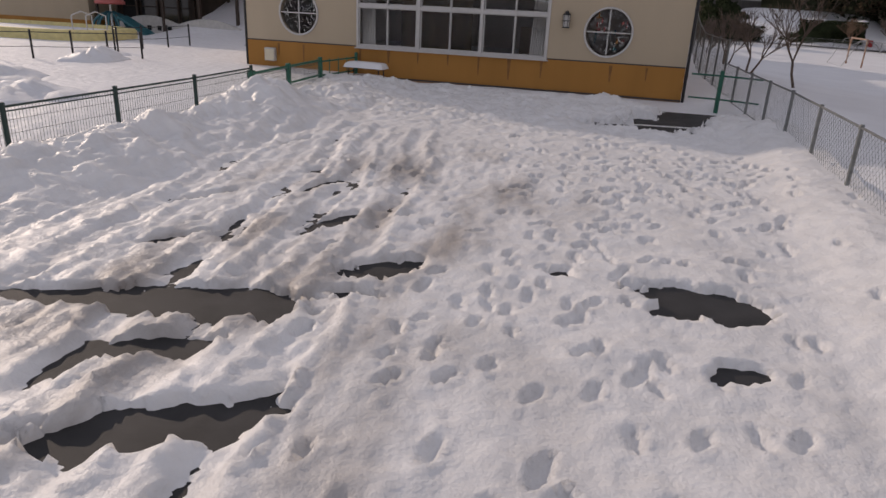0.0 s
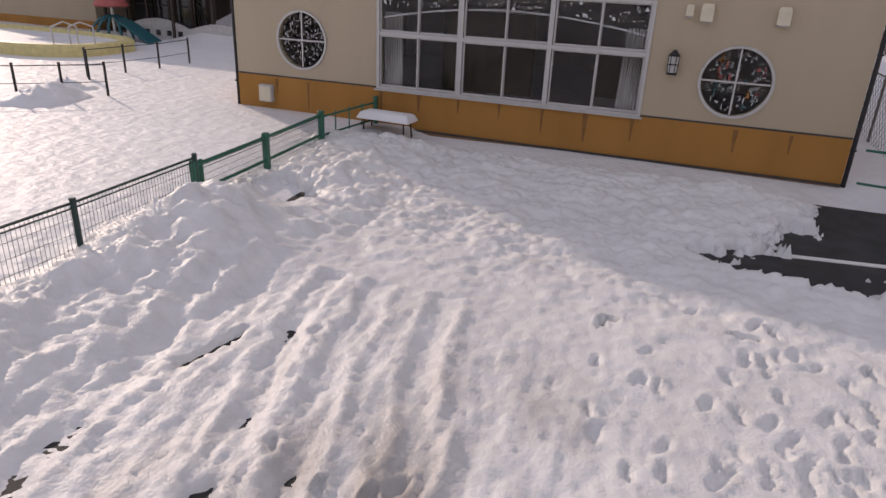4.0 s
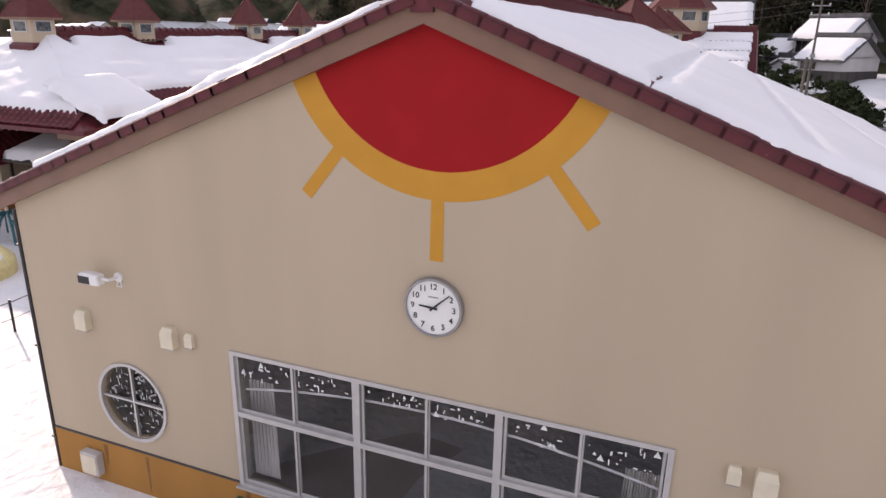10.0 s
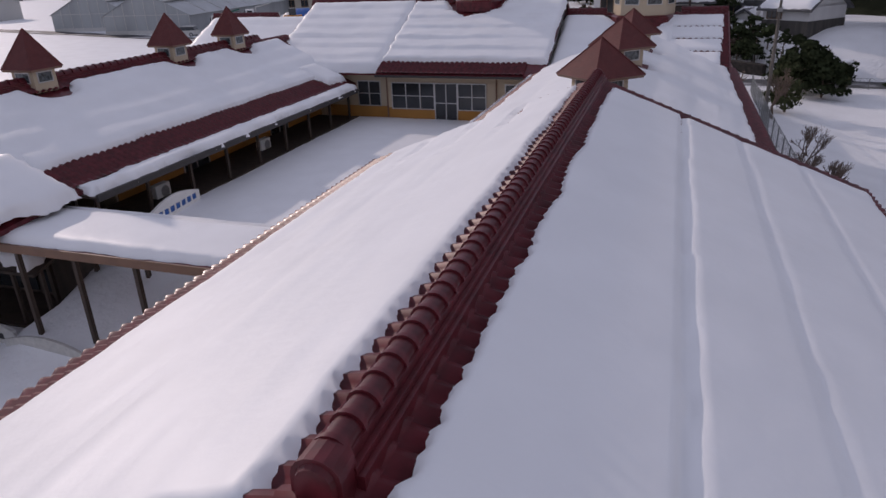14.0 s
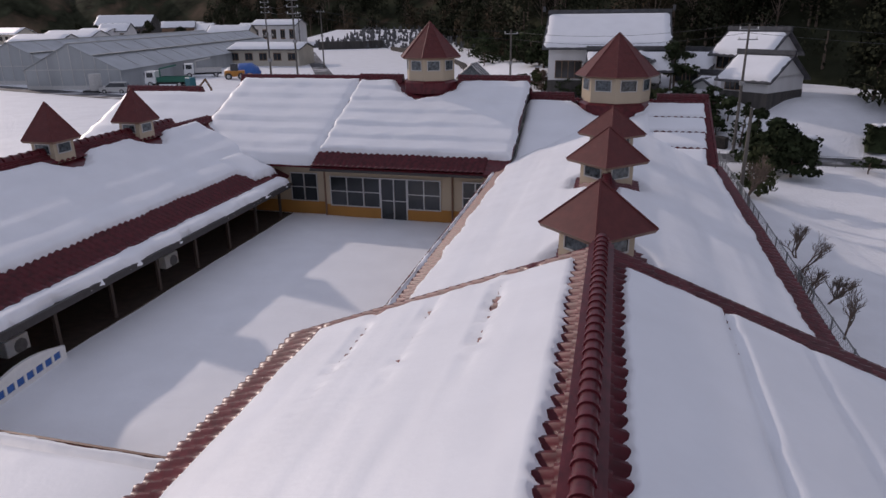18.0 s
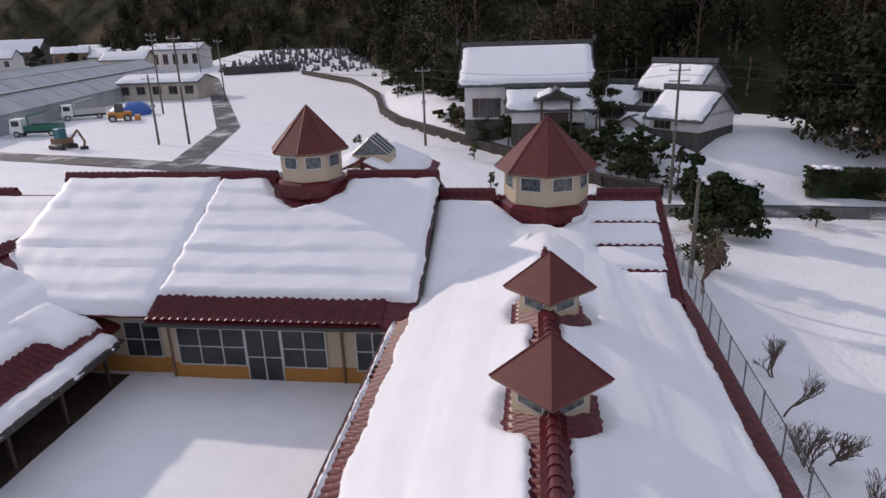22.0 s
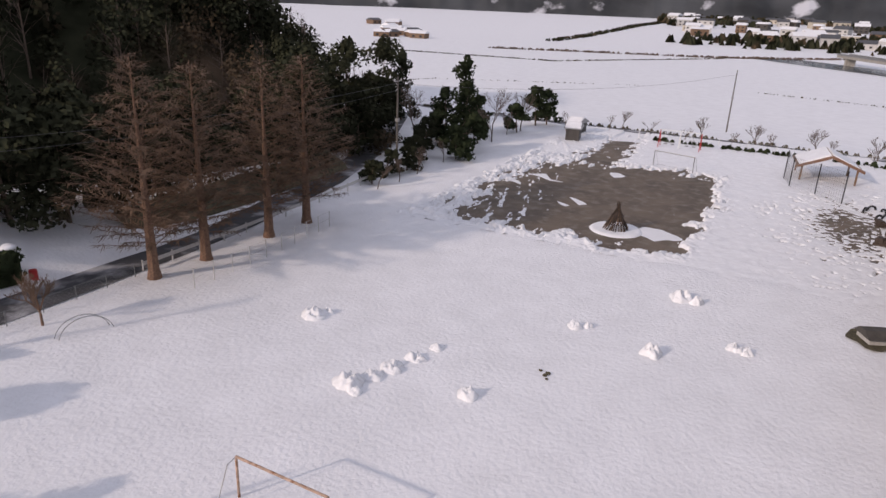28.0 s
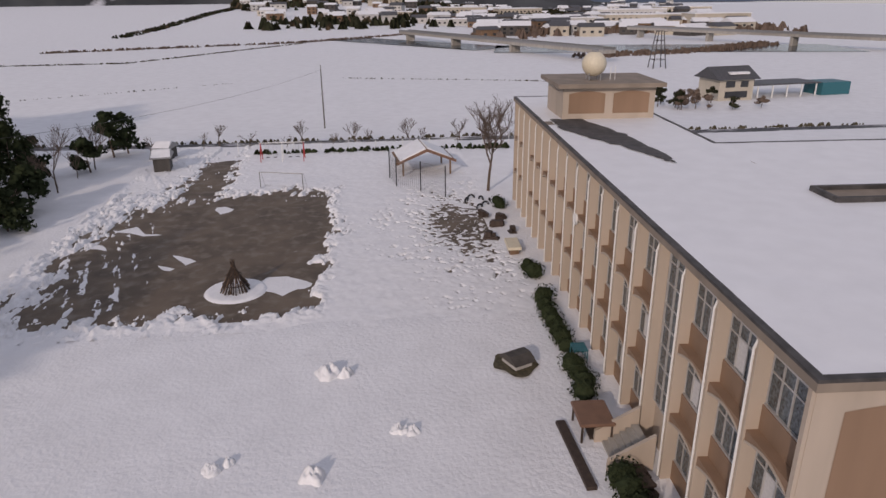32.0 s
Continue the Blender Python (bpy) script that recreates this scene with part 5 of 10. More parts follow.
snow_slab("roof_snow", (-4.3, 38.2, 7.26), (6.2, 0, 0), (0, -6.0, -6.0 * ES), 0.34, "snow on the roof below the large lantern", res=0.2, rag=0.1, seed=10.0, holes=EW_HOLES)
for k in range(4):
    y = 38.2 - 1.28 * k
    snow_slab("roof_snow", (0.8, y, 7.41 - ES * (38.5 - y)), (3.58 - 0.06 * k, 0, 0), (0, -1.31, -1.31 * ES), 0.2, "separate band of snow left on the tiles", res=0.12, rag=0.07, seed=11.0 + k, edge_in=0.16)
snow_slab("roof_snow", (-28.4, 39.0, 7.4), (23.9, 0, 0), (0, 6.2, -6.2 * hs), 0.28, "snow on the rear slope of the cross wing", res=0.5, rag=0.1, seed=15.0)
snow_slab("roof_snow", (-4.1, 38.9, 7.33), (8.4, 0, 0), (0, 6.0, -6.0 * ES), 0.24, "snow on the rear slope by the large lantern", res=0.3, rag=0.1, seed=16.0, holes=EW_HOLES)


def fac_window(t, x0, x1, z0, z1, y, cols, rows, name="window_frame"):
    fm = MB()
    b = 0.05
    fm.box(x0, y - 0.05, z0, x1, y, z0 + b).box(x0, y - 0.05, z1 - b, x1, y, z1)
    for i in range(cols + 1):
        x = x0 + (x1 - x0 - b) * i / cols
        fm.box(x, y - 0.045, z0 + b, x + b, y - 0.002, z1 - b)
    for j in range(1, rows):
        z = z0 + (z1 - z0) * j / rows
        fm.box(x0 + b, y - 0.04, z - 0.02, x1 - b, y - 0.003, z + 0.02)
    o = part(name, fm, ALU, t, "aluminium window frame")
    for i in range(cols):
        xa, xb = x0 + (x1 - x0) * i / cols + 0.04, x0 + (x1 - x0) * (i + 1) / cols - 0.03
        part("pane", MB().box(xa, y - 0.025, z0 + b, xb, y - 0.015, z1 - b), DARKGLASS, o)


fac_window(cw, -12.7, -10.2, 3.05, 4.5, 31.93, 3, 2)
fac_window(cw, -10.2, -8.9, 2.35, 4.5, 31.93, 2, 2, "glazed_door")
fac_window(cw, -8.9, -7.3, 3.05, 4.5, 31.93, 2, 2)
fac_window(cw, -6.3, -5.1, 3.0, 4.5, 31.93, 2, 2)
fac_window(cw, -14.9, -13.5, 3.1, 4.5, 32.28, 2, 2)
for x in (-12.95, -6.75):
    part("downpipe", MB().tube((x, 31.88, 2.3), (x, 31.88, 4.9), 0.045), FASCIA, cw, "brown downpipe")

# ---- west wing along the courtyard ----
ww = thing("west_wing", "long cream classroom wing with a snow-loaded veranda canopy", "building")
LR, LS = 6.72, 0.43
sw = MB().box(-25.2, 15.8, 1.12, -22.05, 33.0, 4.4).box(-22.05, 16.0, 0.2, -17.4, 33.0, 4.6)
sw.prism([(-25.2, 4.4), (-15.9, 4.4), (-20.5, LR - 0.18)], 12.6, 12.8)
part("wall", sw, CREAM, ww)
part("dado", MB().box(-17.4, 16.1, 1.6, -17.37, 32.3, 3.15), OCHRE, ww, "ochre dado")
r3 = MB()
for s in (-1, 1):
    roof_plane(r3, (-20.5, 12.2, LR - 0.02), (0, 22.8, 0), (s * 5.5, 0, -LS * 5.5), 0.14)
    tri = [(-20.5, 12.2, LR - 0.02), (-20.5 + s * 5.5, 12.2, LR - 0.02 - LS * 5.5), (-20.5 + s * 5.5, 8.6, 4.0)]
    r3.hull([(x, y, z - 0.14) for x, y, z in tri], tri)
hip = [(-20.5, 12.2, LR - 0.02), (-15.0, 8.6, 4.0), (-26.0, 8.6, 4.0)]
r3.hull([(x, y, z - 0.14) for x, y, z in hip], hip)
part("roof", r3, TILE, ww)
p3 = MB()
corrugated(p3, (-16.5, 12.2, LR - 4.0 * LS), (0, 19.4, 0), (1.4, 0, -1.4 * LS))
corrugated(p3, (-25.4, 9.2, 4.02 + 0.6 * 0.75), (9.9, 0, 0), (0, -0.6, -0.6 * 0.75))
corrugated(p3, (-20.5, 12.3, LR), (0, 22.2, 0), (0.6, 0, -0.6 * LS))
tagged(part("tile_sheet", p3, TILE, ww, "bare band of maroon pantiles above the veranda", True), kind="stuff")
part("ridge_bed", ridge_bed(MB(), (-20.5, 12.2, LR), (-20.5, 31.5, LR), h=0.2), TILE, ww)
ridge_caps(ww, (-20.5, 12.2, LR + 0.2), (-20.5, 31.5, LR + 0.2), gap=0.4, r=0.15)
snow_slab("roof_snow", (-20.2, 12.0, LR - 0.3 * LS), (0, 20.8, 0), (4.1, 0, -4.1 * LS), 0.22, "deep snow on the courtyard slope of the west wing", res=0.12, rag=0.1, edge_in=0.12, waves=lambda x, y: 0.022 * math.sin(y * 5.2 + 0.5 * fbm(x * 0.2, y * 0.3, 60.0)) + 0.02 * fbm(x * 0.15, y, 61.0), seed=17.0, holes=W_HOLES)


def hip_snow(a, b):
    """Snow on the hipped south end: a fan from the ridge down towards the bare eave."""
    q = Vector(hip[0]).lerp(Vector(hip[1]).lerp(Vector(hip[2]), a), 0.02 + (0.84 + 0.05 * fbm(a * 9.0, 1.0, 91.0)) * b)
    e = smooth01(0.0, 0.06, b) * smooth01(1.0, 0.94, b)
    return (q.x, q.y, q.z + 0.03 + (0.26 + 0.06 * fbm(q.x * 0.5, q.y * 0.9, 92.0)) * e)


def flank_snow(a, b):
    tri_ = [Vector(p) for p in ((-20.5, 12.2, LR), (-15.0, 12.4, LR - LS * 5.5), (-15.0, 8.6, 4.02))]
    q = tri_[0].lerp(tri_[1].lerp(tri_[2], a), 0.02 + (0.73 + 0.03 * fbm(a * 9.0, 2.0, 93.0)) * b)
    e = smooth01(0.0, 0.06, b) * smooth01(1.0, 0.94, b)
    return (q.x, q.y, q.z + 0.02 + 0.24 * e)


solo("roof_snow", MB().grid(hip_snow, 40, 40), SNOW_ROOF, "snow fanning over the hipped end of the west wing", "snow", group="snow on the roofs", smooth=True)
solo("roof_snow", MB().grid(flank_snow, 30, 40), SNOW_ROOF, "snow at the corner of the west wing roof", "snow", group="snow on the roofs", smooth=True)
snow_slab("roof_snow", (-20.8, 12.2, LR - 0.3 * LS), (0, 20.6, 0), (-4.5, 0, -4.5 * LS), 0.3, "snow on the western slope of the west wing", res=0.35, rag=0.1, seed=18.0, holes=W_HOLES)
can = MB()
roof_plane(can, (-15.4, 12.4, 4.22), (0, 19.2, 0), (0.95, 0, -0.10), 0.08)
part("canopy", can, DARKWOOD, ww, "dark canopy over the veranda")
snow_slab("canopy_snow", (-15.35, 12.3, 4.26), (0, 19.2, 0), (1.0, 0, -0.12), 0.28, "band of snow along the veranda canopy", res=0.12, rag=0.24, seed=19.0, edge_in=0.2)
snow_slab("roof_snow", (-17.4, 29.6, 5.35), (0, 2.2, 0), (2.2, 0, -0.85), 0.32, "lump of snow where the roofs meet", res=0.14, rag=0.2, seed=20.0)
snow_slab("roof_snow", (-17.3, 9.0, 5.36), (0, 3.2, 0), (2.6, 0, -1.15), 0.34, "lump of snow where the walkway meets the roof", res=0.14, rag=0.25, seed=26.0)
# added dark box: its colour imitates the shadow strip below the canopy
part("shade_deck", MB().box(-17.4, 12.4, 0.0, -14.75, 31.9, 2.56), DARKWOOD, ww, "deck coloured dark to stand in for shade under the canopy")
part("gutter", MB().box(-14.48, 12.4, 4.0, -14.38, 31.2, 4.22), DARKLINE, ww, "dark canopy gutter")
for i in range(9):
    y = 12.8 + 2.28 * i
    part("veranda_post", MB().box(-15.0, y - 0.05, 2.5, -14.9, y + 0.06, 4.2), DARKWOOD, ww, "dark timber post")
    if 1 < i < 8:
        fr = MB()
        y0, y1 = y + 0.25, y + 1.95
        z0, z1 = (3.2, 4.25) if i % 3 else (2.3, 4.25)
        for q in (y0, (y0 + y1) / 2, y1):
            fr.box(-17.4, q - 0.03, z0, -17.33, q + 0.03, z1)
        fr.box(-17.4, y0, z0, -17.33, y1, z0 + 0.05).box(-17.4, y0, z1 - 0.05, -17.33, y1, z1)
        o = part("window_frame", fr, ALU, ww)
        part("pane", MB().box(-17.395, y0, z0 + 0.05, -17.36, y1, z1 - 0.05), DARKGLASS, o)
for y in (17.0, 24.2):
    ac = thing("air_conditioner", "white outdoor air-conditioning unit on the veranda", "air conditioner", "outdoor units", m=pose(-16.2, y, 2.45))
    part("case", MB().rbox(-0.15, -0.4, 0, 0.15, 0.4, 0.6, 0.02), WHITE, ac)
    part("grille", MB().tube((0.15, 0.08, 0.3), (0.165, 0.08, 0.3), 0.22, n=16), GREY, ac)

# south-west block with its own gable, and the dark glazed veranda beside it
sw = thing("south_west_block", "cream gabled block with ochre dado and tiled roof", "building")
part("wall", MB().prism([(-31.5, 0.0), (-21.95, 0.0), (-21.95, 2.5), (-26.2, 5.5), (-31.5, 3.0)], 10.6, 15.8), CREAM, sw)
part("dado", MB().box(-31.5, 10.57, 0.0, -21.92, 15.8, 0.62), OCHRE, sw)
r5 = MB()
for s, run in ((-1, 5.6), (1, 4.75)):
    roof_plane(r5, (-26.2, 10.2, 5.62), (0, 5.6, 0), (s * run, 0, -run * (0.70 if s > 0 else 0.48)), 0.16)
part("roof", r5, TILE, sw)
part("window", MB().box(-29.5, 10.54, 1.4, -27.9, 10.59, 2.6), DARKGLASS, sw)
part("window_frame", MB().box(-29.55, 10.52, 1.35, -27.85, 10.56, 1.42).box(-29.55, 10.52, 2.55, -27.85, 10.56, 2.62).box(-28.74, 10.52, 1.4, -28.68, 10.56, 2.6), DARKLINE, sw)
snow_slab("roof_snow", (-25.9, 10.4, 5.42), (0, 5.2, 0), (3.4, 0, -3.4 * 0.70), 0.3, "snow on the gabled block", res=0.3, rag=0.2, seed=21.0)
corr = MB()
corrugated(corr, (-24.3, 10.25, 4.3), (0, 5.4, 0), (2.8, 0, -1.96))
tagged(part("tile_sheet", corr, TILE, sw, "glazed maroon tiles along the eave", True), kind="stuff")
vd = thing("glazed_veranda", "dark timber veranda with tall glazing and a snowy roof", "veranda")
part("back_wall", MB().box(-21.9, 12.6, 0.2, -15.6, 12.7, 4.3), DARKWOOD, vd)
for i in range(6):
    x = -21.6 + 1.2 * i
    part("post", MB().box(x - 0.05, 10.75, 0.2, x + 0.05, 10.85, 2.35), DARKWOOD, vd)
    if i < 5:
        part("pane", MB().box(x + 0.10, 12.5, 0.5, x + 1.10, 12.54, 2.3), DARKGLASS, vd)
        part("window_frame", MB().box(x + 0.04, 12.48, 0.4, x + 0.10, 12.56, 2.4).box(x + 0.04, 12.48, 1.35, x + 1.10, 12.56, 1.40), DARKWOOD, vd)
# dark floor put in so the recess looks shaded instead of snowy
part("deck", MB().box(-21.9, 10.6, 0.0, -15.6, 12.6, 0.35), DARKWOOD, vd, "deck coloured dark to stand in for shade under the canopy")
vr = MB()
roof_plane(vr, (-21.7, 12.6, 2.95), (6.3, 0, 0), (0, -2.2, -0.62), 0.08)
part("roof", vr, DARKWOOD, vd, "dark canopy")
snow_slab("roof_snow", (-21.5, 12.5, 2.94), (6.0, 0, 0), (0, -2.0, -0.56), 0.34, "thick ragged snow on the veranda canopy", res=0.14, rag=0.3, seed=22.0)
up_ = MB()
corrugated(up_, (-22.0, 13.4, 3.75), (5.2, 0, 0), (0, -0.9, -0.42))
tagged(part("tile_sheet", up_, TILE, vd, "glazed maroon tiles above the canopy", True), kind="stuff")

# covered walkway between the wings
wk = thing("covered_walkway", "covered walkway with a snow-laden flat roof on dark posts", "walkway")
part("roof", MB().box(-17.2, 9.5, 3.62, -6.4, 12.3, 3.74), TILE, wk)
part("fascia", MB().box(-17.2, 9.44, 3.52, -6.4, 9.5, 3.76).box(-17.2, 12.3, 3.52, -6.4, 12.36, 3.76), FASCIA, wk, "brown edge board")
for i in range(6):
    for y in (9.7, 12.1):
        part("post", MB().box(-16.9 + 2.0 * i, y - 0.06, 0.2, -16.78 + 2.0 * i, y + 0.06, 3.62), DARKWOOD, wk)
snow_slab("walkway_snow", (-17.1, 9.52, 3.74), (10.6, 0, 0), (0, 2.72, 0), 0.26, "snow on the walkway roof with a dark split", res=0.14, rag=0.08, waves=lambda x, y: -0.24 * math.exp(-((y - 2.3) / 0.05) ** 2), seed=23.0)

# ---- school ----
SM = Matrix.Translation((29.75, 13.95, 0)) @ Matrix.Rotation(math.atan2(-2.6, 54.9), 4, "Z")
SL, SD, SZ, ST = 55.2, 10.8, -1.1, 10.30
sc = thing("school", "three-storey cream concrete school with tan panels and a flat snowy roof", "building", m=SM)
part("core_wall", MB().box(0.5, -SD + 0.4, SZ, SL - 0.5, -0.79, ST - 0.5), SCH_CREAM, sc)
for x in (0.3, SL - 0.5):
    part("end_wall", MB().box(x, -SD + 0.3, SZ, x + 0.2, -0.25, ST - 0.42), SCH_CREAM, sc)
pan = MB()
for y0, y1 in ((-5.2, -1.2), (-9.8, -5.7)):
    n = 10
    top = [(y0 + (y1 - y0) * i / n, 9.0 + 0.22 * math.sin(math.pi * i / n)) for i in range(n + 1)]
    ring_ = [(0.285, y0, SZ + 0.4)] + [(0.285, y1, SZ + 0.4)] + [(0.285, y, z) for y, z in reversed(top)]
    pan.add(ring_, [tuple(range(len(ring_)))])
part("tan_panel", pan, SCH_BROWN, sc, "tan painted end panel with an arched head")
part("roof_slab", MB().box(0, -SD, ST - 0.42, SL, 0, ST - 0.12), SCH_CAP, sc, "weathered concrete eave slab")
par = MB().box(30.8, -SD, ST - 0.12, SL, -SD + 0.28, ST).box(0, -0.28, ST - 0.12, SL, 0, ST).box(0, -SD, ST - 0.12, 0.28, -0.28, ST).box(SL - 0.28, -SD + 0.28, ST - 0.12, SL, -0.28, ST)
part("parapet", par, MEMBRANE, sc, "dark parapet flashing")
NB, FP = 18, 3.05
FL = [SZ + 0.25, SZ + 3.85, SZ + 7.35]
fin = MB().box(-0.10, -0.85, SZ, 0.10, -0.12, ST - 0.42).mesh("pier", SCH_CREAM)
pipe = MB().tube((0, -0.06, SZ + 0.2), (0, -0.06, ST - 0.9), 0.05, n=6).tube((0, -0.06, ST - 0.95), (0, -0.2, ST - 0.5), 0.05, n=6).mesh("drainpipe", WHITE)
n = 12
lip, edge_l = MB(), MB()
span = FP - 0.2
# lens-shaped sun shade between two piers: bowed underside, level top
arc_ = [(0.10 + span * i / n, 0.36 * math.sin(math.pi * i / n) - 0.52) for i in range(n + 1)]
lip.prism(arc_ + [(0.10 + span, 0.0), (0.10, 0.0)], -0.8, -0.2)
edge_l.prism([(x, z - 0.015) for x, z in arc_] + [(x, z + 0.09) for x, z in reversed(arc_)], -0.2, -0.165)
LIP = lip.mesh("sun_shade", SCH_BROWN)
LIPE = edge_l.mesh("edge_moulding", SCH_CREAM)
spd = MB().box(0.10, -0.82, -0.02, FP - 0.10, -0.62, 1.0).mesh("spandrel", SCH_BROWN)
wf = MB()
for x in (0.13, 0.13 + (FP - 0.26) * 0.25, FP / 2, 0.13 + (FP - 0.26) * 0.75, FP - 0.13):
    wf.box(x - 0.03, -0.8, 1.0, x + 0.03, -0.7, 2.95)
wf.box(0.1, -0.8, 1.0, FP - 0.1, -0.66, 1.06).box(0.1, -0.8, 2.3, FP - 0.1, -0.71, 2.36).box(0.1, -0.8, 2.9, FP - 0.1, -0.7, 2.97)
WF = wf.mesh("window_frame", ALU)
gl = MB().box(0.1, -0.775, 1.05, FP - 0.1, -0.755, 2.92).mesh("pane", BLUEGLASS)
cur = MB().box(0.2, -0.75, 1.1, 0.82, -0.745, 2.28).mesh("curtain", CURTAIN)
for b in range(NB + 1):
    x = 0.42 + FP * b * (SL - 0.84) / (NB * FP)
    piece("pier", fin, sc, pose(x, 0, 0))
    if 0 < b < NB:
        piece("drainpipe", pipe, sc, pose(x + 0.05, 0, 0))
for b in range(NB):
    x = 0.42 + FP * b * (SL - 0.84) / (NB * FP)
    stair = b in (3, 15)
    for k, z in enumerate(FL):
        if stair:
            continue
        if k:
            sh_ = piece("sun_shade", LIP, sc, pose(x, 0, z))
            piece("edge_moulding", LIPE, sh_, Matrix.Identity(4))
        piece("spandrel", spd, sc, pose(x, 0, z))
        w_ = piece("window_frame", WF, sc, pose(x, 0, z))
        piece("pane", gl, w_, pose(0, 0, 0))
        if (b * 3 + k) % 2:
            piece("curtain", cur, w_, pose(0, 0.0, 0))
            piece("curtain", cur, w_, pose(1.4, 0.0, 0))
    if stair:
        fm = MB()
        for j in range(4):
            fm.box(x + 0.2 + 0.86 * j, -0.75, SZ + 2.6, x + 0.26 + 0.86 * j, -0.6, ST - 0.5)
        for j in range(8):
            fm.box(x + 0.2, -0.75, SZ + 2.6 + 1.06 * j, x + 2.9, -0.62, SZ + 2.66 + 1.06 * j)
        o = part("stair_window_frame", fm, ALU, sc, "tall stair window frame")
        part("pane", MB().box(x + 0.2, -0.72, SZ + 2.6, x + 2.86, -0.69, ST - 0.5), BLUEGLASS, o)
part("wall_clock", MB().tube((27.6, -0.2, 5.9), (27.6, -0.05, 5.9), 0.42, n=20), WHITE, sc, "round white facade clock")
# penthouse with water tank
part("penthouse_wall", MB().box(41.2, -9.9, ST - 0.1, 47.5, -2.0, ST + 2.65), SCH_CREAM, sc)
part("penthouse_roof", MB().box(40.4, -10.5, ST + 2.65, 48.2, -1.4, ST + 3.0), SCH_CAP, sc, "weathered flat slab")
for y0, y1 in ((-5.6, -2.5), (-9.4, -6.3)):
    top = [(y0 + (y1 - y0) * i / 8, ST + 2.1 + 0.22 * math.sin(math.pi * i / 8)) for i in range(9)]
    q = [(41.18, y0, ST + 0.45), (41.18, y1, ST + 0.45)] + [(41.18, y, z) for y, z in reversed(top)]
    part("tan_panel", MB().add(q, [tuple(range(len(q)))]), SCH_BROWN, sc)
tank = thing("water_tank", "round cream water tank streaked with rust on the school roof", "tank", m=SM @ pose(43.2, -5.0, ST + 3.0))
part("shell", MB().ball((0, 0, 1.35), 1.05, 24), CREAMPL, tank, "cream shell", smooth=True)
for a in range(4):
    part("leg", MB().tube((0.7 * math.cos(a * 1.57 + 0.8), 0.7 * math.sin(a * 1.57 + 0.8), 0), (0.7 * math.cos(a * 1.57 + 0.8), 0.7 * math.sin(a * 1.57 + 0.8), 0.8), 0.05), GREY, tank)
part("neck", MB().tube((0, 0, 2.3), (0, 0, 2.5), 0.3, n=12), GREY, tank)
part("ladder", MB().path([(0.0, -1.9, 0.0), (0.0, -1.9, 1.1)], 0.03).path([(0.0, -1.5, 0.0), (0.0, -1.5, 1.1)], 0.03).path([(0, -1.9, 0.6), (0, -1.5, 0.6)], 0.02), WHITE, tank)
rs = MB().grid(lambda u, v: tuple(SM @ Vector((0.3 + (SL - 0.6) * u, -SD + 0.3 + (SD - 0.6) * v, ST - 0.02 + 0.025 * fbm(u * 20, v * 4, 71.0) - (0.12 if (39.0 - 3.4 * v * 0 < 0.3 + (SL - 0.6) * u < 41.0 and v > 0.9) else 0)))), 160, 30)
solo("school_roof_snow", rs, SNOW_ROOF, "even snow on the flat school roof", "snow", smooth=True)
mp = MB()
edge_ = [(24.8, -5.6), (27.5, -5.9), (31.0, -5.5), (36.0, -5.0), (41.1, -3.4), (41.1, -0.9), (36.5, -1.1), (33.0, -2.4), (29.0, -4.2), (26.0, -5.2)]
mp.add([(x + 0.35 * fbm(x * 1.7, y * 1.7, 75.0), y + 0.3 * fbm(x * 1.3, y * 1.9, 76.0), ST + 0.05) for k in range(len(edge_)) for x, y in [(edge_[k][0] + (edge_[(k + 1) % len(edge_)][0] - edge_[k][0]) * f / 6, edge_[k][1] + (edge_[(k + 1) % len(edge_)][1] - edge_[k][1]) * f / 6) for f in range(6)]], [tuple(range(6 * len(edge_)))])
o = solo("bare_membrane", mp, MEMBRANE, "dark roof membrane where the snow has melted", "roof patch", m=SM)
# rear wing of the school at right angles
WX, WD = 30.8, 34.0
part("wing_wall", MB().box(0.5, -WD, SZ, WX - 0.5, -SD + 0.4, ST - 0.5), SCH_CREAM, sc)
part("wing_slab", MB().box(0, -WD - 0.4, ST - 0.42, WX, -SD, ST - 0.12), SCH_CAP, sc, "weathered concrete eave slab")
part("wing_parapet", MB().box(0, -WD - 0.4, ST - 0.12, WX, -WD - 0.12, ST).box(WX - 0.28, -WD - 0.12, ST - 0.12, WX, -SD + 0.28, ST).box(0, -WD - 0.12, ST - 0.12, 0.28, -SD, ST), MEMBRANE, sc, "dark parapet flashing")
ws_ = MB().grid(lambda u, v: tuple(SM @ Vector((0.3 + (WX - 0.6) * u, -WD - 0.1 + (WD - SD + 0.42) * v, ST - 0.02 + 0.025 * fbm(u * 12, v * 9, 77.0)))), 70, 60)
solo("school_roof_snow", ws_, SNOW_ROOF, "even snow on the flat roof of the school wing", "snow", smooth=True)
sk = thing("roof_hatch", "long sunken roof light with a dark rim", "hatch", m=SM @ pose(17.2, -13.6, ST - 0.04))
for x0, y0, x1, y1 in ((-1.2, -3.2, -0.95, 3.2), (0.95, -3.2, 1.2, 3.2), (-0.95, -3.2, 0.95, -2.95), (-0.95, 2.95, 0.95, 3.2)):
    part("curb", MB().rbox(x0, y0, 0, x1, y1, 0.3, 0.03), MEMBRANE, sk)
part("glazing", MB().box(-0.95, -2.95, 0.02, 0.95, 2.95, 0.06), SCH_CAP, sk, "dull pale glazing")

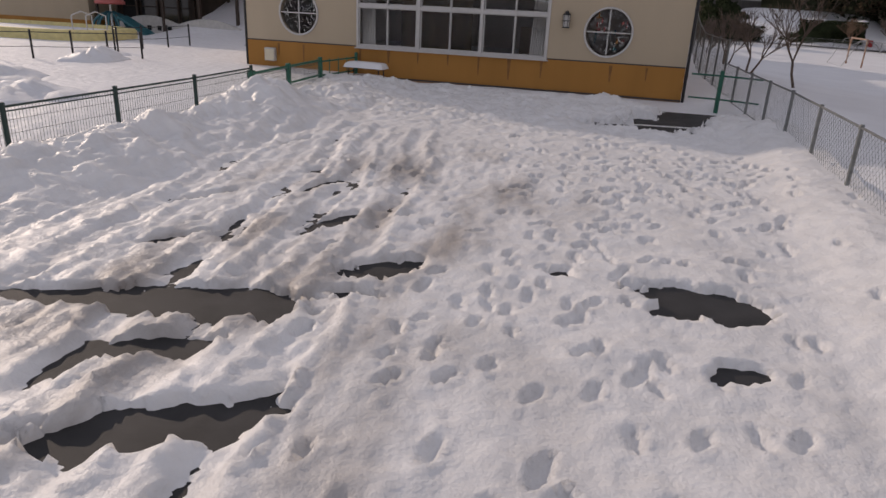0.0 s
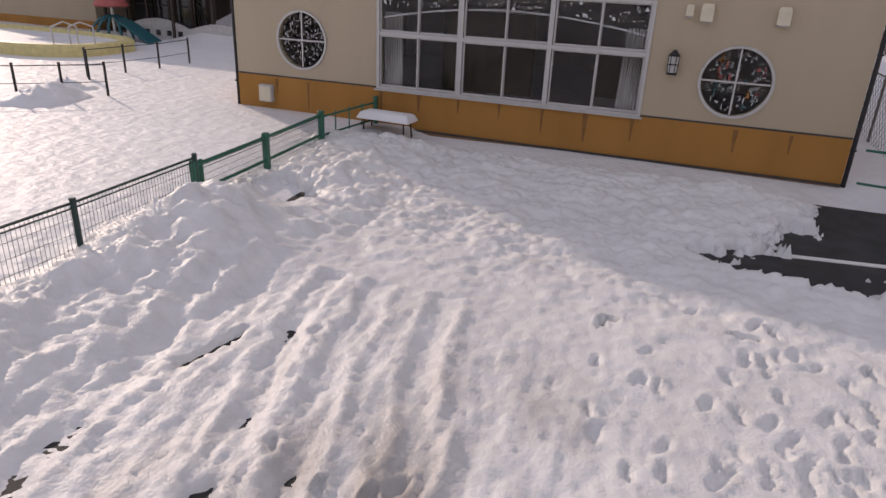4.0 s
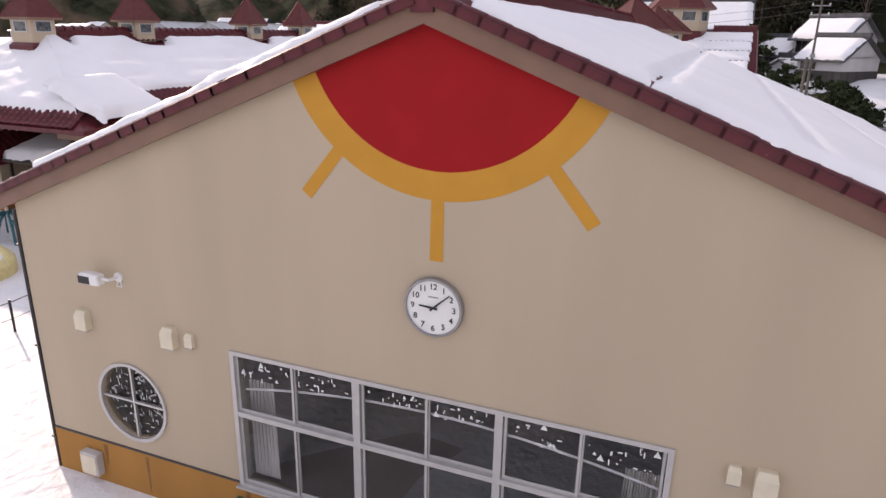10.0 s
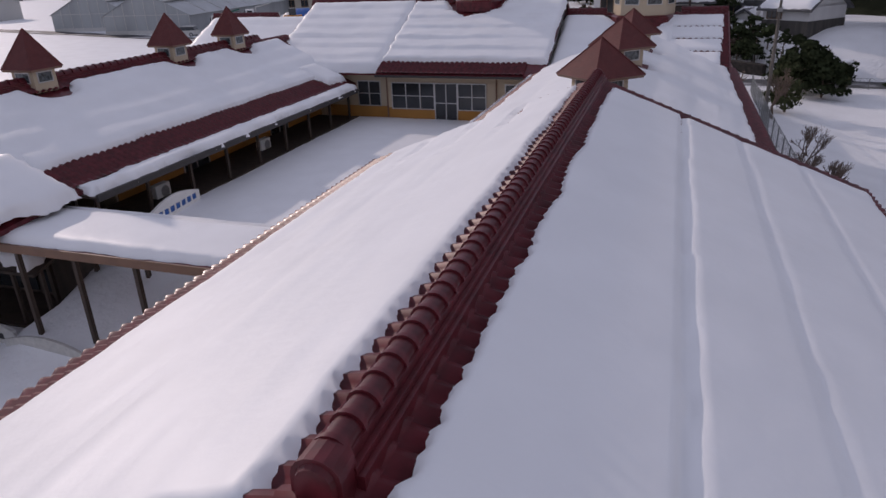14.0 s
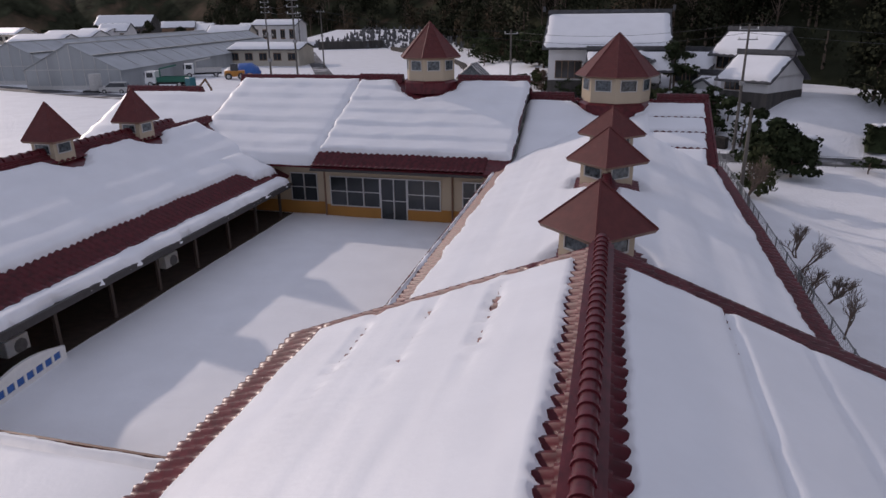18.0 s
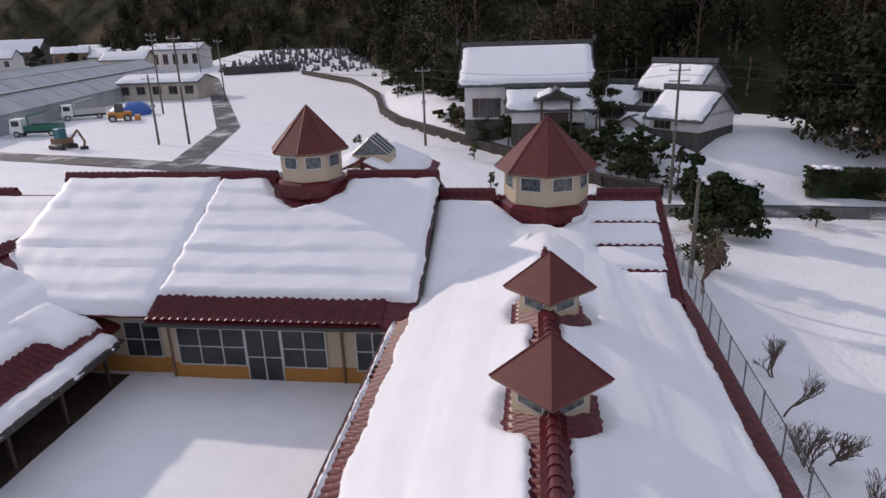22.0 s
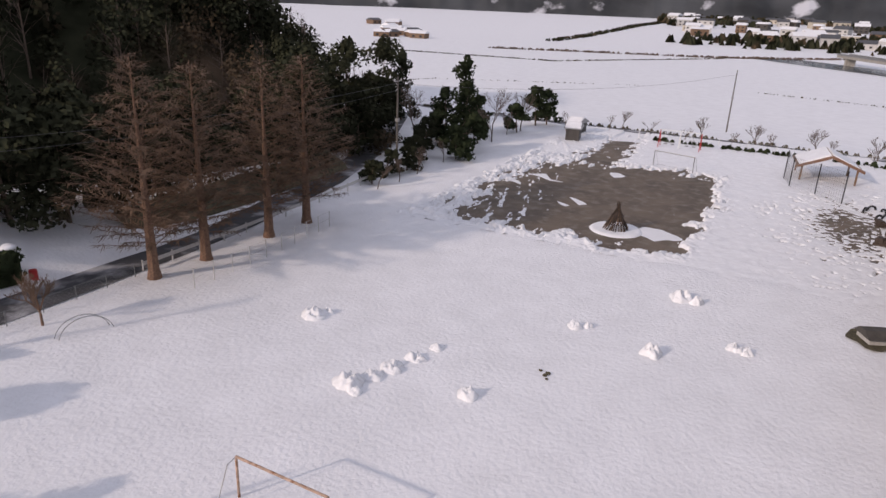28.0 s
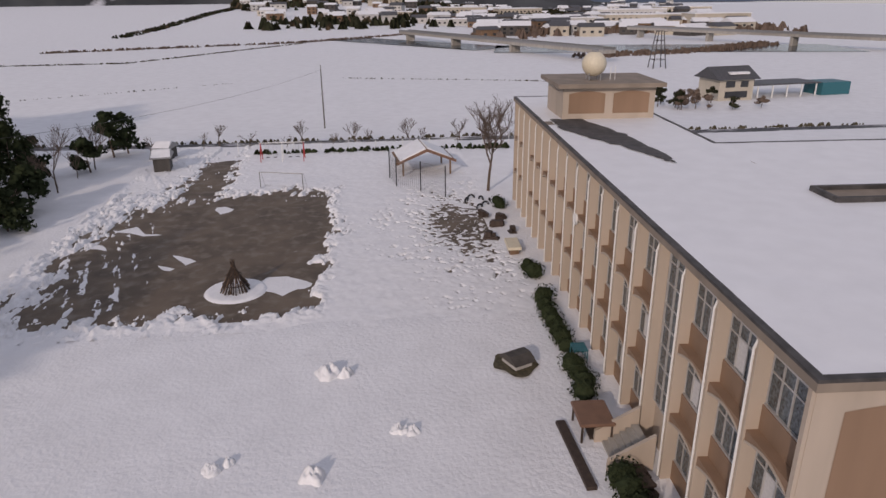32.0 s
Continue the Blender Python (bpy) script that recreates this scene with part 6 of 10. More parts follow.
# entrance stair, shelter and clutter along the school front
es = thing("entrance_stair", "tan concrete outside stair with a side wall", "stair", m=SM @ pose(11.2, 0, SZ))
for k in range(7):
    part("step", MB().box(-1.0, 0.05, 0.18 * k, 1.0, 2.1 - 0.28 * k, 0.18 * (k + 1)), CONCRETE, es)
for x in (-1.15, 1.15):
    part("side_wall", MB().hull([(x - 0.1, 0, 0), (x + 0.1, 0, 0), (x + 0.1, 2.2, 0), (x - 0.1, 2.2, 0)], [(x - 0.1, 0, 2.2), (x + 0.1, 0, 2.2), (x + 0.1, 2.2, 0.9), (x - 0.1, 2.2, 0.9)]), SCH_CREAM, es)
sh = thing("shelter", "small dark shelter with a low brown roof", "shelter", m=SM @ pose(13.2, 2.1, SZ))
part("roof", MB().rbox(-1.1, -0.9, 1.25, 1.1, 0.9, 1.4, 0.05), FASCIA, sh)
for x in (-0.95, 0.95):
    for y in (-0.75, 0.75):
        part("post", MB().box(x - 0.05, y - 0.05, 0, x + 0.05, y + 0.05, 1.25), DARKWOOD, sh)
part("bench", MB().box(-0.8, -0.3, 0.3, 0.8, 0.3, 0.4), DARKWOOD, sh)
pl = thing("timber_border", "dark timber border lying in the snow", "edging", m=SM @ pose(11.6, 3.4, SZ + 0.2, 0, 0, 4))
part("plank", MB().rbox(-2.8, -0.25, 0, 2.4, 0.25, 0.22, 0.03), DARKWOOD, pl)
gh_ = thing("small_hut", "low grey hut on a melted patch of grass", "hut", m=pose(50.0, 17.9, -1.0, 0, 0, 25) @ Matrix.Scale(0.8, 4))
part("wall", MB().box(-0.9, -0.75, 0, 0.9, 0.75, 0.8), LIGHTGREY, gh_)
part("roof", MB().prism([(-1.15, 0.75), (1.15, 0.75), (0.4, 1.25), (-0.4, 1.25)], -0.95, 0.95), DARKBOARD, gh_)
part("grass_patch", MB().add([(1.75 * math.cos(a) * (1 + 0.2 * math.sin(3 * a)), 1.7 * math.sin(a) * (1 + 0.15 * math.cos(5 * a)), 0.30) for a in np.linspace(0, 6.1, 24)], [tuple(range(24))]), GRASS, gh_)
sb = thing("sign_board", "cream board on a low stand beside the school", "board", m=SM @ pose(39.5, 2.2, SZ))
part("panel", MB().rbox(-1.3, -0.6, 0.7, 1.3, 0.6, 0.95, 0.04), CREAMPL, sb)
part("stand", MB().box(-1.1, -0.4, 0.0, 1.1, 0.4, 0.7), WOOD, sb)
bc = thing("blue_rack", "teal metal rack by the school wall", "rack", m=SM @ pose(20.4, 1.0, SZ))
for x in (-0.5, 0, 0.5):
    part("frame", MB().path([(x, -0.4, 0), (x, -0.4, 1.1), (x, 0.4, 1.1), (x, 0.4, 0)], 0.035), TEAL, bc)
part("rail", MB().box(-0.5, -0.44, 1.05, 0.5, 0.44, 1.12).box(-0.5, -0.42, 0.5, 0.5, -0.38, 0.56), TEAL, bc)
rndS = random.Random(21)


def leaf_cards(mb, c, rx, ry, rz, n, size, rn, shell=0.55):
    """Small leaf tufts scattered in an ellipsoid with a broken outline."""
    for _ in range(n):
        while True:
            x, y, z = rn.uniform(-1, 1), rn.uniform(-1, 1), rn.uniform(-1, 1)
            r = math.sqrt(x * x + y * y + z * z)
            if shell * rn.random() < r < 1:
                break
        s = size * rn.uniform(0.6, 1.3)
        p = Vector((c[0] + x * rx, c[1] + y * ry, c[2] + z * rz))
        nrm = Vector((x + rn.uniform(-0.7, 0.7), y + rn.uniform(-0.7, 0.7), z + 0.3 + rn.uniform(-0.7, 0.7)))
        a = nrm.orthogonal().normalized() * s
        b = nrm.cross(a).normalized() * s * rn.uniform(0.5, 1.0)
        mb.add([p - a * 0.5, p + b * 0.5, p + a * 0.7, p - b * 0.4], [(0, 1, 2, 3)])
    return mb


shrub_meshes = []
for k in range(4):
    mb = MB().ball((0, 0, 0.5), 0.52, 10, 0.95, 0.16, rndS)
    leaf_cards(mb, (0, 0, 0.55), 0.78, 0.78, 0.62, 320, 0.13, rndS)
    shrub_meshes.append(mb.mesh("leaves", LEAF_DARK))
for x in [5.2, 6.3, 7.4, 8.4, 9.3, 16.3, 17.3, 18.3, 19.3, 21.6, 22.6, 23.8, 25.0, 26.2, 27.6, 29.0, 33.5, 35.0, 52.0, 53.5]:
    t = thing("clipped_shrub", "dark clipped evergreen shrub along the school wall", "shrub", "shrubs along the school", m=SM @ pose(x, 1.55 + rndS.uniform(-0.2, 0.2), SZ + 0.05, 0, 0, rndS.uniform(0, 360)) @ Matrix.Scale(rndS.uniform(0.95, 1.35), 4))
    piece("foliage", rndS.choice(shrub_meshes), t, Matrix.Identity(4))
    part("stem", MB().tube((0, 0, 0), (0, 0, 0.4), 0.05, n=5), BARK, t)
for x, y in ((8.6, 0.9), (10.0, 0.8), (44.0, 1.5), (46.5, 2.6), (48.2, 1.8), (49.5, 3.4), (43.0, 3.5)):
    mbb = MB()
    for q in range(5):
        mbb.rbox(rndS.uniform(-0.7, 0.3), rndS.uniform(-0.5, 0.1), 0.15 * q * rndS.random(), rndS.uniform(0.35, 0.9), rndS.uniform(0.15, 0.6), 0.25 + 0.12 * q, 0.03)
    solo("stacked_boards", mbb, DARKWOOD, "heap of dark boards and crates by the school wall", "boards", "clutter by the school", m=SM @ pose(x, y, SZ + 0.05, 0, 0, rndS.uniform(0, 90)))

# ---- wooded hill ----
BASE = [(-320, 330), (-160, 300), (-70, 262), (-36, 190), (-18, 118), (2, 106), (28, 92), (42, 90), (60, 82), (78, 77), (92, 80), (100, 92), (112, 150), (118, 320)]


def hill_depth(x, y):
    """How far a place lies inside the hill's foot, in metres."""
    for (x0, y0), (x1, y1) in zip(BASE, BASE[1:]):
        if x0 <= x < x1:
            yb = y0 + (y1 - y0) * (x - x0) / (x1 - x0)
            return min(y - yb, (112 - x) * 1.6 + 10 if x > 60 else 1e9)
    return -99.0


def hill_z(x, y):
    d = max(0.0, hill_depth(x, y))
    return gz(x, min(y, 90)) + 0.72 * d * (1 - 0.25 * smooth01(40, 90, d)) * (1 - 0.45 * smooth01(70, 108, x))


hm = MB()
hxs = [-320 + 6 * i for i in range(73)]
for x in hxs:
    for k in range(18):
        d = -4 + 5.5 * k
        yb = None
        for (x0, y0), (x1, y1) in zip(BASE, BASE[1:]):
            if x0 <= x <= x1:
                yb = y0 + (y1 - y0) * (x - x0) / (x1 - x0)
        hm.v.append((x, yb + d, hill_z(x, yb + d) - (0.5 if d < 0 else 0)))
hm.f = [(i * 18 + k, (i + 1) * 18 + k, (i + 1) * 18 + k + 1, i * 18 + k + 1) for i in range(72) for k in range(17)]
solo("hill", hm, FOREST, "steep hillside under dark winter woods", kind="structure", smooth=True)

rnF = np.random.RandomState(4)


def cards_np(cx, cy, cz, rx, rz, n, size):
    """n leaf tufts in an ellipsoid: returns vertices as an array."""
    d = rnF.normal(size=(n, 3))
    d /= np.linalg.norm(d, axis=1)[:, None]
    r = rnF.uniform(0.35, 1.0, (n, 1)) ** 0.6
    p = np.array([cx, cy, cz]) + d * r * np.array([rx, rx, rz])
    nr = d + rnF.normal(scale=0.6, size=(n, 3))
    a = np.cross(nr, rnF.normal(size=(n, 3)))
    a /= np.linalg.norm(a, axis=1)[:, None] + 1e-6
    b = np.cross(nr, a)
    b /= np.linalg.norm(b, axis=1)[:, None] + 1e-6
    s = size * rnF.uniform(0.5, 1.3, (n, 1))
    return np.stack([p - a * s * 0.6, p + b * s * 0.4, p + a * s * 0.7, p - b * s * 0.5], 1).reshape(-1, 3)


def cards_object(name, blocks, mat_, label, category="", kind="stuff", parent=None):
    v = np.concatenate(blocks)
    me = bpy.data.meshes.new(name)
    me.from_pydata(v.tolist(), [], np.arange(len(v)).reshape(-1, 4).tolist())
    me.materials.append(mat_)
    ob = new(name, me)
    if parent is not None:
        ob.parent = parent
        return ob
    return tagged(ob, label, category, kind=kind)


blocks, twigs = [], []
trunks = MB()
rf_ = random.Random(8)
count = 0
while count < 1500:
    x = rf_.uniform(-200, 108)
    if x < -60 and rf_.random() < 0.55:
        continue
    yb = None
    for (x0, y0), (x1, y1) in zip(BASE, BASE[1:]):
        if x0 <= x <= x1:
            yb = y0 + (y1 - y0) * (x - x0) / (x1 - x0)
    d = rf_.uniform(0.5, 62) ** 1.0
    y = yb + d
    if hill_depth(x, y) < 0.5:
        continue
    z = hill_z(x, y)
    h = rf_.uniform(5.5, 10.5)
    w_ = rf_.uniform(1.6, 3.2)
    near = 1 if d < 16 and x > -30 else 0
    bare = rf_.random() < (0.2 if x < 20 else 0.3)
    if bare:
        for q in range(26):
            p = Vector((x, y, z + h * rf_.uniform(0.2, 0.8)))
            e = p + Vector((rf_.uniform(-1, 1) * w_, rf_.uniform(-1, 1) * w_, rf_.uniform(0.8, 3.2)))
            twigs.append(np.array([p, p + Vector((0.07, 0, 0)), e, e - Vector((0.03, 0.03, 0))]))
        trunks.tube((x, y, z - 0.5), (x, y, z + h * 0.85), 0.16, 0.05, n=5)
    else:
        blocks.append(cards_np(x, y, z + h * 0.52, w_, h * 0.5, 300 if near else 130, 0.42 if near else 0.75))
        if d < 10:
            trunks.tube((x, y, z - 0.4), (x, y, z + h * 0.5), 0.2, 0.1, n=5)
    count += 1
cards_object("forest", blocks, FOREST, "dense dark evergreen woods on the hillside", kind="stuff")
cards_object("bare_wood", twigs, TWIG, "leafless brown trees among the evergreens", kind="stuff")
solo("forest_trunks", trunks, BARK, "trunks at the edge of the woods", kind="stuff")


# ---- houses ----
def tiled_gable(t, x0, x1, y0, y1, ze, zr, over=0.6, snow=True, seed=0.0, along="x", label="", patchy=0.0):
    """Gable roof with grey tiles and a blanket of snow on each slope."""
    mb = MB()
    if along == "x":
        ym = (y0 + y1) / 2
        for a, s in ((y0, -1), (y1, 1)):
            ln = abs(a - ym) + over
            sl_ = (zr - ze) / abs(a - ym)
            roof_plane(mb, (x0 - over, ym, zr), (x1 - x0 + 2 * over, 0, 0), (0, s * ln, -sl_ * ln), 0.2)
            if snow:
                snow_slab("snow_blanket", (x0 - over + 0.05, ym + s * 0.2, zr - sl_ * 0.2), (x1 - x0 + 2 * over - 0.1, 0, 0), (0, s * (ln - 0.18), -sl_ * (ln - 0.18)), 0.28, "", t, res=0.45, rag=0.2, seed=seed + s)
        for x in (x0, x1):
            q = [(x, y0, ze - 0.1), (x, y1, ze - 0.1), (x, ym, zr - 0.15)]
            part("gable", MB().hull(q, [(x + (0.1 if x == x0 else -0.1), y, z) for _, y, z in q]), PLASTER, t)
        part("ridge", MB().box(x0 - over - 0.05, ym - 0.2, zr - 0.05, x1 + over + 0.05, ym + 0.2, zr + 0.38), GREYTILE, t, "dark ridge tiles")
    else:
        xm = (x0 + x1) / 2
        for a, s in ((x0, -1), (x1, 1)):
            ln = abs(a - xm) + over
            sl_ = (zr - ze) / abs(a - xm)
            roof_plane(mb, (xm, y0 - over, zr), (0, y1 - y0 + 2 * over, 0), (s * ln, 0, -sl_ * ln), 0.2)
            if snow:
                snow_slab("snow_blanket", (xm + s * 0.2, y0 - over + 0.05, zr - sl_ * 0.2), (0, y1 - y0 + 2 * over - 0.1, 0), (s * (ln - 0.18), 0, -sl_ * (ln - 0.18)), 0.28, "", t, res=0.45, rag=0.2, seed=seed + s)
        for y in (y0, y1):
            q = [(x0, y, ze - 0.1), (x1, y, ze - 0.1), (xm, y, zr - 0.15)]
            part("gable", MB().hull(q, [(x, y + (0.1 if y == y0 else -0.1), z) for x, _, z in q]), PLASTER, t)
        part("ridge", MB().box(xm - 0.2, y0 - over - 0.05, zr - 0.05, xm + 0.2, y1 + over + 0.05, zr + 0.35), GREYTILE, t, "dark ridge tiles")
    part("roof", mb, GREYTILE, t, "grey pan tiles")


def win_rect(t, x0, x1, z0, z1, y, cols=2):
    fm = MB().box(x0, y - 0.06, z0, x1, y, z0 + 0.07).box(x0, y - 0.06, z1 - 0.07, x1, y, z1)
    for i in range(cols + 1):
        x = x0 + (x1 - x0 - 0.07) * i / cols
        fm.box(x, y - 0.055, z0 + 0.07, x + 0.07, y, z1 - 0.07)
    o = part("window_frame", fm, WOOD, t)
    part("pane", MB().box(x0 + 0.07, y - 0.03, z0 + 0.07, x1 - 0.07, y - 0.02, z1 - 0.07), DARKGLASS, o)


hw = thing("temple_hall", "large white plastered hall with a broad snowy tiled roof", "house")
part("wall", MB().box(-7.6, 84.0, 2.0, 5.0, 95.5, 8.4), PLASTER, hw)
part("base_board", MB().box(-7.63, 83.97, 2.0, 5.03, 95.5, 4.2), DARKBOARD, hw, "dark boarded base")
tiled_gable(hw, -7.4, 5.0, 84.0, 95.6, 8.3, 11.5, 0.9, seed=101)
part("ridge_ornament", MB().rbox(-9.0, 89.6, 11.7, -8.7, 90.0, 12.3).rbox(6.0, 89.6, 11.7, 6.3, 90.0, 12.3), GREYTILE, hw)
win_rect(hw, -6.8, -3.8, 4.4, 6.4, 83.97, 4)
pw = thing("temple_porch", "low tiled porch building with a small curved gable", "house")
part("wall", MB().box(-2.5, 79.3, 2.2, 4.6, 83.9, 6.3), PLASTER, pw)
part("base_board", MB().box(-2.53, 79.27, 2.2, 4.63, 83.9, 4.4), DARKBOARD, pw)
tiled_gable(pw, -2.5, 5.2, 79.5, 83.9, 6.2, 7.7, 0.7, seed=104)
part("entrance", MB().box(0.6, 79.2, 2.2, 3.0, 79.26, 5.4), DARKWOOD, pw, "dark sliding entrance doors")
gb = MB()
for sg_ in (-1, 1):
    # flared gable: steep at the crown, flat at the eave
    for xa, xb, za, zb in ((0.0, 0.7, 7.9, 7.35), (0.7, 1.4, 7.35, 7.0), (1.4, 2.2, 7.0, 6.85)):
        roof_plane(gb, (1.8 + sg_ * xa, 77.6, za), (0, 3.2, 0), (sg_ * (xb - xa), 0, zb - za), 0.2)
part("porch_gable", gb, GREYTILE, pw)
part("gable_front", MB().prism([(0.0, 6.75), (3.6, 6.75), (2.6, 7.2), (1.8, 7.75), (1.0, 7.2)], 77.9, 78.0), DARKWOOD, pw, "dark timber gable")
for x in (0.4, 3.2):
    part("porch_post", MB().box(x - 0.12, 77.9, 2.2, x + 0.12, 78.14, 6.8), DARKWOOD, pw)
snow_slab("snow_blanket", (1.5, 77.8, 7.66), (0, 2.9, 0), (-1.7, 0, -0.78), 0.22, "", pw, res=0.3, rag=0.3, seed=106)
snow_slab("snow_blanket", (2.1, 77.8, 7.66), (0, 2.9, 0), (1.7, 0, -0.78), 0.22, "", pw, res=0.3, rag=0.3, seed=107)
he = thing("farmhouse", "two-storey white farmhouse with stepped snowy tile roofs", "house", m=pose(14.3, 83.0, -0.3, 0, 0, -40) @ pose(-14.5, -83.0, 0))
part("wall", MB().box(11.0, 81.0, 1.4, 17.0, 87.0, 7.9), PLASTER, he)
part("wall", MB().box(15.0, 76.5, 1.2, 20.0, 83.0, 5.8), PLASTER, he)
part("wall", MB().box(6.5, 80.0, 1.4, 11.0, 86.0, 5.9), PLASTER, he)
part("base_board", MB().box(14.97, 76.47, 1.2, 20.03, 83.03, 4.3), DARKBOARD, he, "dark boarded base")
part("base_board", MB().box(10.97, 80.97, 1.4, 15.0, 81.0, 4.2), DARKBOARD, he, "dark boarded base")
part("base_board", MB().box(6.47, 79.97, 1.4, 11.0, 80.0, 4.2), DARKBOARD, he, "dark boarded base")
tiled_gable(he, 11.0, 17.0, 81.0, 87.0, 7.8, 9.9, 0.5, seed=110)
tiled_gable(he, 15.0, 20.0, 76.5, 83.0, 5.7, 7.8, 0.5, seed=112)
tiled_gable(he, 6.5, 10.8, 80.0, 86.0, 5.8, 7.7, 0.4, seed=114)
tiled_gable(he, 11.2, 14.2, 77.6, 80.8, 4.3, 5.6, 0.4, seed=116)
pgb = MB()
roof_plane(pgb, (12.6, 76.6, 5.3), (0, 2.4, 0), (-1.5, 0, -0.9), 0.16)
roof_plane(pgb, (12.6, 76.6, 5.3), (0, 2.4, 0), (1.5, 0, -0.9), 0.16)
part("porch_gable", pgb, GREYTILE, he)
part("porch_front", MB().prism([(11.5, 1.6), (13.7, 1.6), (13.7, 4.5), (12.6, 5.1), (11.5, 4.5)], 77.1, 77.25), PLASTER, he)
snow_slab("snow_blanket", (12.4, 76.8, 5.22), (0, 2.1, 0), (-1.2, 0, -0.72), 0.3, "", he, res=0.25, rag=0.2, seed=117)
snow_slab("snow_blanket", (12.8, 76.8, 5.22), (0, 2.1, 0), (1.2, 0, -0.72), 0.3, "", he, res=0.25, rag=0.2, seed=118)
win_rect(he, 11.4, 13.6, 6.0, 7.5, 80.95, 3)
win_rect(he, 14.2, 16.6, 6.0, 7.5, 80.95, 3)
win_rect(he, 7.0, 10.0, 4.3, 5.4, 79.95, 3)
win_rect(he, 15.5, 17.2, 4.4, 5.4, 76.43, 3)
part("entrance", MB().box(11.9, 77.06, 1.6, 13.3, 77.1, 4.0), DARKWOOD, he, "dark sliding entrance door")

# dark garden wall along the bank, with trees behind
bank = MB()
bp_ = [(-62, 193), (-40, 160)] + list(zip(BANK_X[1:-1], BANK_Y[1:-1]))
for (x0, y0), (x1, y1) in zip(bp_, bp_[1:]):
    z0, z1 = gz(x0, y0) + 0.1, gz(x1, y1) + 0.1
    h0 = h1 = 1.15
    dx, dy = x1 - x0, y1 - y0
    l_ = math.hypot(dx, dy)
    ox, oy = -dy / l_ * 0.6, dx / l_ * 0.6
    bank.hull([(x0, y0, z0 - 0.6), (x1, y1, z1 - 0.6), (x1 - ox, y1 - oy, z1 - 0.6), (x0 - ox, y0 - oy, z0 - 0.6)],
              [(x0, y0, z0 + h0), (x1, y1, z1 + h1), (x1 - ox * 1.6, y1 - oy * 1.6, z1 + h1), (x0 - ox * 1.6, y0 - oy * 1.6, z0 + h0)])
solo("retaining_wall", bank, STONEWALL, "low dark stone retaining wall with brown grass", kind="structure")
rg = random.Random(14)


def garden_tree(x, y, h, w_, mats=(LEAF_DARK,), name="garden_tree", label="dark evergreen garden tree", n=260, size=0.32, group="garden trees", tiers=4, low=0.3):
    z = gz(x, y) + 0.1
    t = thing(name, label, "tree", group, m=pose(x, y, z))
    tr = MB()
    lean = Vector((rg.uniform(-0.12, 0.12), rg.uniform(-0.12, 0.12), 1))
    tr.tube((0, 0, -0.4), lean * h * 0.5, 0.06 * h * 0.35 + 0.04, 0.05, n=6).tube(lean * h * 0.5, lean * h * 0.92, 0.05, 0.02, n=5)
    limbs = []
    for k in range(tiers * 2):
        f = rg.uniform(low, 0.9)
        a = rg.uniform(0, 6.28)
        r = w_ * (1.1 - f * 0.75) * rg.uniform(0.5, 1.0)
        e = lean * h * f + Vector((math.cos(a) * r, math.sin(a) * r, rg.uniform(0.0, 0.3)))
        tr.tube(lean * h * f * 0.92, e, 0.035, 0.015, n=4)
        limbs.append(e)
    part("trunk", tr, BARK, t)
    bl = [cards_np(e.x, e.y, e.z, w_ * rg.uniform(0.32, 0.55), h * 0.10, n // (tiers * 2 + 1) + 8, size) for e in limbs]
    top = lean * h * 0.92
    bl.append(cards_np(top.x, top.y, top.z, w_ * 0.3, h * 0.12, n // 6, size))
    cards_object("crown", bl, mats[0], "", parent=t)
    return t


for x, y, h, w_ in [(-7.5, 92, 5.5, 1.9), (-9.5, 98, 5.5, 2.2), (-12, 104, 5, 2.4), (-5.6, 88, 4.2, 1.5), (-3.0, 84.5, 4.0, 1.4), (-1.0, 82, 4.6, 1.5), (1.0, 81, 3.8, 1.6), (3.2, 80.5, 3.0, 1.5), (6.2, 80.0, 5.2, 1.5), (7.4, 79.4, 4.0, 1.4),
                     (4.5, 77, 2.0, 1.3), (6.4, 75.2, 2.0, 1.3), (8.2, 73.8, 2.2, 1.4), (9.6, 72.4, 2.0, 1.4), (2.6, 79.0, 2.2, 1.2), (7.0, 77.0, 2.2, 1.4), (9.4, 75.2, 2.2, 1.4), (0.4, 80.6, 2.0, 1.2), (-14, 112, 4.5, 2.5), (-16, 120, 4.5, 2.6), (-19, 128, 4.6, 2.6),
                     (5.2, 75.6, 1.7, 1.1), (8.8, 71.6, 1.7, 1.1), (10.8, 72.8, 2.4, 1.2)]:
    garden_tree(x, y, h, w_, (LEAF_DARK if rg.random() < 0.7 else LEAF_MID,), n=300)
garden_tree(12.4, 68.3, 4.0, 1.0, n=260, label="tall narrow clipped pine by the drive", tiers=6)
garden_tree(32.0, 90.5, 3.0, 1.4, (TWIG,), label="bare brown garden tree on the drive", n=120)
# big trees of the wood edge beside the farmhouse
for x, y, h, w_ in [(27, 75, 9.5, 4), (31, 73, 10, 4.4), (35, 72.5, 9, 4.2), (25, 79, 8.5, 3.6), (38, 74, 10, 4.2), (29.5, 78, 10.5, 4), (44, 75, 10, 4), (50, 74.5, 10, 4), (57, 74, 10, 4), (64, 73.5, 10.5, 4), (71, 75, 10, 3.6), (77, 74.5, 9.5, 3.6), (83, 76, 9, 3.4), (88, 79, 9, 3.4), (41, 79, 10, 4), (53, 80, 11, 4), (67, 80, 11, 4)]:
    garden_tree(x, y, h, w_, (FOREST,), "forest_edge_tree", "broad dark evergreen tree at the edge of the woods", 2000, 0.42, "trees at the wood edge", 13, 0.06)


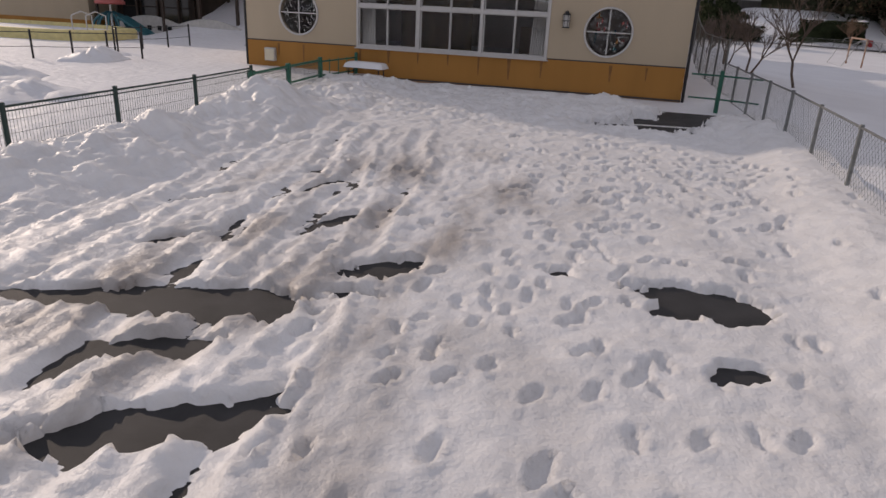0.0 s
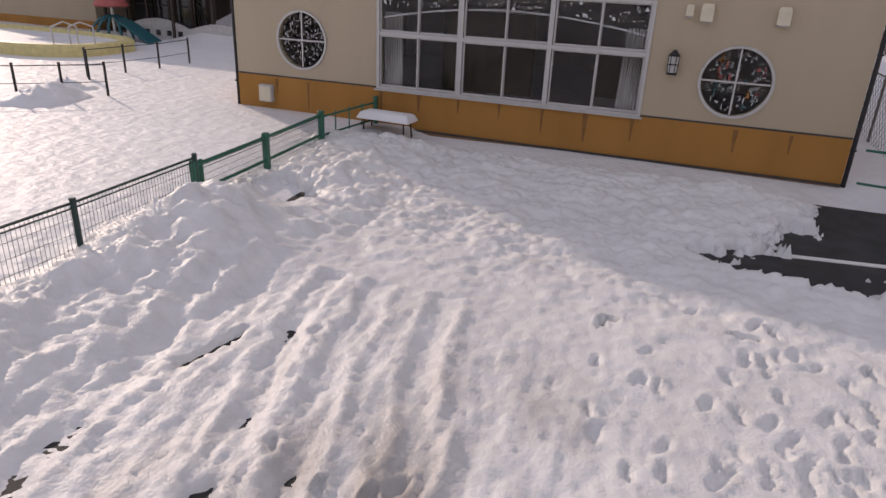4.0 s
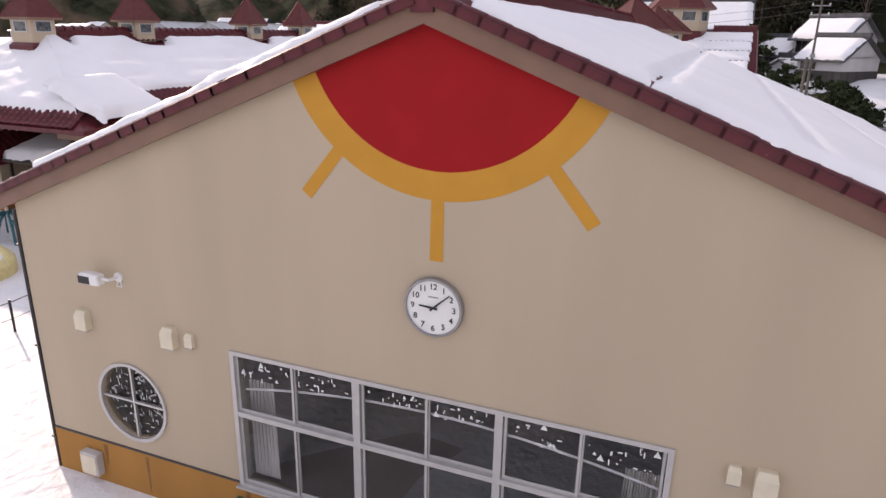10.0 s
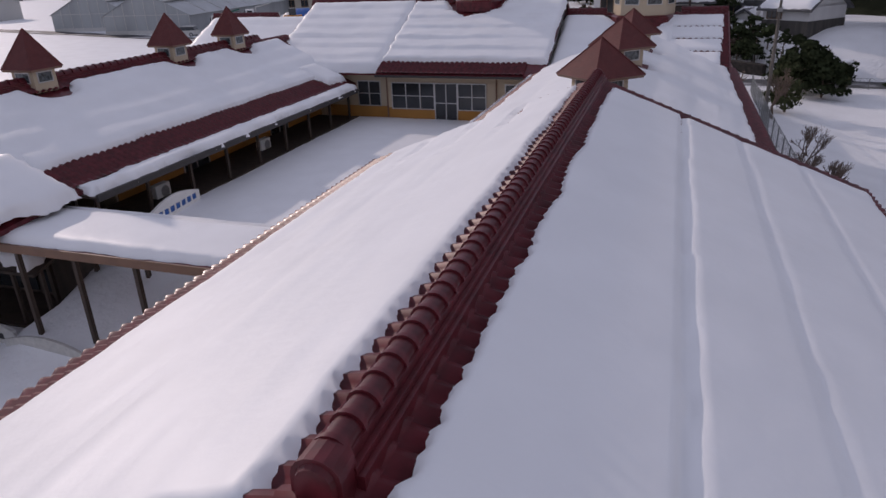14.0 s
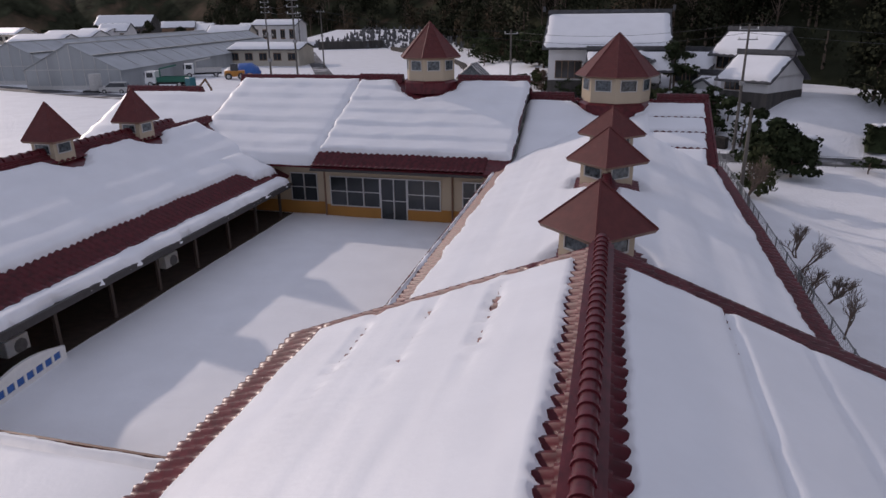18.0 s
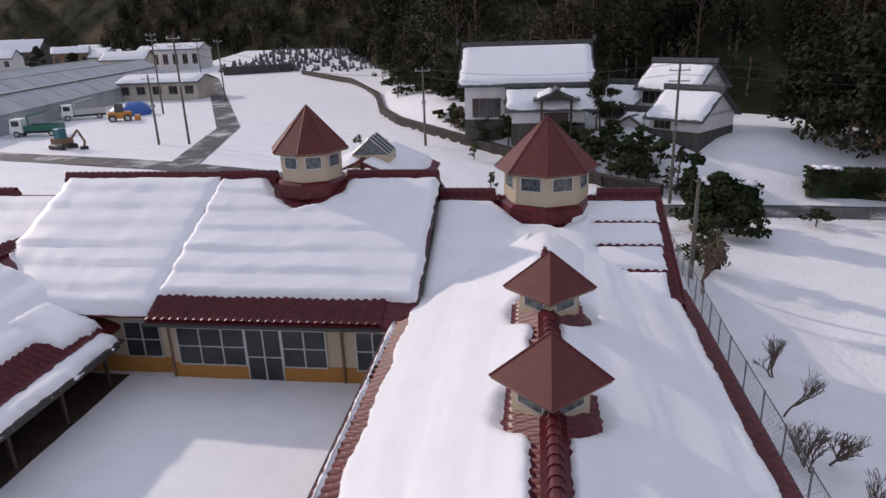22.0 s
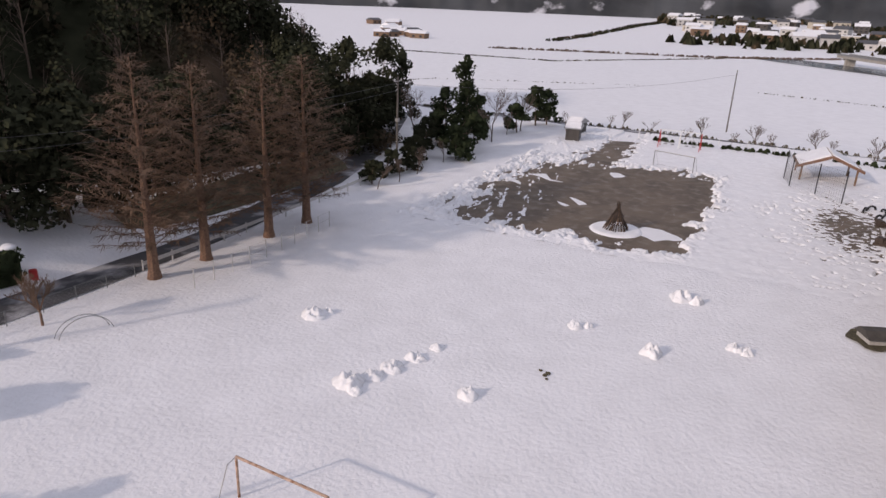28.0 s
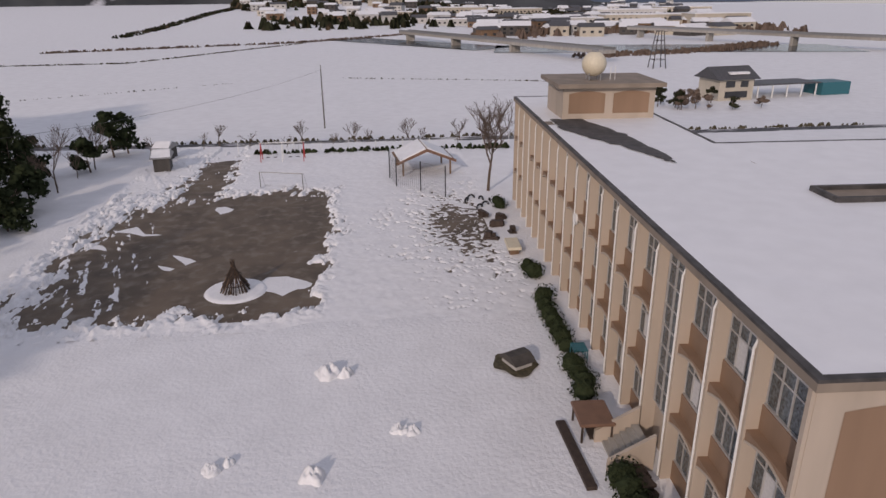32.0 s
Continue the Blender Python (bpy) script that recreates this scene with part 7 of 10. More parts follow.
def hedge(x0, y0, x1, y1, h, d, label, snowy=True, n=900):
    z = gz((x0 + x1) / 2, (y0 + y1) / 2) + 0.1
    L = math.hypot(x1 - x0, y1 - y0)
    t = thing("hedge", label, "hedge", m=pose((x0 + x1) / 2, (y0 + y1) / 2, z, 0, 0, math.degrees(math.atan2(y1 - y0, x1 - x0))))
    part("core", MB().rbox(-L / 2 + 0.15, -d / 2 + 0.15, -0.3, L / 2 - 0.15, d / 2 - 0.15, h - 0.15, 0.2), LEAF_DARK, t)
    mb = MB()
    for _ in range(n):
        x, y, zz = rg.uniform(-L / 2, L / 2), rg.uniform(-d / 2, d / 2), rg.uniform(0, h)
        k = rg.randrange(3)
        if k == 0:
            y = rg.choice((-d / 2, d / 2))
        elif k == 1:
            zz = h
        s = 0.16
        a = Vector((rg.uniform(-1, 1), rg.uniform(-1, 1), rg.uniform(-1, 1))).normalized() * s
        b = Vector((rg.uniform(-1, 1), rg.uniform(-1, 1), rg.uniform(-1, 1))).normalized() * s
        p = Vector((x, y, zz))
        mb.add([p - a, p + b, p + a, p - b], [(0, 1, 2, 3)])
    part("leaves", mb, LEAF_DARK, t)
    if snowy:
        for _ in range(5):
            xx = rg.uniform(-L / 2 + 0.4, L / 2 - 0.4)
            part("snow_lump", MB().ball((xx, rg.uniform(-d / 4, d / 4), h + 0.05), rg.uniform(0.35, 0.6), 10, 0.45, 0.12, rg), SNOW, t, "", True)


hedge(13.3, 66.9, 17.6, 67.1, 1.7, 1.6, "clipped dark hedge with a thin cover of snow")
hedge(21.5, 68.7, 28.0, 67.4, 1.9, 1.8, "dark clipped hedge with lumps of snow on top", n=1400)
solo("red_post", MB().tube((28.6, 67.2, -0.8), (28.6, 67.2, 0.3), 0.3, 0.25, n=10), RED, "short red post by the hedge", "post")


# ---- north-west: greenhouses, sheds, vehicles ----
def greenhouse(x, y, wd, ln, he_, hr, ang):
    t = thing("greenhouse", "long weathered greenhouse with clouded panels", "greenhouse", "greenhouses", m=pose(x, y, gz(x, y) + 0.1, 0, 0, ang))
    part("end_wall", MB().prism([(0, 0), (wd, 0), (wd, he_), (wd / 2, hr), (0, he_)], 0, 0.1), POLY, t, "dull clouded end panels")
    part("side_wall", MB().box(0, 0.1, 0, 0.1, ln, he_).box(wd - 0.1, 0.1, 0, wd, ln, he_), POLY, t)
    rp = MB()
    roof_plane(rp, (wd / 2, -0.2, hr + 0.05), (0, ln, 0), (wd / 2 + 0.3, 0, -(hr - he_) * (1 + 0.6 / wd)), 0.06)
    roof_plane(rp, (wd / 2, -0.2, hr + 0.05), (0, ln, 0), (-wd / 2 - 0.3, 0, -(hr - he_) * (1 + 0.6 / wd)), 0.06)
    part("roof", rp, POLY, t)
    part("ridge", MB().box(wd / 2 - 0.12, -0.25, hr + 0.02, wd / 2 + 0.12, ln, hr + 0.14), LIGHTGREY, t)
    bars = MB()
    for i in range(9):
        xx = wd * i / 8
        top = he_ + (hr - he_) * (1 - abs(xx - wd / 2) / (wd / 2))
        bars.box(xx - 0.05, -0.04, 0, xx + 0.05, 0, top)
    bars.box(0, -0.05, he_ - 0.05, wd, -0.01, he_ + 0.05).box(0, -0.05, 0, wd, -0.01, 0.7)
    part("frame", bars, LIGHTGREY, t)
    for j in range(1, int(ln / 6)):
        part("roof_bar", MB().path([(0, 6 * j, he_ + 0.1), (wd / 2, 6 * j, hr + 0.1), (wd, 6 * j, he_ + 0.1)], 0.04, 4), LIGHTGREY, t)
    part("purlin", MB().box(wd * 0.73, 0, he_ + (hr - he_) * 0.54 + 0.08, wd * 0.76, ln - 0.4, he_ + (hr - he_) * 0.54 + 0.14), LIGHTGREY, t)


greenhouse(-82.0, 84.5, 14.0, 78.0, 2.9, 6.4, 11)
greenhouse(-98.0, 90.0, 14.0, 78.0, 2.9, 6.4, 11)


def shed(x, y, wd, dp, h, ang, mat_, label, hr=1.2, name="house"):
    t = thing(name, label, "house", "outlying houses", m=pose(x, y, gz(x, y) + 0.1, 0, 0, ang))
    part("wall", MB().box(-wd / 2, -dp / 2, -0.5, wd / 2, dp / 2, h), mat_, t)
    gg = MB()
    for s in (-1, 1):
        q = [(s * wd / 2, -dp / 2, h), (s * wd / 2, dp / 2, h), (s * wd / 2, 0, h + hr)]
        gg.hull(q, [(a - s * 0.1, b, c) for a, b, c in q])
    part("gable", gg, mat_, t)
    rp = MB()
    for s in (-1, 1):
        roof_plane(rp, (-wd / 2 - 0.5, 0, h + hr + 0.1), (wd + 1.0, 0, 0), (0, s * (dp / 2 + 0.6), -hr * (1 + 1.2 / dp)), 0.15)
    part("roof", rp, GREYTILE, t)
    for s in (-1, 1):
        snow_slab("snow_blanket", (-wd / 2 - 0.4, 0, h + hr + 0.15), (wd + 0.8, 0, 0), (0, s * (dp / 2 + 0.4), -hr * (1 + 0.8 / dp)), 0.3, "", t, res=0.8, rag=0.25, seed=x)
    k = max(1, int(wd / 3))
    for i in range(k):
        xx = -wd / 2 + wd * (i + 0.5) / k
        o = part("window_frame", MB().box(xx - 0.85, -dp / 2 - 0.05, h * 0.35, xx + 0.85, -dp / 2 - 0.01, h * 0.8), WOOD, t)
        part("pane", MB().box(xx - 0.75, -dp / 2 - 0.07, h * 0.4, xx - 0.05, -dp / 2 - 0.055, h * 0.76).box(xx + 0.05, -dp / 2 - 0.07, h * 0.4, xx + 0.75, -dp / 2 - 0.055, h * 0.76), DARKGLASS, o)
    return t


shed(-70.5, 136.5, 15.5, 8.5, 3.4, 4, BEIGEWALL, "low beige workshop with a snowy roof", 1.0)
shed(-120, 205, 13, 9, 5, 10, BEIGEWALL, "ochre house with a snowy gable", 2.2)
shed(-112, 222, 16, 9, 7, 2, PLASTER, "larger pale house behind it under snow", 1.6)
shed(-175, 200, 18, 11, 4, 5, PLASTER, "wide low house with a snow-covered hipped roof", 2.0)
shed(-170, 250, 12, 9, 6, 30, WOOD, "brown two-storey house with snow on its roof", 2.2)
shed(-225, 290, 26, 14, 6, 12, DARKBOARD, "broad dark farmhouse under a heavy snowy roof", 5)
shed(-150, 275, 14, 9, 5, -5, PLASTER, "pale house at the foot of the hill", 2)
shed(-140, 150, 14, 9, 4.5, 8, PLASTER, "pale warehouse with a snowy roof", 1.6)
shed(-150, 118, 16, 9, 4.2, 8, LIGHTGREY, "grey shed beyond the greenhouses", 1.4)


def wheel(parent, x, y, r, w_=0.22):
    o = part("wheel", MB().tube((x, y - w_ / 2, r), (x, y + w_ / 2, r), r, n=16), BLACK, parent, "black tyre")
    part("rim", MB().tube((x, y - w_ / 2 - 0.01, r), (x, y + w_ / 2 + 0.01, r), r * 0.55, n=12), LIGHTGREY, o)


def truck(x, y, ang, label, body_mat, load=None, crane=False):
    t = thing("truck", label, "truck", "parked trucks", m=pose(x, y, gz(x, y) + 0.2, 0, 0, ang))
    part("cab", MB().hull([(-2.9, -0.95, 0.6), (-1.3, -0.95, 0.6), (-1.3, 0.95, 0.6), (-2.9, 0.95, 0.6)], [(-2.7, -0.9, 2.3), (-1.3, -0.9, 2.3), (-1.3, 0.9, 2.3), (-2.7, 0.9, 2.3)]), WHITE, t, "white cab")
    part("windscreen", MB().box(-2.93, -0.8, 1.4, -2.74, 0.8, 2.1), DARKGLASS, t)
    part("side_window", MB().box(-2.5, -0.97, 1.45, -1.6, 0.97, 2.1), DARKGLASS, t)
    part("chassis", MB().box(-2.7, -0.5, 0.45, 3.2, 0.5, 0.75), BLACK, t)
    part("bed", MB().box(-1.1, -1.0, 0.8, 3.2, 1.0, 0.95).box(-1.1, -1.0, 0.95, 3.2, -0.94, 1.5).box(-1.1, 0.94, 0.95, 3.2, 1.0, 1.5).box(3.14, -0.94, 0.95, 3.2, 0.94, 1.5), body_mat, t, "drop-side bed")
    for xx in (-2.1, 2.2):
        for yy in (-0.85, 0.85):
            wheel(t, xx, yy, 0.42)
    if crane:
        part("crane", MB().path([(-0.9, 0, 0.9), (-0.9, 0, 2.6), (1.6, 0.2, 3.1)], 0.11), body_mat, t, "folded loading crane")


truck(-64.0, 91.5, 12, "white flatbed truck with green drop sides and a crane", GREEN, crane=True)
truck(-68.5, 107.5, 35, "white tipper truck parked in the snow", LIGHTGREY, crane=True)
truck(-80, 118, 20, "white van parked by the greenhouse", WHITE)
car = thing("car", "small silver hatchback parked in the snow", "car", m=pose(-66.3, 83.3, gz(-66, 83) + 0.15, 0, 0, 12))
part("body", MB().hull([(-1.9, -0.8, 0.3), (1.9, -0.8, 0.3), (1.9, 0.8, 0.3), (-1.9, 0.8, 0.3)], [(-1.85, -0.78, 0.85), (1.8, -0.78, 0.9), (1.8, 0.78, 0.9), (-1.85, 0.78, 0.85)]), LIGHTGREY, car, "silver body")
part("cabin", MB().hull([(-1.1, -0.74, 0.85), (1.75, -0.74, 0.9), (1.75, 0.74, 0.9), (-1.1, 0.74, 0.85)], [(-0.4, -0.6, 1.42), (1.5, -0.6, 1.42), (1.5, 0.6, 1.42), (-0.4, 0.6, 1.42)]), DARKGLASS, car, "dark windows")
part("roof", MB().rbox(-0.42, -0.61, 1.41, 1.52, 0.61, 1.48, 0.03), LIGHTGREY, car)
for xx in (-1.2, 1.2):
    for yy in (-0.72, 0.72):
        wheel(car, xx, yy, 0.3)
dg = thing("excavator", "small orange excavator with blue and black gear", "excavator", m=pose(-53.5, 82.0, gz(-53, 82) + 0.15, 0, 0, -20))
for yy in (-0.8, 0.8):
    part("track", MB().rbox(-1.3, yy - 0.22, 0, 1.3, yy + 0.22, 0.6, 0.12), BLACK, dg)
part("house", MB().rbox(-1.0, -0.8, 0.65, 0.9, 0.8, 1.3, 0.08), WOOD, dg, "rusty orange engine cover")
part("cab", MB().rbox(-0.3, -0.75, 1.3, 0.8, 0.2, 2.4, 0.08), TEAL, dg)
part("boom", MB().path([(0.8, 0.4, 1.0), (2.4, 0.4, 2.2), (3.4, 0.4, 1.0), (3.1, 0.4, 0.3)], 0.13), WOOD, dg)
part("bucket", MB().rbox(2.8, 0.05, 0.0, 3.4, 0.75, 0.45, 0.05), BLACK, dg)
yl = thing("wheel_loader", "yellow loader half covered by a blue sheet", "loader", m=pose(-60.5, 104.5, gz(-60, 104) + 0.15, 0, 0, 30))
part("body", MB().rbox(-1.6, -0.9, 0.5, 1.6, 0.9, 1.4, 0.1), ORANGE, yl)
part("cab", MB().rbox(-0.6, -0.7, 1.4, 0.6, 0.7, 2.5, 0.08), DARKGLASS, yl)
for xx in (-1.0, 1.0):
    for yy in (-0.95, 0.95):
        wheel(yl, xx, yy, 0.55, 0.35)
part("bucket", MB().rbox(1.9, -1.1, 0.1, 2.7, 1.1, 0.8, 0.08), ORANGE, yl)
bs = thing("sheeted_heap", "heap of gear under blue and white sheets", "heap", m=pose(-62.5, 112.0, gz(-62, 112) + 0.1, 0, 0, 10))
part("blue_sheet", MB().ball((0, 0, 0.6), 2.2, 12, 0.7, 0.15, rg), BLUE, bs, "blue tarpaulin", True)
part("white_sheet", MB().ball((-2.6, 0.5, 0.4), 1.8, 12, 0.6, 0.15, rg), WHITE, bs, "white sheet", True)
ot = thing("oil_tank", "upright grey tank on a dark plinth", "tank", m=pose(-69.5, 83.5, gz(-69, 83) + 0.1))
part("shell", MB().tube((0, 0, 0.4), (0, 0, 2.6), 0.8, n=14), LIGHTGREY, ot)
part("plinth", MB().box(-1.6, -0.9, 0, 1.2, 0.9, 0.4), BLACK, ot)

# graveyard
gv = MB()
for _ in range(420):
    x = rg.uniform(-95, -30)
    y = rg.uniform(200, 262) - (x + 60) * 0.12
    s = rg.uniform(0.25, 0.5)
    h = rg.uniform(0.8, 2.0)
    z = gz(x, y) + 0.1 + max(0, (y - 205)) * 0.07
    gv.box(x - s, y - s, z - 0.5, x + s, y + s, z + h * 0.4).box(x - s * 0.5, y - s * 0.5, z + h * 0.4, x + s * 0.5, y + s * 0.5, z + h)
solo("grave_stones", gv, GRAVE, "rows of dark grave stones standing in the snow", kind="stuff")
gsl = MB().grid(lambda u, v: (-110 + 90 * u, 198 + 70 * v, 2.05 + 5.0 * v - 1.0), 6, 8)
solo("graveyard_slope", gsl, SNOW, "snowy slope of the graveyard", kind="structure")
solo("graveyard_wall", MB().hull([(-86, 195, 1.2), (-70, 206, 1.2), (-70, 207, 1.2), (-86, 196, 1.2)], [(-86, 195, 4.2), (-70, 206, 4.2), (-70, 207, 4.2), (-86, 196, 4.2)]), DARKBOARD, "black wall at the foot of the graveyard", kind="structure")


# ---- poles and wires ----
POLE = mat("dark_weathered_pole", (0.13, 0.115, 0.10), 0.8, var=0.2, scale=3, bump=0.2, streak=True)


def utility_pole(x, y, h, arms=2, lean=0.0, label="concrete utility pole with cross arms", z=None):
    z = gz(x, y) if z is None else z
    t = thing("utility_pole", label, "pole", "utility poles", m=pose(x, y, z, lean, 0, 0))
    part("shaft", MB().tube((0, 0, -0.5), (0, 0, h), 0.15, 0.09, n=10), POLE, t)
    for k in range(arms):
        zz = h - 0.5 - 0.8 * k
        o = part("cross_arm", MB().box(-0.8, -0.05, zz, 0.8, 0.05, zz + 0.09), GREY, t)
        for xx in (-0.7, 0.0, 0.7):
            part("insulator", MB().tube((xx, 0, zz + 0.09), (xx, 0, zz + 0.28), 0.05, n=6), WHITE, o)
    if arms:
        part("band", MB().box(-0.2, -0.2, h * 0.55, 0.2, 0.2, h * 0.55 + 0.35), GREY, t)
    return t


utility_pole(10.7, 67.0, 11.2, 2)
utility_pole(-12.0, 84.0, 8.6, 1)
utility_pole(-43.0, 84.0, 8.0, 1)
utility_pole(-39.3, 84.0, 12.2, 3)
utility_pole(-55.0, 128, 11.0, 1)
utility_pole(-58.0, 112, 12.5, 3)
utility_pole(3.6, 62.8, 5.0, 0, label="short bare pole beside the road box")
utility_pole(70.2, 64.6, 11.0, 1, z=-1.05)
utility_pole(143.0, 35.5, 11.8, 1, z=-3.4)
utility_pole(-75, 160, 11, 2)
lp = utility_pole(8.35, 48.4, 5.6, 0, label="slim pale pole at the field fence", z=0.3)
wr = MB()


def sag(a, b, s=0.8, n=10):
    pts_ = []
    for i in range(n + 1):
        f = i / n
        pts_.append((a[0] + (b[0] - a[0]) * f, a[1] + (b[1] - a[1]) * f, a[2] + (b[2] - a[2]) * f - 4 * s * f * (1 - f)))
    wr.path(pts_, 0.018, 3)


for dz in (0, -0.8):
    sag((10.7, 67, 10.6 + dz), (-12, 84, 9.6 + dz))
    sag((-12, 84, 9.6 + dz), (-39.3, 84, 13.0 + dz))
    sag((-39.3, 84, 13.3 + dz), (-58, 112, 13.6 + dz))
    sag((10.7, 67, 10.6 + dz), (70.2, 64.6, 9.3 + dz), 1.2)
sag((70.2, 64.6, 9.2), (143, 35.5, 7.6), 1.5)
solo("power_lines", wr, BLACK, "thin sagging overhead wires", kind="stuff")


# ---- plain beyond the school yard ----
rp_ = random.Random(31)


def dark_row(name, pts, w_, h, mat_, label, n):
    mb = MB()
    for _ in range(n):
        k = rp_.randrange(len(pts) - 1)
        f = rp_.random()
        x = pts[k][0] + (pts[k + 1][0] - pts[k][0]) * f + rp_.uniform(-w_, w_)
        y = pts[k][1] + (pts[k + 1][1] - pts[k][1]) * f + rp_.uniform(-w_, w_)
        z = gz(x, y) + 0.15
        hh = h * rp_.uniform(0.4, 1.2)
        for _q in range(3):
            a = rp_.uniform(0, 6.28)
            dx, dy = math.cos(a) * hh * 0.7, math.sin(a) * hh * 0.7
            mb.add([(x - dx, y - dy, z), (x + dx, y + dy, z), (x + dx * rp_.uniform(0.1, 0.7), y + dy * 0.3, z + hh * rp_.uniform(0.4, 1)), (x - dx * rp_.uniform(0.1, 0.6), y - dy * 0.3, z + hh)], [(0, 1, 2, 3)])
    return solo(name, mb, mat_, label, kind="stuff")


strip("far_road", [(121, -70), (121, 10), (122, 60), (128, 120)], 4.2, ROADMAT, "wet road beyond the school yard")
dark_row("bank_grass", [(190, 180), (285, 205), (290, 120), (390, 62)], 1.2, 0.55, GRASS, "dark strip of grass on a field bank", 1500)
dark_row("ditch_grass", [(226, 36), (215, 0), (205, -30)], 0.5, 0.4, GRASS, "thin dark ditch line in the snow", 160)
dark_row("ditch_grass", [(165, 130), (187, 122), (219, 66)], 0.4, 0.35, GRASS, "thin dark ditch line in the snow", 140)
dark_row("bank_bushes", [(350, 175), (394, 66), (460, 0)], 2.5, 1.1, TWIG, "pale brown bushes along the river bank", 800)
dark_row("bank_bushes", [(460, 180), (720, 180), (900, 160)], 5, 1.8, FOREST, "dark bushes between the far fields", 1000)
dark_row("bank_bushes", [(600, 70), (640, 0), (700, -60)], 8, 2, TWIG, "brown scrub in front of the works", 800)
dark_row("bank_bushes", [(280, -56), (300, -120), (330, -160)], 6, 1.5, TWIG, "brown scrub by the river", 700)
dark_row("roadside_hedge", [(112, 6), (112, 43)], 0.7, 0.8, LEAF_DARK, "row of clipped dark bushes along the yard", 160)
dark_row("field_edge", [(125, -60), (126, 100)], 0.6, 0.6, GRASS, "dark verge of the far road", 360)
rv = MB()
for a, b, w_ in (((330, -30), (300, -180), 22), ((330, -30), (420, 40), 14)):
    dx, dy = b[0] - a[0], b[1] - a[1]
    l_ = math.hypot(dx, dy)
    ox, oy = -dy / l_ * w_, dx / l_ * w_
    rv.add([(a[0] - ox, a[1] - oy, -3.1), (b[0] - ox, b[1] - oy, -3.1), (b[0] + ox, b[1] + oy, -3.1), (a[0] + ox, a[1] + oy, -3.1)], [(0, 1, 2, 3)])
solo("river", rv, WATER, "dark river between snowy banks", kind="structure")


def bridge(a, b, w_, z, label):
    t = thing("bridge", label, "bridge", "river bridges", m=pose(a[0], a[1], 0, 0, 0, math.degrees(math.atan2(b[1] - a[1], b[0] - a[0]))))
    L = math.hypot(b[0] - a[0], b[1] - a[1])
    part("deck", MB().box(0, -w_ / 2, z - 1.2, L, w_ / 2, z), CONCRETE, t)
    part("railing", MB().box(0, -w_ / 2, z, L, -w_ / 2 + 0.2, z + 0.9).box(0, w_ / 2 - 0.2, z, L, w_ / 2, z + 0.9), GREY, t)
    for f in (0.05, 0.35, 0.65, 0.95):
        part("pier", MB().rbox(L * f - 0.8, -w_ / 2 + 0.5, -4, L * f + 0.8, w_ / 2 - 0.5, z - 1.2, 0.3), CONCRETE, t)


bridge((410, 8), (255, -58), 6, 1.2, "long concrete road bridge over the river")
bridge((400, -120), (270, -190), 6, 2.0, "concrete bridge with wide spans")


def block_house(x, y, wd, dp, h, mat_, label, ang, flat=False):
    t = thing("far_building", label, "building", "buildings of the far town", m=pose(x, y, gz(x, y) - 0.1, 0, 0, ang))
    part("wall", MB().box(-wd / 2, -dp / 2, 0, wd / 2, dp / 2, h), mat_, t)
    if flat:
        part("roof", MB().box(-wd / 2 - 0.4, -dp / 2 - 0.4, h, wd / 2 + 0.4, dp / 2 + 0.4, h + 0.6), SNOW, t, "flat snowy roof")
    else:
        part("roof", MB().prism([(-wd / 2 - 0.6, h), (wd / 2 + 0.6, h), (0, h + wd * 0.22)], -dp / 2 - 0.6, dp / 2 + 0.6), SNOW if rp_.random() < 0.6 else GREYTILE, t, "pitched snowy roof")
    k = max(2, int(dp / 4))
    wn = MB()
    for i in range(k):
        yy = -dp / 2 + dp * (i + 0.5) / k
        for zz in ([h * 0.5] if h < 6 else [h * 0.3, h * 0.7]):
            wn.box(-wd / 2 - 0.06, yy - 0.9, zz - 0.6, -wd / 2 - 0.01, yy + 0.9, zz + 0.7)
    tagged(part("glazing", wn, DARKGLASS, t, "dark window openings"), kind="stuff")


for k in range(210):
    x = rp_.uniform(560, 1500)
    f = rp_.uniform(-0.42, 0.20)
    y = x * f
    block_house(x, y, rp_.uniform(8, 14), rp_.uniform(8, 16), rp_.uniform(3.5, 7.5), rp_.choice((BEIGEWALL, PLASTER, LIGHTGREY, WOOD, DARKBOARD)), rp_.choice(("pale house of the far town with a snowy roof", "small house in the far town under snow")), rp_.uniform(-25, 25))
for x, y, wd, dp, h, m_ in ((690, -60, 30, 46, 9, BEIGEWALL), (720, -120, 30, 44, 9, BEIGEWALL), (520, -120, 18, 60, 7, LIGHTGREY), (510, -175, 20, 70, 9, BEIGEWALL), (480, -210, 20, 40, 10, BEIGEWALL), (560, -40, 16, 40, 5, LIGHTGREY), (640, 5, 18, 30, 6, BEIGEWALL), (620, -200, 24, 60, 10, PLASTER), (800, -330, 26, 60, 8, BEIGEWALL)):
    block_house(x, y, wd, dp, h, m_, "long beige works building with a flat snowy roof", rp_.uniform(-8, 8), True)
for k in range(12):
    x = rp_.uniform(380, 520)
    block_house(x, x * rp_.uniform(0.62, 0.70), 8, 10, 3.5, WOOD, "low farm hut on the snowy plain", rp_.uniform(0, 90))
for k in range(95):
    x = rp_.uniform(400, 640)
    block_house(x, x * rp_.uniform(-0.50, -0.10) + 10, rp_.uniform(8, 13), rp_.uniform(9, 18), rp_.uniform(3.5, 6.5), rp_.choice((BEIGEWALL, LIGHTGREY, WOOD, DARKBOARD, DARKBOARD)), "dark-walled house by the river with a snowy roof", rp_.uniform(-25, 25))
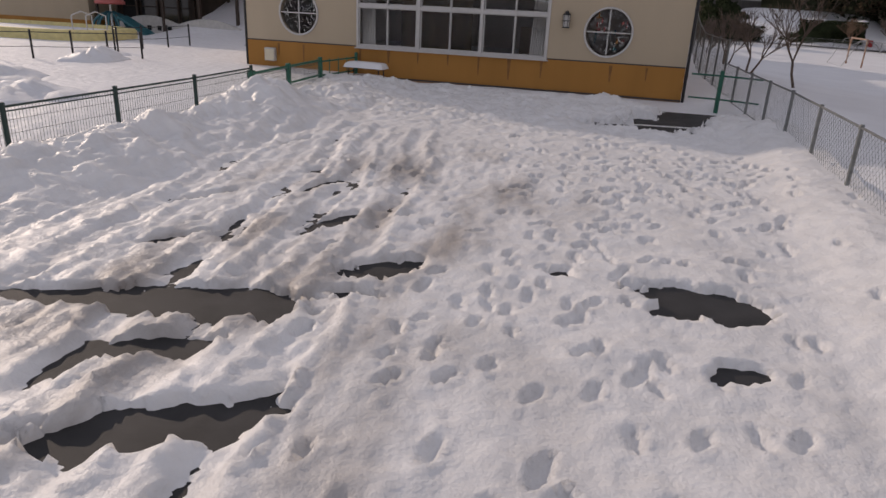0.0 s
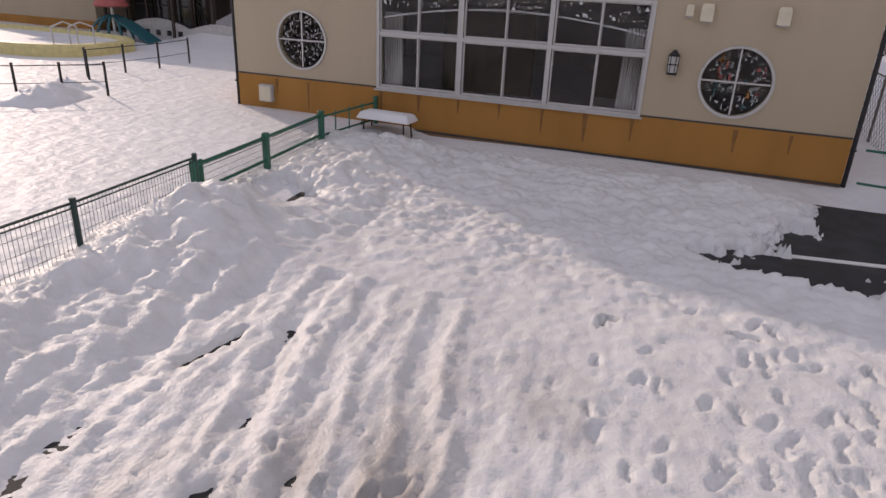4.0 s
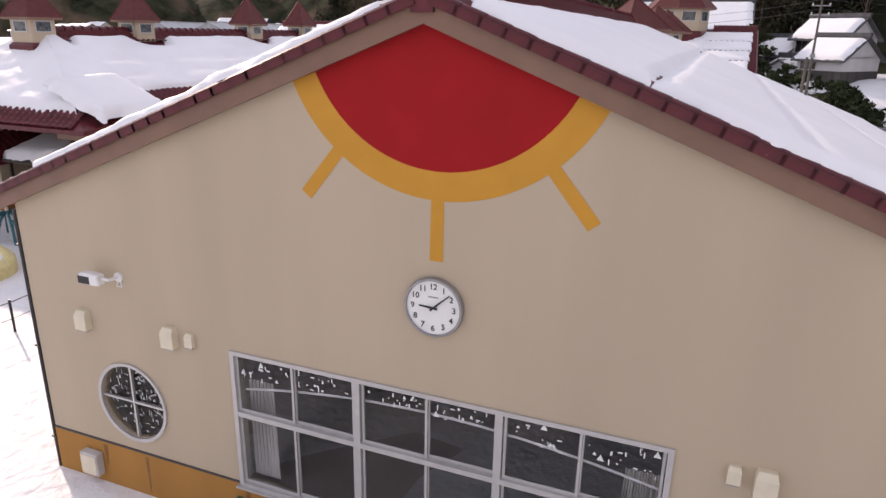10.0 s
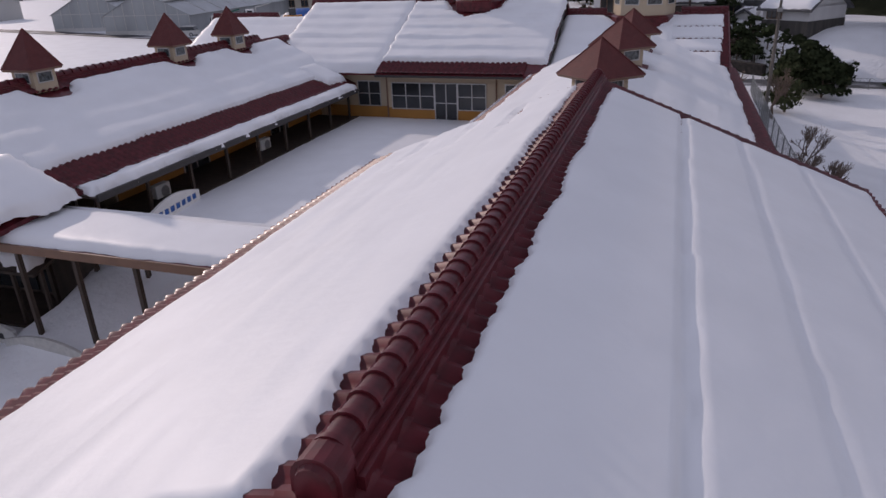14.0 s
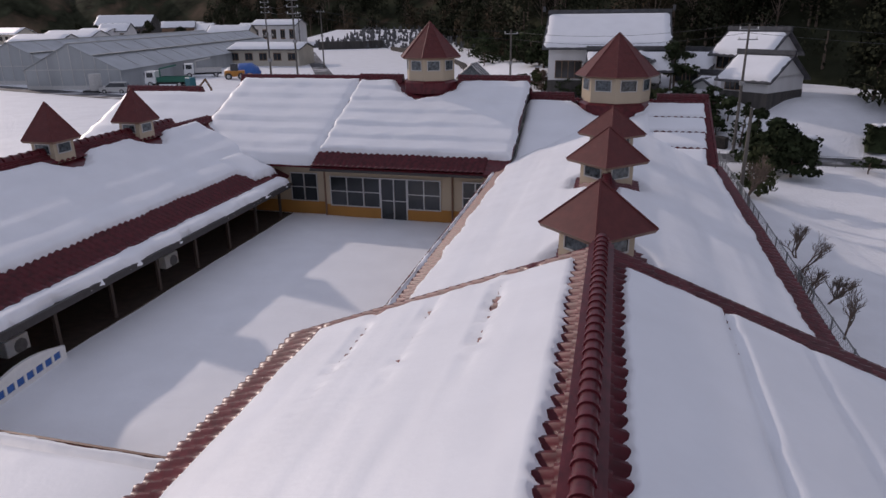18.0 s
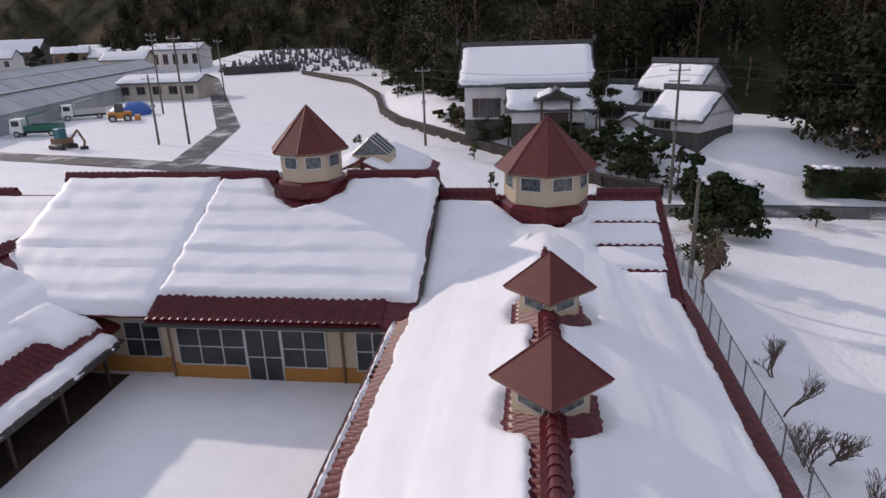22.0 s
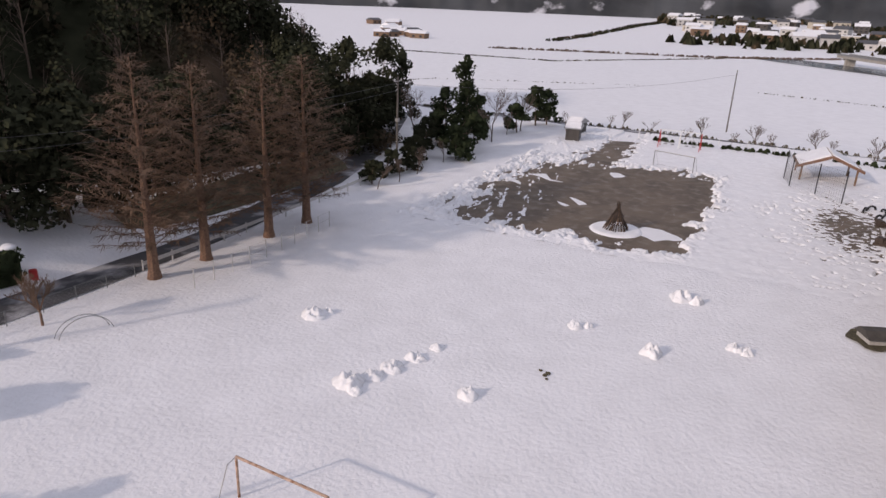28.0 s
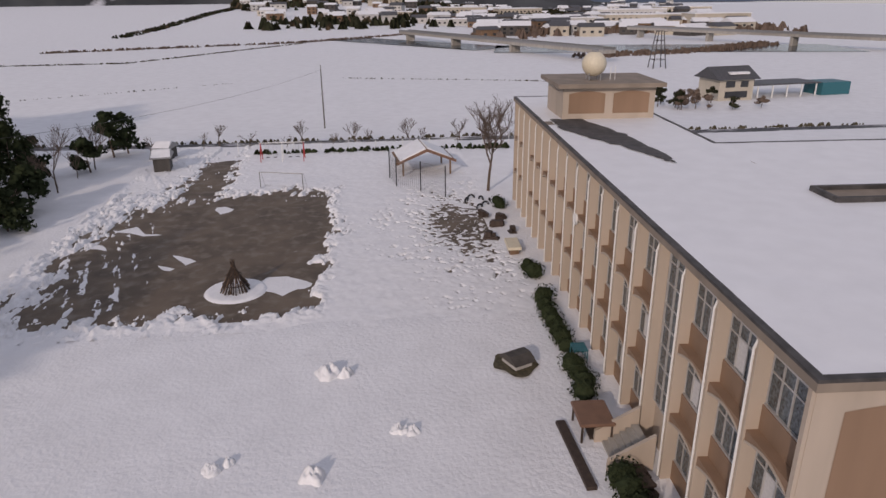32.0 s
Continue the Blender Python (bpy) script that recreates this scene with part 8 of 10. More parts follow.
dark_row("town_trees", [(560, 60), (700, -100), (640, -240), (900, -100), (1100, 150), (800, 120)], 60, 6, FOREST, "dark trees scattered in the far town", 2200)
dark_row("town_trees", [(420, -50), (470, -120), (420, -210), (560, -240), (620, -80), (470, -70)], 26, 4.0, TWIG, "bare trees between the riverside houses", 900)
# steel tower
pyl = thing("steel_mast", "lattice steel mast by the river", "mast", m=pose(236, -68, -3.5))
for sx, sy in ((-1, -1), (-1, 1), (1, -1), (1, 1)):
    part("leg", MB().tube((sx * 2.2, sy * 2.2, 0), (sx * 0.9, sy * 0.9, 12), 0.18, n=5), DARKLINE, pyl)
for zz in (3, 6, 9, 12):
    w_ = 2.2 - 1.3 * zz / 12
    part("brace", MB().path([(-w_, -w_, zz), (w_, -w_, zz), (w_, w_, zz), (-w_, w_, zz), (-w_, -w_, zz)], 0.1, 4), DARKLINE, pyl)
# house with carport behind the school
ch = thing("house_with_carport", "dark-roofed house with a long open carport", "house", m=pose(168, -56, -3.5, 0, 0, 8))
part("wall", MB().box(-4, -5, 0, 4, 4, 5.2), BEIGEWALL, ch)
part("roof", MB().prism([(-5, 5.0), (5, 5.0), (0, 7.6)], -6, 5), GREYTILE, ch, "dark roof with snow patches")
part("snow_patch", MB().box(-3.4, -4, 6.0, -1.4, 1, 6.5), SNOW, ch)
part("window", MB().box(-4.06, -3.5, 3.2, -4.01, -1.5, 4.6).box(-4.06, 0, 3.2, -4.01, 2.4, 4.6).box(-4.06, -3.5, 0.8, -4.01, 2.4, 2.3), DARKGLASS, ch)
part("carport_roof", MB().box(-3.5, -24, 3.2, 4.5, -5.2, 3.5), GREYTILE, ch)
for yy in (-7, -11, -15, -19, -23):
    part("carport_post", MB().box(-3.3, yy - 0.12, 0, -3.05, yy + 0.12, 3.2), WHITE, ch)
part("teal_shed", MB().box(-3.0, -33, 0, 3, -25, 3.2), TEAL, ch, "teal tin shed")
for k in range(14):
    x, y = rp_.uniform(150, 165), rp_.uniform(-62, -36)
    garden_tree(x, y, rp_.uniform(2.5, 4.5), 1.6, (FOREST if k % 2 else TWIG,), "bush", "dark bush beside the houses behind the school", 160, 0.5, "bushes behind the school", 3)
# hills on the horizon and the sea
fh = MB()


def ridge_line(d0, a0, a1, hfun, n=80, dep=260):
    vs = []
    for i in range(n + 1):
        a = radians(a0 + (a1 - a0) * i / n)
        h = hfun(i / n)
        for dd, hh in ((0, -4), (dep * 0.35, h * 0.72), (dep * 0.75, h), (dep * 1.4, h * 0.5)):
            vs.append((math.cos(a) * (d0 + dd), math.sin(a) * (d0 + dd), hh))
    fh.add(vs, [(i * 4 + k, i * 4 + k + 1, (i + 1) * 4 + k + 1, (i + 1) * 4 + k) for i in range(n) for k in range(3)])


def hill_top(f):
    az = -19 + 69 * f
    z = 32 * smooth01(-19.5, -12.5, az) + 42 * smooth01(-13, -5, az) + 25 * smooth01(-4, 12, az)
    return -4 + z * (1 + 0.22 * fbm(f * 14, 1.0, 81.0)) + 4 * fbm(f * 60, 2.0, 82.0)


ridge_line(1000, -19, 50, hill_top, 220)
wh_keep, fh = fh, MB()
ridge_line(380, 112, 165, lambda f: 34 + 14 * fbm(f * 7, 4.0, 84.0) + 4 * fbm(f * 40, 5.0, 85.0), 160, 120)
solo("west_hill", fh, FOREST, "dark wooded hill behind the western houses", kind="structure", smooth=True)
fh = wh_keep
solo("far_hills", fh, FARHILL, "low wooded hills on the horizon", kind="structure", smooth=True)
solo("sea", MB().add([(1150, -4400, -2.0), (4400, -4400, -2.0), (4400, -260, -2.0), (1650, -560, -2.0)], [(0, 1, 2, 3)]), SEA, "grey-blue sea on the horizon", kind="structure")

# ---- fences ----
def post_line(name, label, pts, r, h, mat_, group, zf=None, rails=(), mesh=None, cap=False, step=2.0, cat="fence", dip=0.4):
    """Fence along a line of ground points: posts, rails and wire mesh."""
    t = thing(name, label, cat, group)
    runs = []
    for (x0, y0), (x1, y1) in zip(pts, pts[1:]):
        n = max(1, round(math.hypot(x1 - x0, y1 - y0) / step))
        runs += [(x0 + (x1 - x0) * k / n, y0 + (y1 - y0) * k / n) for k in range(n)]
    runs.append(pts[-1])
    z0 = [(zf(x, y) if zf else gz(x, y) + 0.05) for x, y in runs]
    pm = MB().tube((0, 0, -dip), (0, 0, h), r, n=8)
    if cap:
        pm.tube((0, 0, h), (0, 0, h + 0.02), r * 1.25, r * 0.8, n=8)
    pm = pm.mesh("post", mat_)
    for (x, y), z in zip(runs, z0):
        piece("post", pm, t, pose(x, y, z))
    for (a, b), za, zb in zip(zip(runs, runs[1:]), z0, z0[1:]):
        for rh, rr in rails:
            part("rail", MB().tube((*a, za + rh), (*b, zb + rh), rr, n=6), mat_, t)
        if mesh:
            kind_, lo, hi, gap, wr = mesh
            w = MB()
            L = math.hypot(b[0] - a[0], b[1] - a[1])
            A, B = Vector((*a, za)), Vector((*b, zb))
            up = Vector((0, 0, 1))
            thin = lambda p, q: w.tube(p, q, wr, n=3, cap=False)
            if kind_ == "grid":
                for k in range(1, int(L / gap)):
                    p = A.lerp(B, k * gap / L)
                    thin(p + up * lo, p + up * hi)
                for k in range(5):
                    z = lo + (hi - lo) * k / 4
                    thin(A + up * z, B + up * z)
            else:
                H_ = hi - lo
                k = -H_
                while k < L:
                    for s in (0, 1):
                        u0, u1 = max(0, k), min(L, k + H_)
                        za_, zb_ = lo + u0 - k, lo + u1 - k
                        if s:
                            za_, zb_ = hi + lo - za_, hi + lo - zb_
                        if u1 > u0:
                            thin(A.lerp(B, u0 / L) + up * za_, A.lerp(B, u1 / L) + up * zb_)
                    k += gap
            tagged(part("wire_mesh", w, mat_, t), kind="stuff")
    return t


lotz = lambda x, y: 0.1
DGREEN = mat("dark_green_coating", (0.02, 0.05, 0.045), 0.5, var=0.15, bump=0.05)
post_line("mesh_fence", "low dark green wire-mesh fence beside the lot", [(-2.60, -5.98), (-2.46, -8.1), (-2.36, -20.1)], 0.035, 0.80, DGREEN, "low mesh fences", lotz, ((0.76, 0.016), (0.70, 0.010), (0.06, 0.012)), ("grid", 0.06, 0.76, 0.055, 0.0035), True)
gate = thing("green_gate", "green painted steel gate rail at the lot entrance", "gate")
GP = ((-2.94, -2.05), (-2.76, -4.1), (-2.62, -5.98))
for x, y in GP:
    part("post", MB().rbox(x - 0.05, y - 0.05, -0.3, x + 0.05, y + 0.05, 0.82, 0.012), GREEN, gate)
part("stile", MB().rbox(-2.665, -5.86, -0.2, -2.605, -5.80, 0.80, 0.01), GREEN, gate)
for a, b in zip(GP, GP[1:]):
    for z, r in ((0.74, 0.03), (0.36, 0.027), (-0.02, 0.03)):
        part("rail", MB().tube((*a, z), (*b, z), r, n=8), GREEN, gate)
    gw = MB()
    A, B = Vector((*a, 0)), Vector((*b, 0))
    for k in range(1, 40):
        p = A.lerp(B, k / 40)
        gw.tube(p + Vector((0, 0, -0.02)), p + Vector((0, 0, 0.70)), 0.003, n=3, cap=False)
    for z in (0.08, 0.18, 0.28, 0.46, 0.56, 0.66, 0.70):
        gw.tube(A + Vector((0, 0, z)), B + Vector((0, 0, z)), 0.003 if z < 0.6 else 0.006, n=3, cap=False)
    tagged(part("wire_mesh", gw, DGREEN, gate), kind="stuff")
for z in (0.34, 0.70):
    part("rail", MB().tube((-2.94, -2.05, z), (-2.75, -0.1, z), 0.022, n=8), GREEN, gate)
for x, y in GP:
    part("latch", MB().box(x - 0.075, y - 0.02, 0.66, x - 0.045, y + 0.06, 0.76), BLACK, gate)
part("post", MB().rbox(-2.79, -0.14, 0, -2.71, -0.06, 0.84, 0.012), GREEN, gate)
for k in range(1, 4):
    part("upright", MB().tube((-2.94 + 0.045 * k, -2.05 + 0.475 * k, 0.3), (-2.94 + 0.045 * k, -2.05 + 0.475 * k, 0.76), 0.014, n=6), GREEN, gate)
gp = thing("low_green_gate", "low green gate between the hall and the chain-link fence", "gate")
part("post", MB().rbox(7.15, -0.55, -0.2, 7.25, -0.45, 1.05, 0.012), GREEN, gp)
for z in (0.35, 0.92):
    part("rail", MB().tube((7.2, -0.5, z), (8.1, -0.9, z), 0.022, n=8), GREEN, gp)
    part("rail", MB().tube((6.5, -0.4, z), (7.2, -0.5, z), 0.022, n=8), GREEN, gp)
FENCE_GREY = mat("galvanised_wire", (0.20, 0.21, 0.21), 0.5, 0.4, var=0.15, bump=0)
post_line("chain_link_fence", "tall grey chain-link fence between kindergarten and field", [(7.5, 2), (7.2, 10), (6.9, 26), (7.0, 36), (7.6, 44), (8.5, 60)], 0.03, 1.6, FENCE_GREY, "chain-link fences", None, ((1.57, 0.02), (0.1, 0.012)), ("chain", 0.1, 1.55, 0.22, 0.0045), True)
post_line("chain_link_fence", "low grey chain-link fence beside the lot", [(8.25, -22), (8.1, -9), (8.0, -5), (7.5, 2)], 0.03, 1.0, FENCE_GREY, "chain-link fences", lotz, ((0.98, 0.018), (0.1, 0.01)), ("chain", 0.1, 0.96, 0.12, 0.0022), True)
post_line("yard_fence", "dark low fence round the play yard", [(-12.6, -4.25), (-12.3, -3.5), (-11.7, -2.8), (-10.8, -2.25), (-9.5, -0.9)], 0.03, 0.95, BLACK, "play yard fences", lotz, ((0.9, 0.012), (0.5, 0.008)), None, True, 0.95)
post_line("yard_fence", "dark low fence round the play yard", [(-11.6, 0.5), (-11.98, 0.8), (-11.7, 3.2), (-11.86, 4.7)], 0.03, 0.95, BLACK, "play yard fences", lotz, ((0.9, 0.012), (0.5, 0.008)), None, True, 1.1)
post_line("pool_fence", "thin dark fence in front of the paddling pool", [(-27, -0.8), (-19, -1.2), (-14.0, -3.4), (-12.6, -4.25)], 0.028, 0.95, BLACK, "play yard fences", lotz, ((0.92, 0.012), (0.5, 0.008)), ("grid", 0.1, 0.9, 0.14, 0.004), True, 1.9)
fieldz = lambda x, y: gz(x, y) + 0.15
post_line("field_fence", "thin wire fence with pale posts along the field edge", [(33.8, 58.2), (42.7, 58.3), (49.5, 58.8)], 0.035, 1.5, LIGHTGREY, "field fences", fieldz, ((1.45, 0.008), (0.8, 0.008)), None, False, 1.8)
post_line("roadside_fence", "low mesh fence along the road", [(9.5, 62.2), (24, 62.6), (33, 63.0)], 0.03, 1.0, FENCE_GREY, "field fences", fieldz, ((0.98, 0.015),), ("chain", 0.05, 0.95, 0.3, 0.006), False, 2.2)
gr = thing("guard_rail", "pale steel guard rail along the road", "guard rail")
for k in range(14):
    x = 34 + 2.6 * k
    part("post", MB().tube((x, 63.4 + 0.03 * k * k * 0.3, -1.1), (x, 63.4 + 0.03 * k * k * 0.3, 0.05), 0.06, n=6), LIGHTGREY, gr)
    if k:
        part("rail", MB().hull([(x - 2.6, 63.34 + 0.009 * (k - 1) ** 2, -0.35), (x, 63.34 + 0.009 * k * k, -0.35), (x, 63.30 + 0.009 * k * k, -0.2), (x - 2.6, 63.30 + 0.009 * (k - 1) ** 2, -0.2)],
             [(x - 2.6, 63.34 + 0.009 * (k - 1) ** 2, -0.05), (x, 63.34 + 0.009 * k * k, -0.05), (x, 63.36 + 0.009 * k * k, -0.2), (x - 2.6, 63.36 + 0.009 * (k - 1) ** 2, -0.2)]), LIGHTGREY, gr)

# ---- play yard west of the hall ----
pool = thing("paddling_pool", "pale yellow paddling pool filled with snow", "pool", m=pose(-20, 4.75, 0.1))
pn = 44


def pool_ring(s, z):
    out = []
    for i in range(pn):
        a = 2 * math.pi * i / pn
        c, q = math.cos(a), math.sin(a)
        out.append((5.0 * s * math.copysign(abs(c) ** 0.7, c), 2.25 * s * math.copysign(abs(q) ** 0.7, q) * (1.0 if s == 1 else (2.25 * s - 0.0) / (2.25 * s)), z))
    return out


rimm = MB()
prf = [(1.0, 0.0), (1.0, 0.5), (0.985, 0.56), (0.95, 0.58), (0.92, 0.56), (0.915, 0.30)]
rings = [pool_ring(s, z) for s, z in prf]
for a, b in zip(rings, rings[1:]):
    rimm.add(a + b, [(i, (i + 1) % pn, pn + (i + 1) % pn, pn + i) for i in range(pn)])
part("rim", rimm, POOL, pool, "pale yellow rounded rim", True)
part("floor_snow", MB().add(pool_ring(0.93, 0.42), [tuple(range(pn))]), SNOW, pool, "snow filling the pool")
part("ladder", MB().path([(4.4, -1.2, 0), (4.4, -1.2, 1.1), (4.6, -0.9, 1.25), (4.8, -0.6, 1.1), (4.8, -0.6, 0.4)], 0.025).path([(4.0, -1.5, 0), (4.0, -1.5, 1.1), (4.2, -1.2, 1.25), (4.4, -0.9, 1.1), (4.4, -0.9, 0.4)], 0.025), ALU, pool, "shiny metal ladder")
pd = thing("play_dome", "teal plastic play dome with a faded mushroom umbrella", "play dome", m=pose(-18.5, 8.2, 0.15))
dm = MB()
for k in range(6):
    a = math.pi * k / 6
    dm.path([(0.95 * math.cos(t) * math.cos(a), 0.95 * math.cos(t) * math.sin(a), 1.05 * math.sin(t)) for t in np.linspace(0, math.pi, 10)], 0.045, 6)
part("bar", dm, TEAL, pd)
part("slide", MB().hull([(0.6, -0.35, 0.8), (0.6, 0.35, 0.8), (2.0, 0.35, 0.1), (2.0, -0.35, 0.1)], [(0.6, -0.35, 0.9), (0.6, 0.35, 0.9), (2.0, 0.35, 0.2), (2.0, -0.35, 0.2)]), TEAL, pd)
part("pole", MB().tube((0, 0, 0), (0, 0, 1.5), 0.05), WHITE, pd)
cap_ = MB()
cn = 16
cr = [[(r * math.cos(2 * math.pi * i / cn), r * math.sin(2 * math.pi * i / cn), z) for i in range(cn)] for r, z in ((0.62, 1.38), (0.66, 1.44), (0.55, 1.62), (0.3, 1.76), (0.02, 1.8))]
for a, b in zip(cr, cr[1:]):
    cap_.add(a + b, [(i, (i + 1) % cn, cn + (i + 1) % cn, cn + i) for i in range(cn)])
part("umbrella", cap_, PINK, pd, "faded pink mushroom cap", True)


def arched_panel(name, label, m, ln, h, cols, hole_mat, body_mat, rise=0.35):
    """Board with a bowed top edge and a row of square openings."""
    t = thing(name, label, "panel", m=m)
    n = 16
    top = [(ln * i / n, h * 0.62 + rise * math.sin(math.pi * i / n)) for i in range(n + 1)]
    mb = MB()
    # body leaves square openings free
    sw = ln / (cols + 1)
    z0, z1 = h * 0.30, h * 0.30 + 0.22
    cuts = [0.0]
    for k in range(cols):
        cuts += [sw * (k + 1) - 0.13, sw * (k + 1) + 0.13]
    cuts.append(ln)
    zt = lambda x: h * 0.62 + rise * math.sin(math.pi * x / ln)
    for i in range(len(cuts) - 1):
        a, b = cuts[i], cuts[i + 1]
        if i % 2 == 0:
            mb.prism([(a, 0), (b, 0), (b, zt(b)), ((a + b) / 2, zt((a + b) / 2)), (a, zt(a))], 0, 0.09)
        else:
            mb.prism([(a, 0), (b, 0), (b, z0), (a, z0)], 0, 0.09)
            mb.prism([(a, z1), (b, z1), (b, zt(b)), (a, zt(a))], 0, 0.09)
    part("board", mb, body_mat, t)
    for k in range(cols):
        part("square", MB().box(sw * (k + 1) - 0.13, 0.03, z0, sw * (k + 1) + 0.13, 0.05, z1), hole_mat, t)
    return t


arched_panel("arched_panel", "grey arched play wall with square openings", pose(-19.4, 9.7, 0.1), 3.4, 1.0, 5, DARKGLASS, LIGHTGREY)
arched_panel("arched_panel", "grey arched play wall with square openings", pose(-15.9, 9.3, 0.1, 0, 0, -4), 3.6, 1.0, 5, DARKGLASS, LIGHTGREY)
arched_panel("courtyard_board", "white arched board with blue squares in the courtyard", pose(-14.2, 14.0, 2.4, 0, 0, 95.7), 3.1, 0.85, 8, BLUE, WHITE, 0.3)
rd_ = thing("play_rider", "blue plastic rider with an orange figure board", "toy", m=pose(-10.9, -5.6, 0.15, 0, 0, 15))
part("body", MB().prism([(-0.42, 0), (0.42, 0), (0.46, 0.3), (0.36, 0.72), (0.1, 0.85), (-0.2, 0.8), (-0.44, 0.45)], -0.09, 0.09), BLUE, rd_)
part("figure_board", MB().prism([(-0.16, 0.2), (0.16, 0.2), (0.2, 0.45), (0.14, 0.7), (0, 0.78), (-0.14, 0.7), (-0.2, 0.45)], -0.12, -0.09), PINK, rd_)
part("spring", MB().path([(0.09 * math.cos(t), 0.09 * math.sin(t), -0.2 + 0.03 * t) for t in np.linspace(0, 9, 24)], 0.02, 5), BLACK, rd_)
rs_ = random.Random(31)


def snow_mound(x, y, r, h, label="heap of shovelled snow", z=None, seed=0.0, sx=1.0, ang=0.0):
    z = (gz(x, y) + 0.1) if z is None else z
    def fn(u, v):
        a, q = 2 * math.pi * u, v
        bump_ = 1 + 0.35 * fbm(math.cos(a) * 1.2 + seed, math.sin(a) * 1.2, seed)
        rr = r * q * bump_
        px, py = rr * math.cos(a), rr * math.sin(a)
        hh = h * (1 - q * q) ** 0.8 * (1 + 0.8 * fbm(px * 1.6 / max(r, .6) + seed, py * 1.6 / max(r, .6), 3.0)) + 0.10 * h * fbm(px * 6, py * 6, seed) * (1 - q)
        return (px * sx, py, hh - 0.12 * (q > 0.99))
    return solo("snow_heap", MB().grid(fn, 28, 12), SNOW, label, "snow heap", "snow heaps", m=pose(x, y, z, 0, 0, ang), smooth=True)


for k, (x, y, r, h) in enumerate(((-10.3, -2.1, 1.0, 0.34), (-6.5, -8.4, 1.5, 0.28), (-11, -0.75, 0.8, 0.25), (-9.0, -6.8, 1.3, 0.26), (-13.5, -5.5, 1.6, 0.3))):
    snow_mound(x, y, r, h, z=0.2, seed=k * 1.7)
for k, (x, y, r, h) in enumerate(((34.7, 49, 0.75, 0.42), (35.6, 48.6, 0.45, 0.25), (29.4, 42.5, 0.85, 0.5), (30.6, 41.9, 0.6, 0.3), (31.8, 41.4, 0.7, 0.35), (33.4, 40.9, 0.6, 0.3), (35.1, 40.4, 0.5, 0.25), (28.9, 41.8, 0.4, 0.25),
                                  (50.2, 29.3, 0.8, 0.55), (50.0, 28.3, 0.5, 0.4), (42, 34.4, 0.5, 0.35), (42.5, 33.7, 0.4, 0.3), (41, 29.5, 0.65, 0.5), (44.2, 25.3, 0.5, 0.4), (44.0, 24.6, 0.4, 0.35), (31.5, 36.8, 0.6, 0.4))):
    snow_mound(x, y, r, h, "lumps of rolled snow lying on the field", z=gz(x, y) + 0.2, seed=5 + k * 1.3)
mud_ = MB()
for k in range(9):
    mud_.ball((rs_.gauss(0, 0.3), rs_.gauss(0, 0.25), 0.0), rs_.uniform(0.05, 0.16), 6, 0.5, 0.2, rs_)
solo("earth_clod", mud_, GRASS, "dark clod of earth and grass on the snow", "earth", m=pose(35.6, 33.9, gz(35.6, 33.9) + 0.25))


# ---- trees ----
def bare_tree(x, y, h, spread, label, group="bare trees", mat_=None, twig_mat=None, seed=1, depth=4, r0=None, z=None, leaves=0, stems=1):
    rn = random.Random(seed)
    z = gz(x, y) + 0.1 if z is None else z
    t = thing("bare_tree", label, "tree", group, m=pose(x, y, z))
    limb, tw = MB(), MB()
    r0 = r0 or 0.022 * h + 0.02
    tips = []

    def grow(p, d, ln, r, lev):
        q = p
        seg = 3 if lev == 0 else 2
        for k in range(seg):
            d = (d + Vector((rn.uniform(-0.18, 0.18), rn.uniform(-0.18, 0.18), rn.uniform(-0.02, 0.14)))).normalized()
            e = q + d * ln / seg
            (limb if lev < 2 else tw).tube(q, e, r * (1 - 0.25 * k / seg), r * (1 - 0.25 * (k + 1) / seg), n=6 if lev < 1 else (4 if lev < 2 else 3), cap=False)
            if lev > 0 and lev < depth and k < seg - 1:
                sd = (d + Vector((rn.uniform(-1, 1), rn.uniform(-1, 1), rn.uniform(-0.1, 0.6))) * 0.8).normalized()
                grow(e, sd, ln * 0.55, r * 0.5, lev + 1)
            q = e
        if lev < depth:
            nb = rn.choice((3, 4)) if lev < 2 else 3
            for _ in range(nb):
                a = rn.uniform(0, 6.28)
                s = Vector((math.cos(a), math.sin(a), 0)) * spread * rn.uniform(0.45, 1.0)
                grow(q, (d * 0.9 + s + Vector((0, 0, 0.12))).normalized(), ln * rn.uniform(0.55, 0.8), r * 0.62, lev + 1)
        else:
            tips.append(q)
    for k in range(stems):
        d0 = Vector((rn.uniform(-0.1, 0.1), rn.uniform(-0.1, 0.1), 1)) if stems == 1 else Vector((rn.uniform(-0.5, 0.5), rn.uniform(-0.5, 0.5), 1))
        grow(Vector((0, 0, -0.3)), d0.normalized(), h * 0.36, r0, 0)
    part("trunk", limb, mat_ or BARK, t)
    part("branchwork", tw, twig_mat or TWIG, t)
    if leaves:
        bl = [cards_np(p.x, p.y, p.z, 0.3 * spread, 0.25, leaves, 0.16) for p in tips]
        cards_object("foliage", bl, LEAF_MID, "", parent=t)
    return t


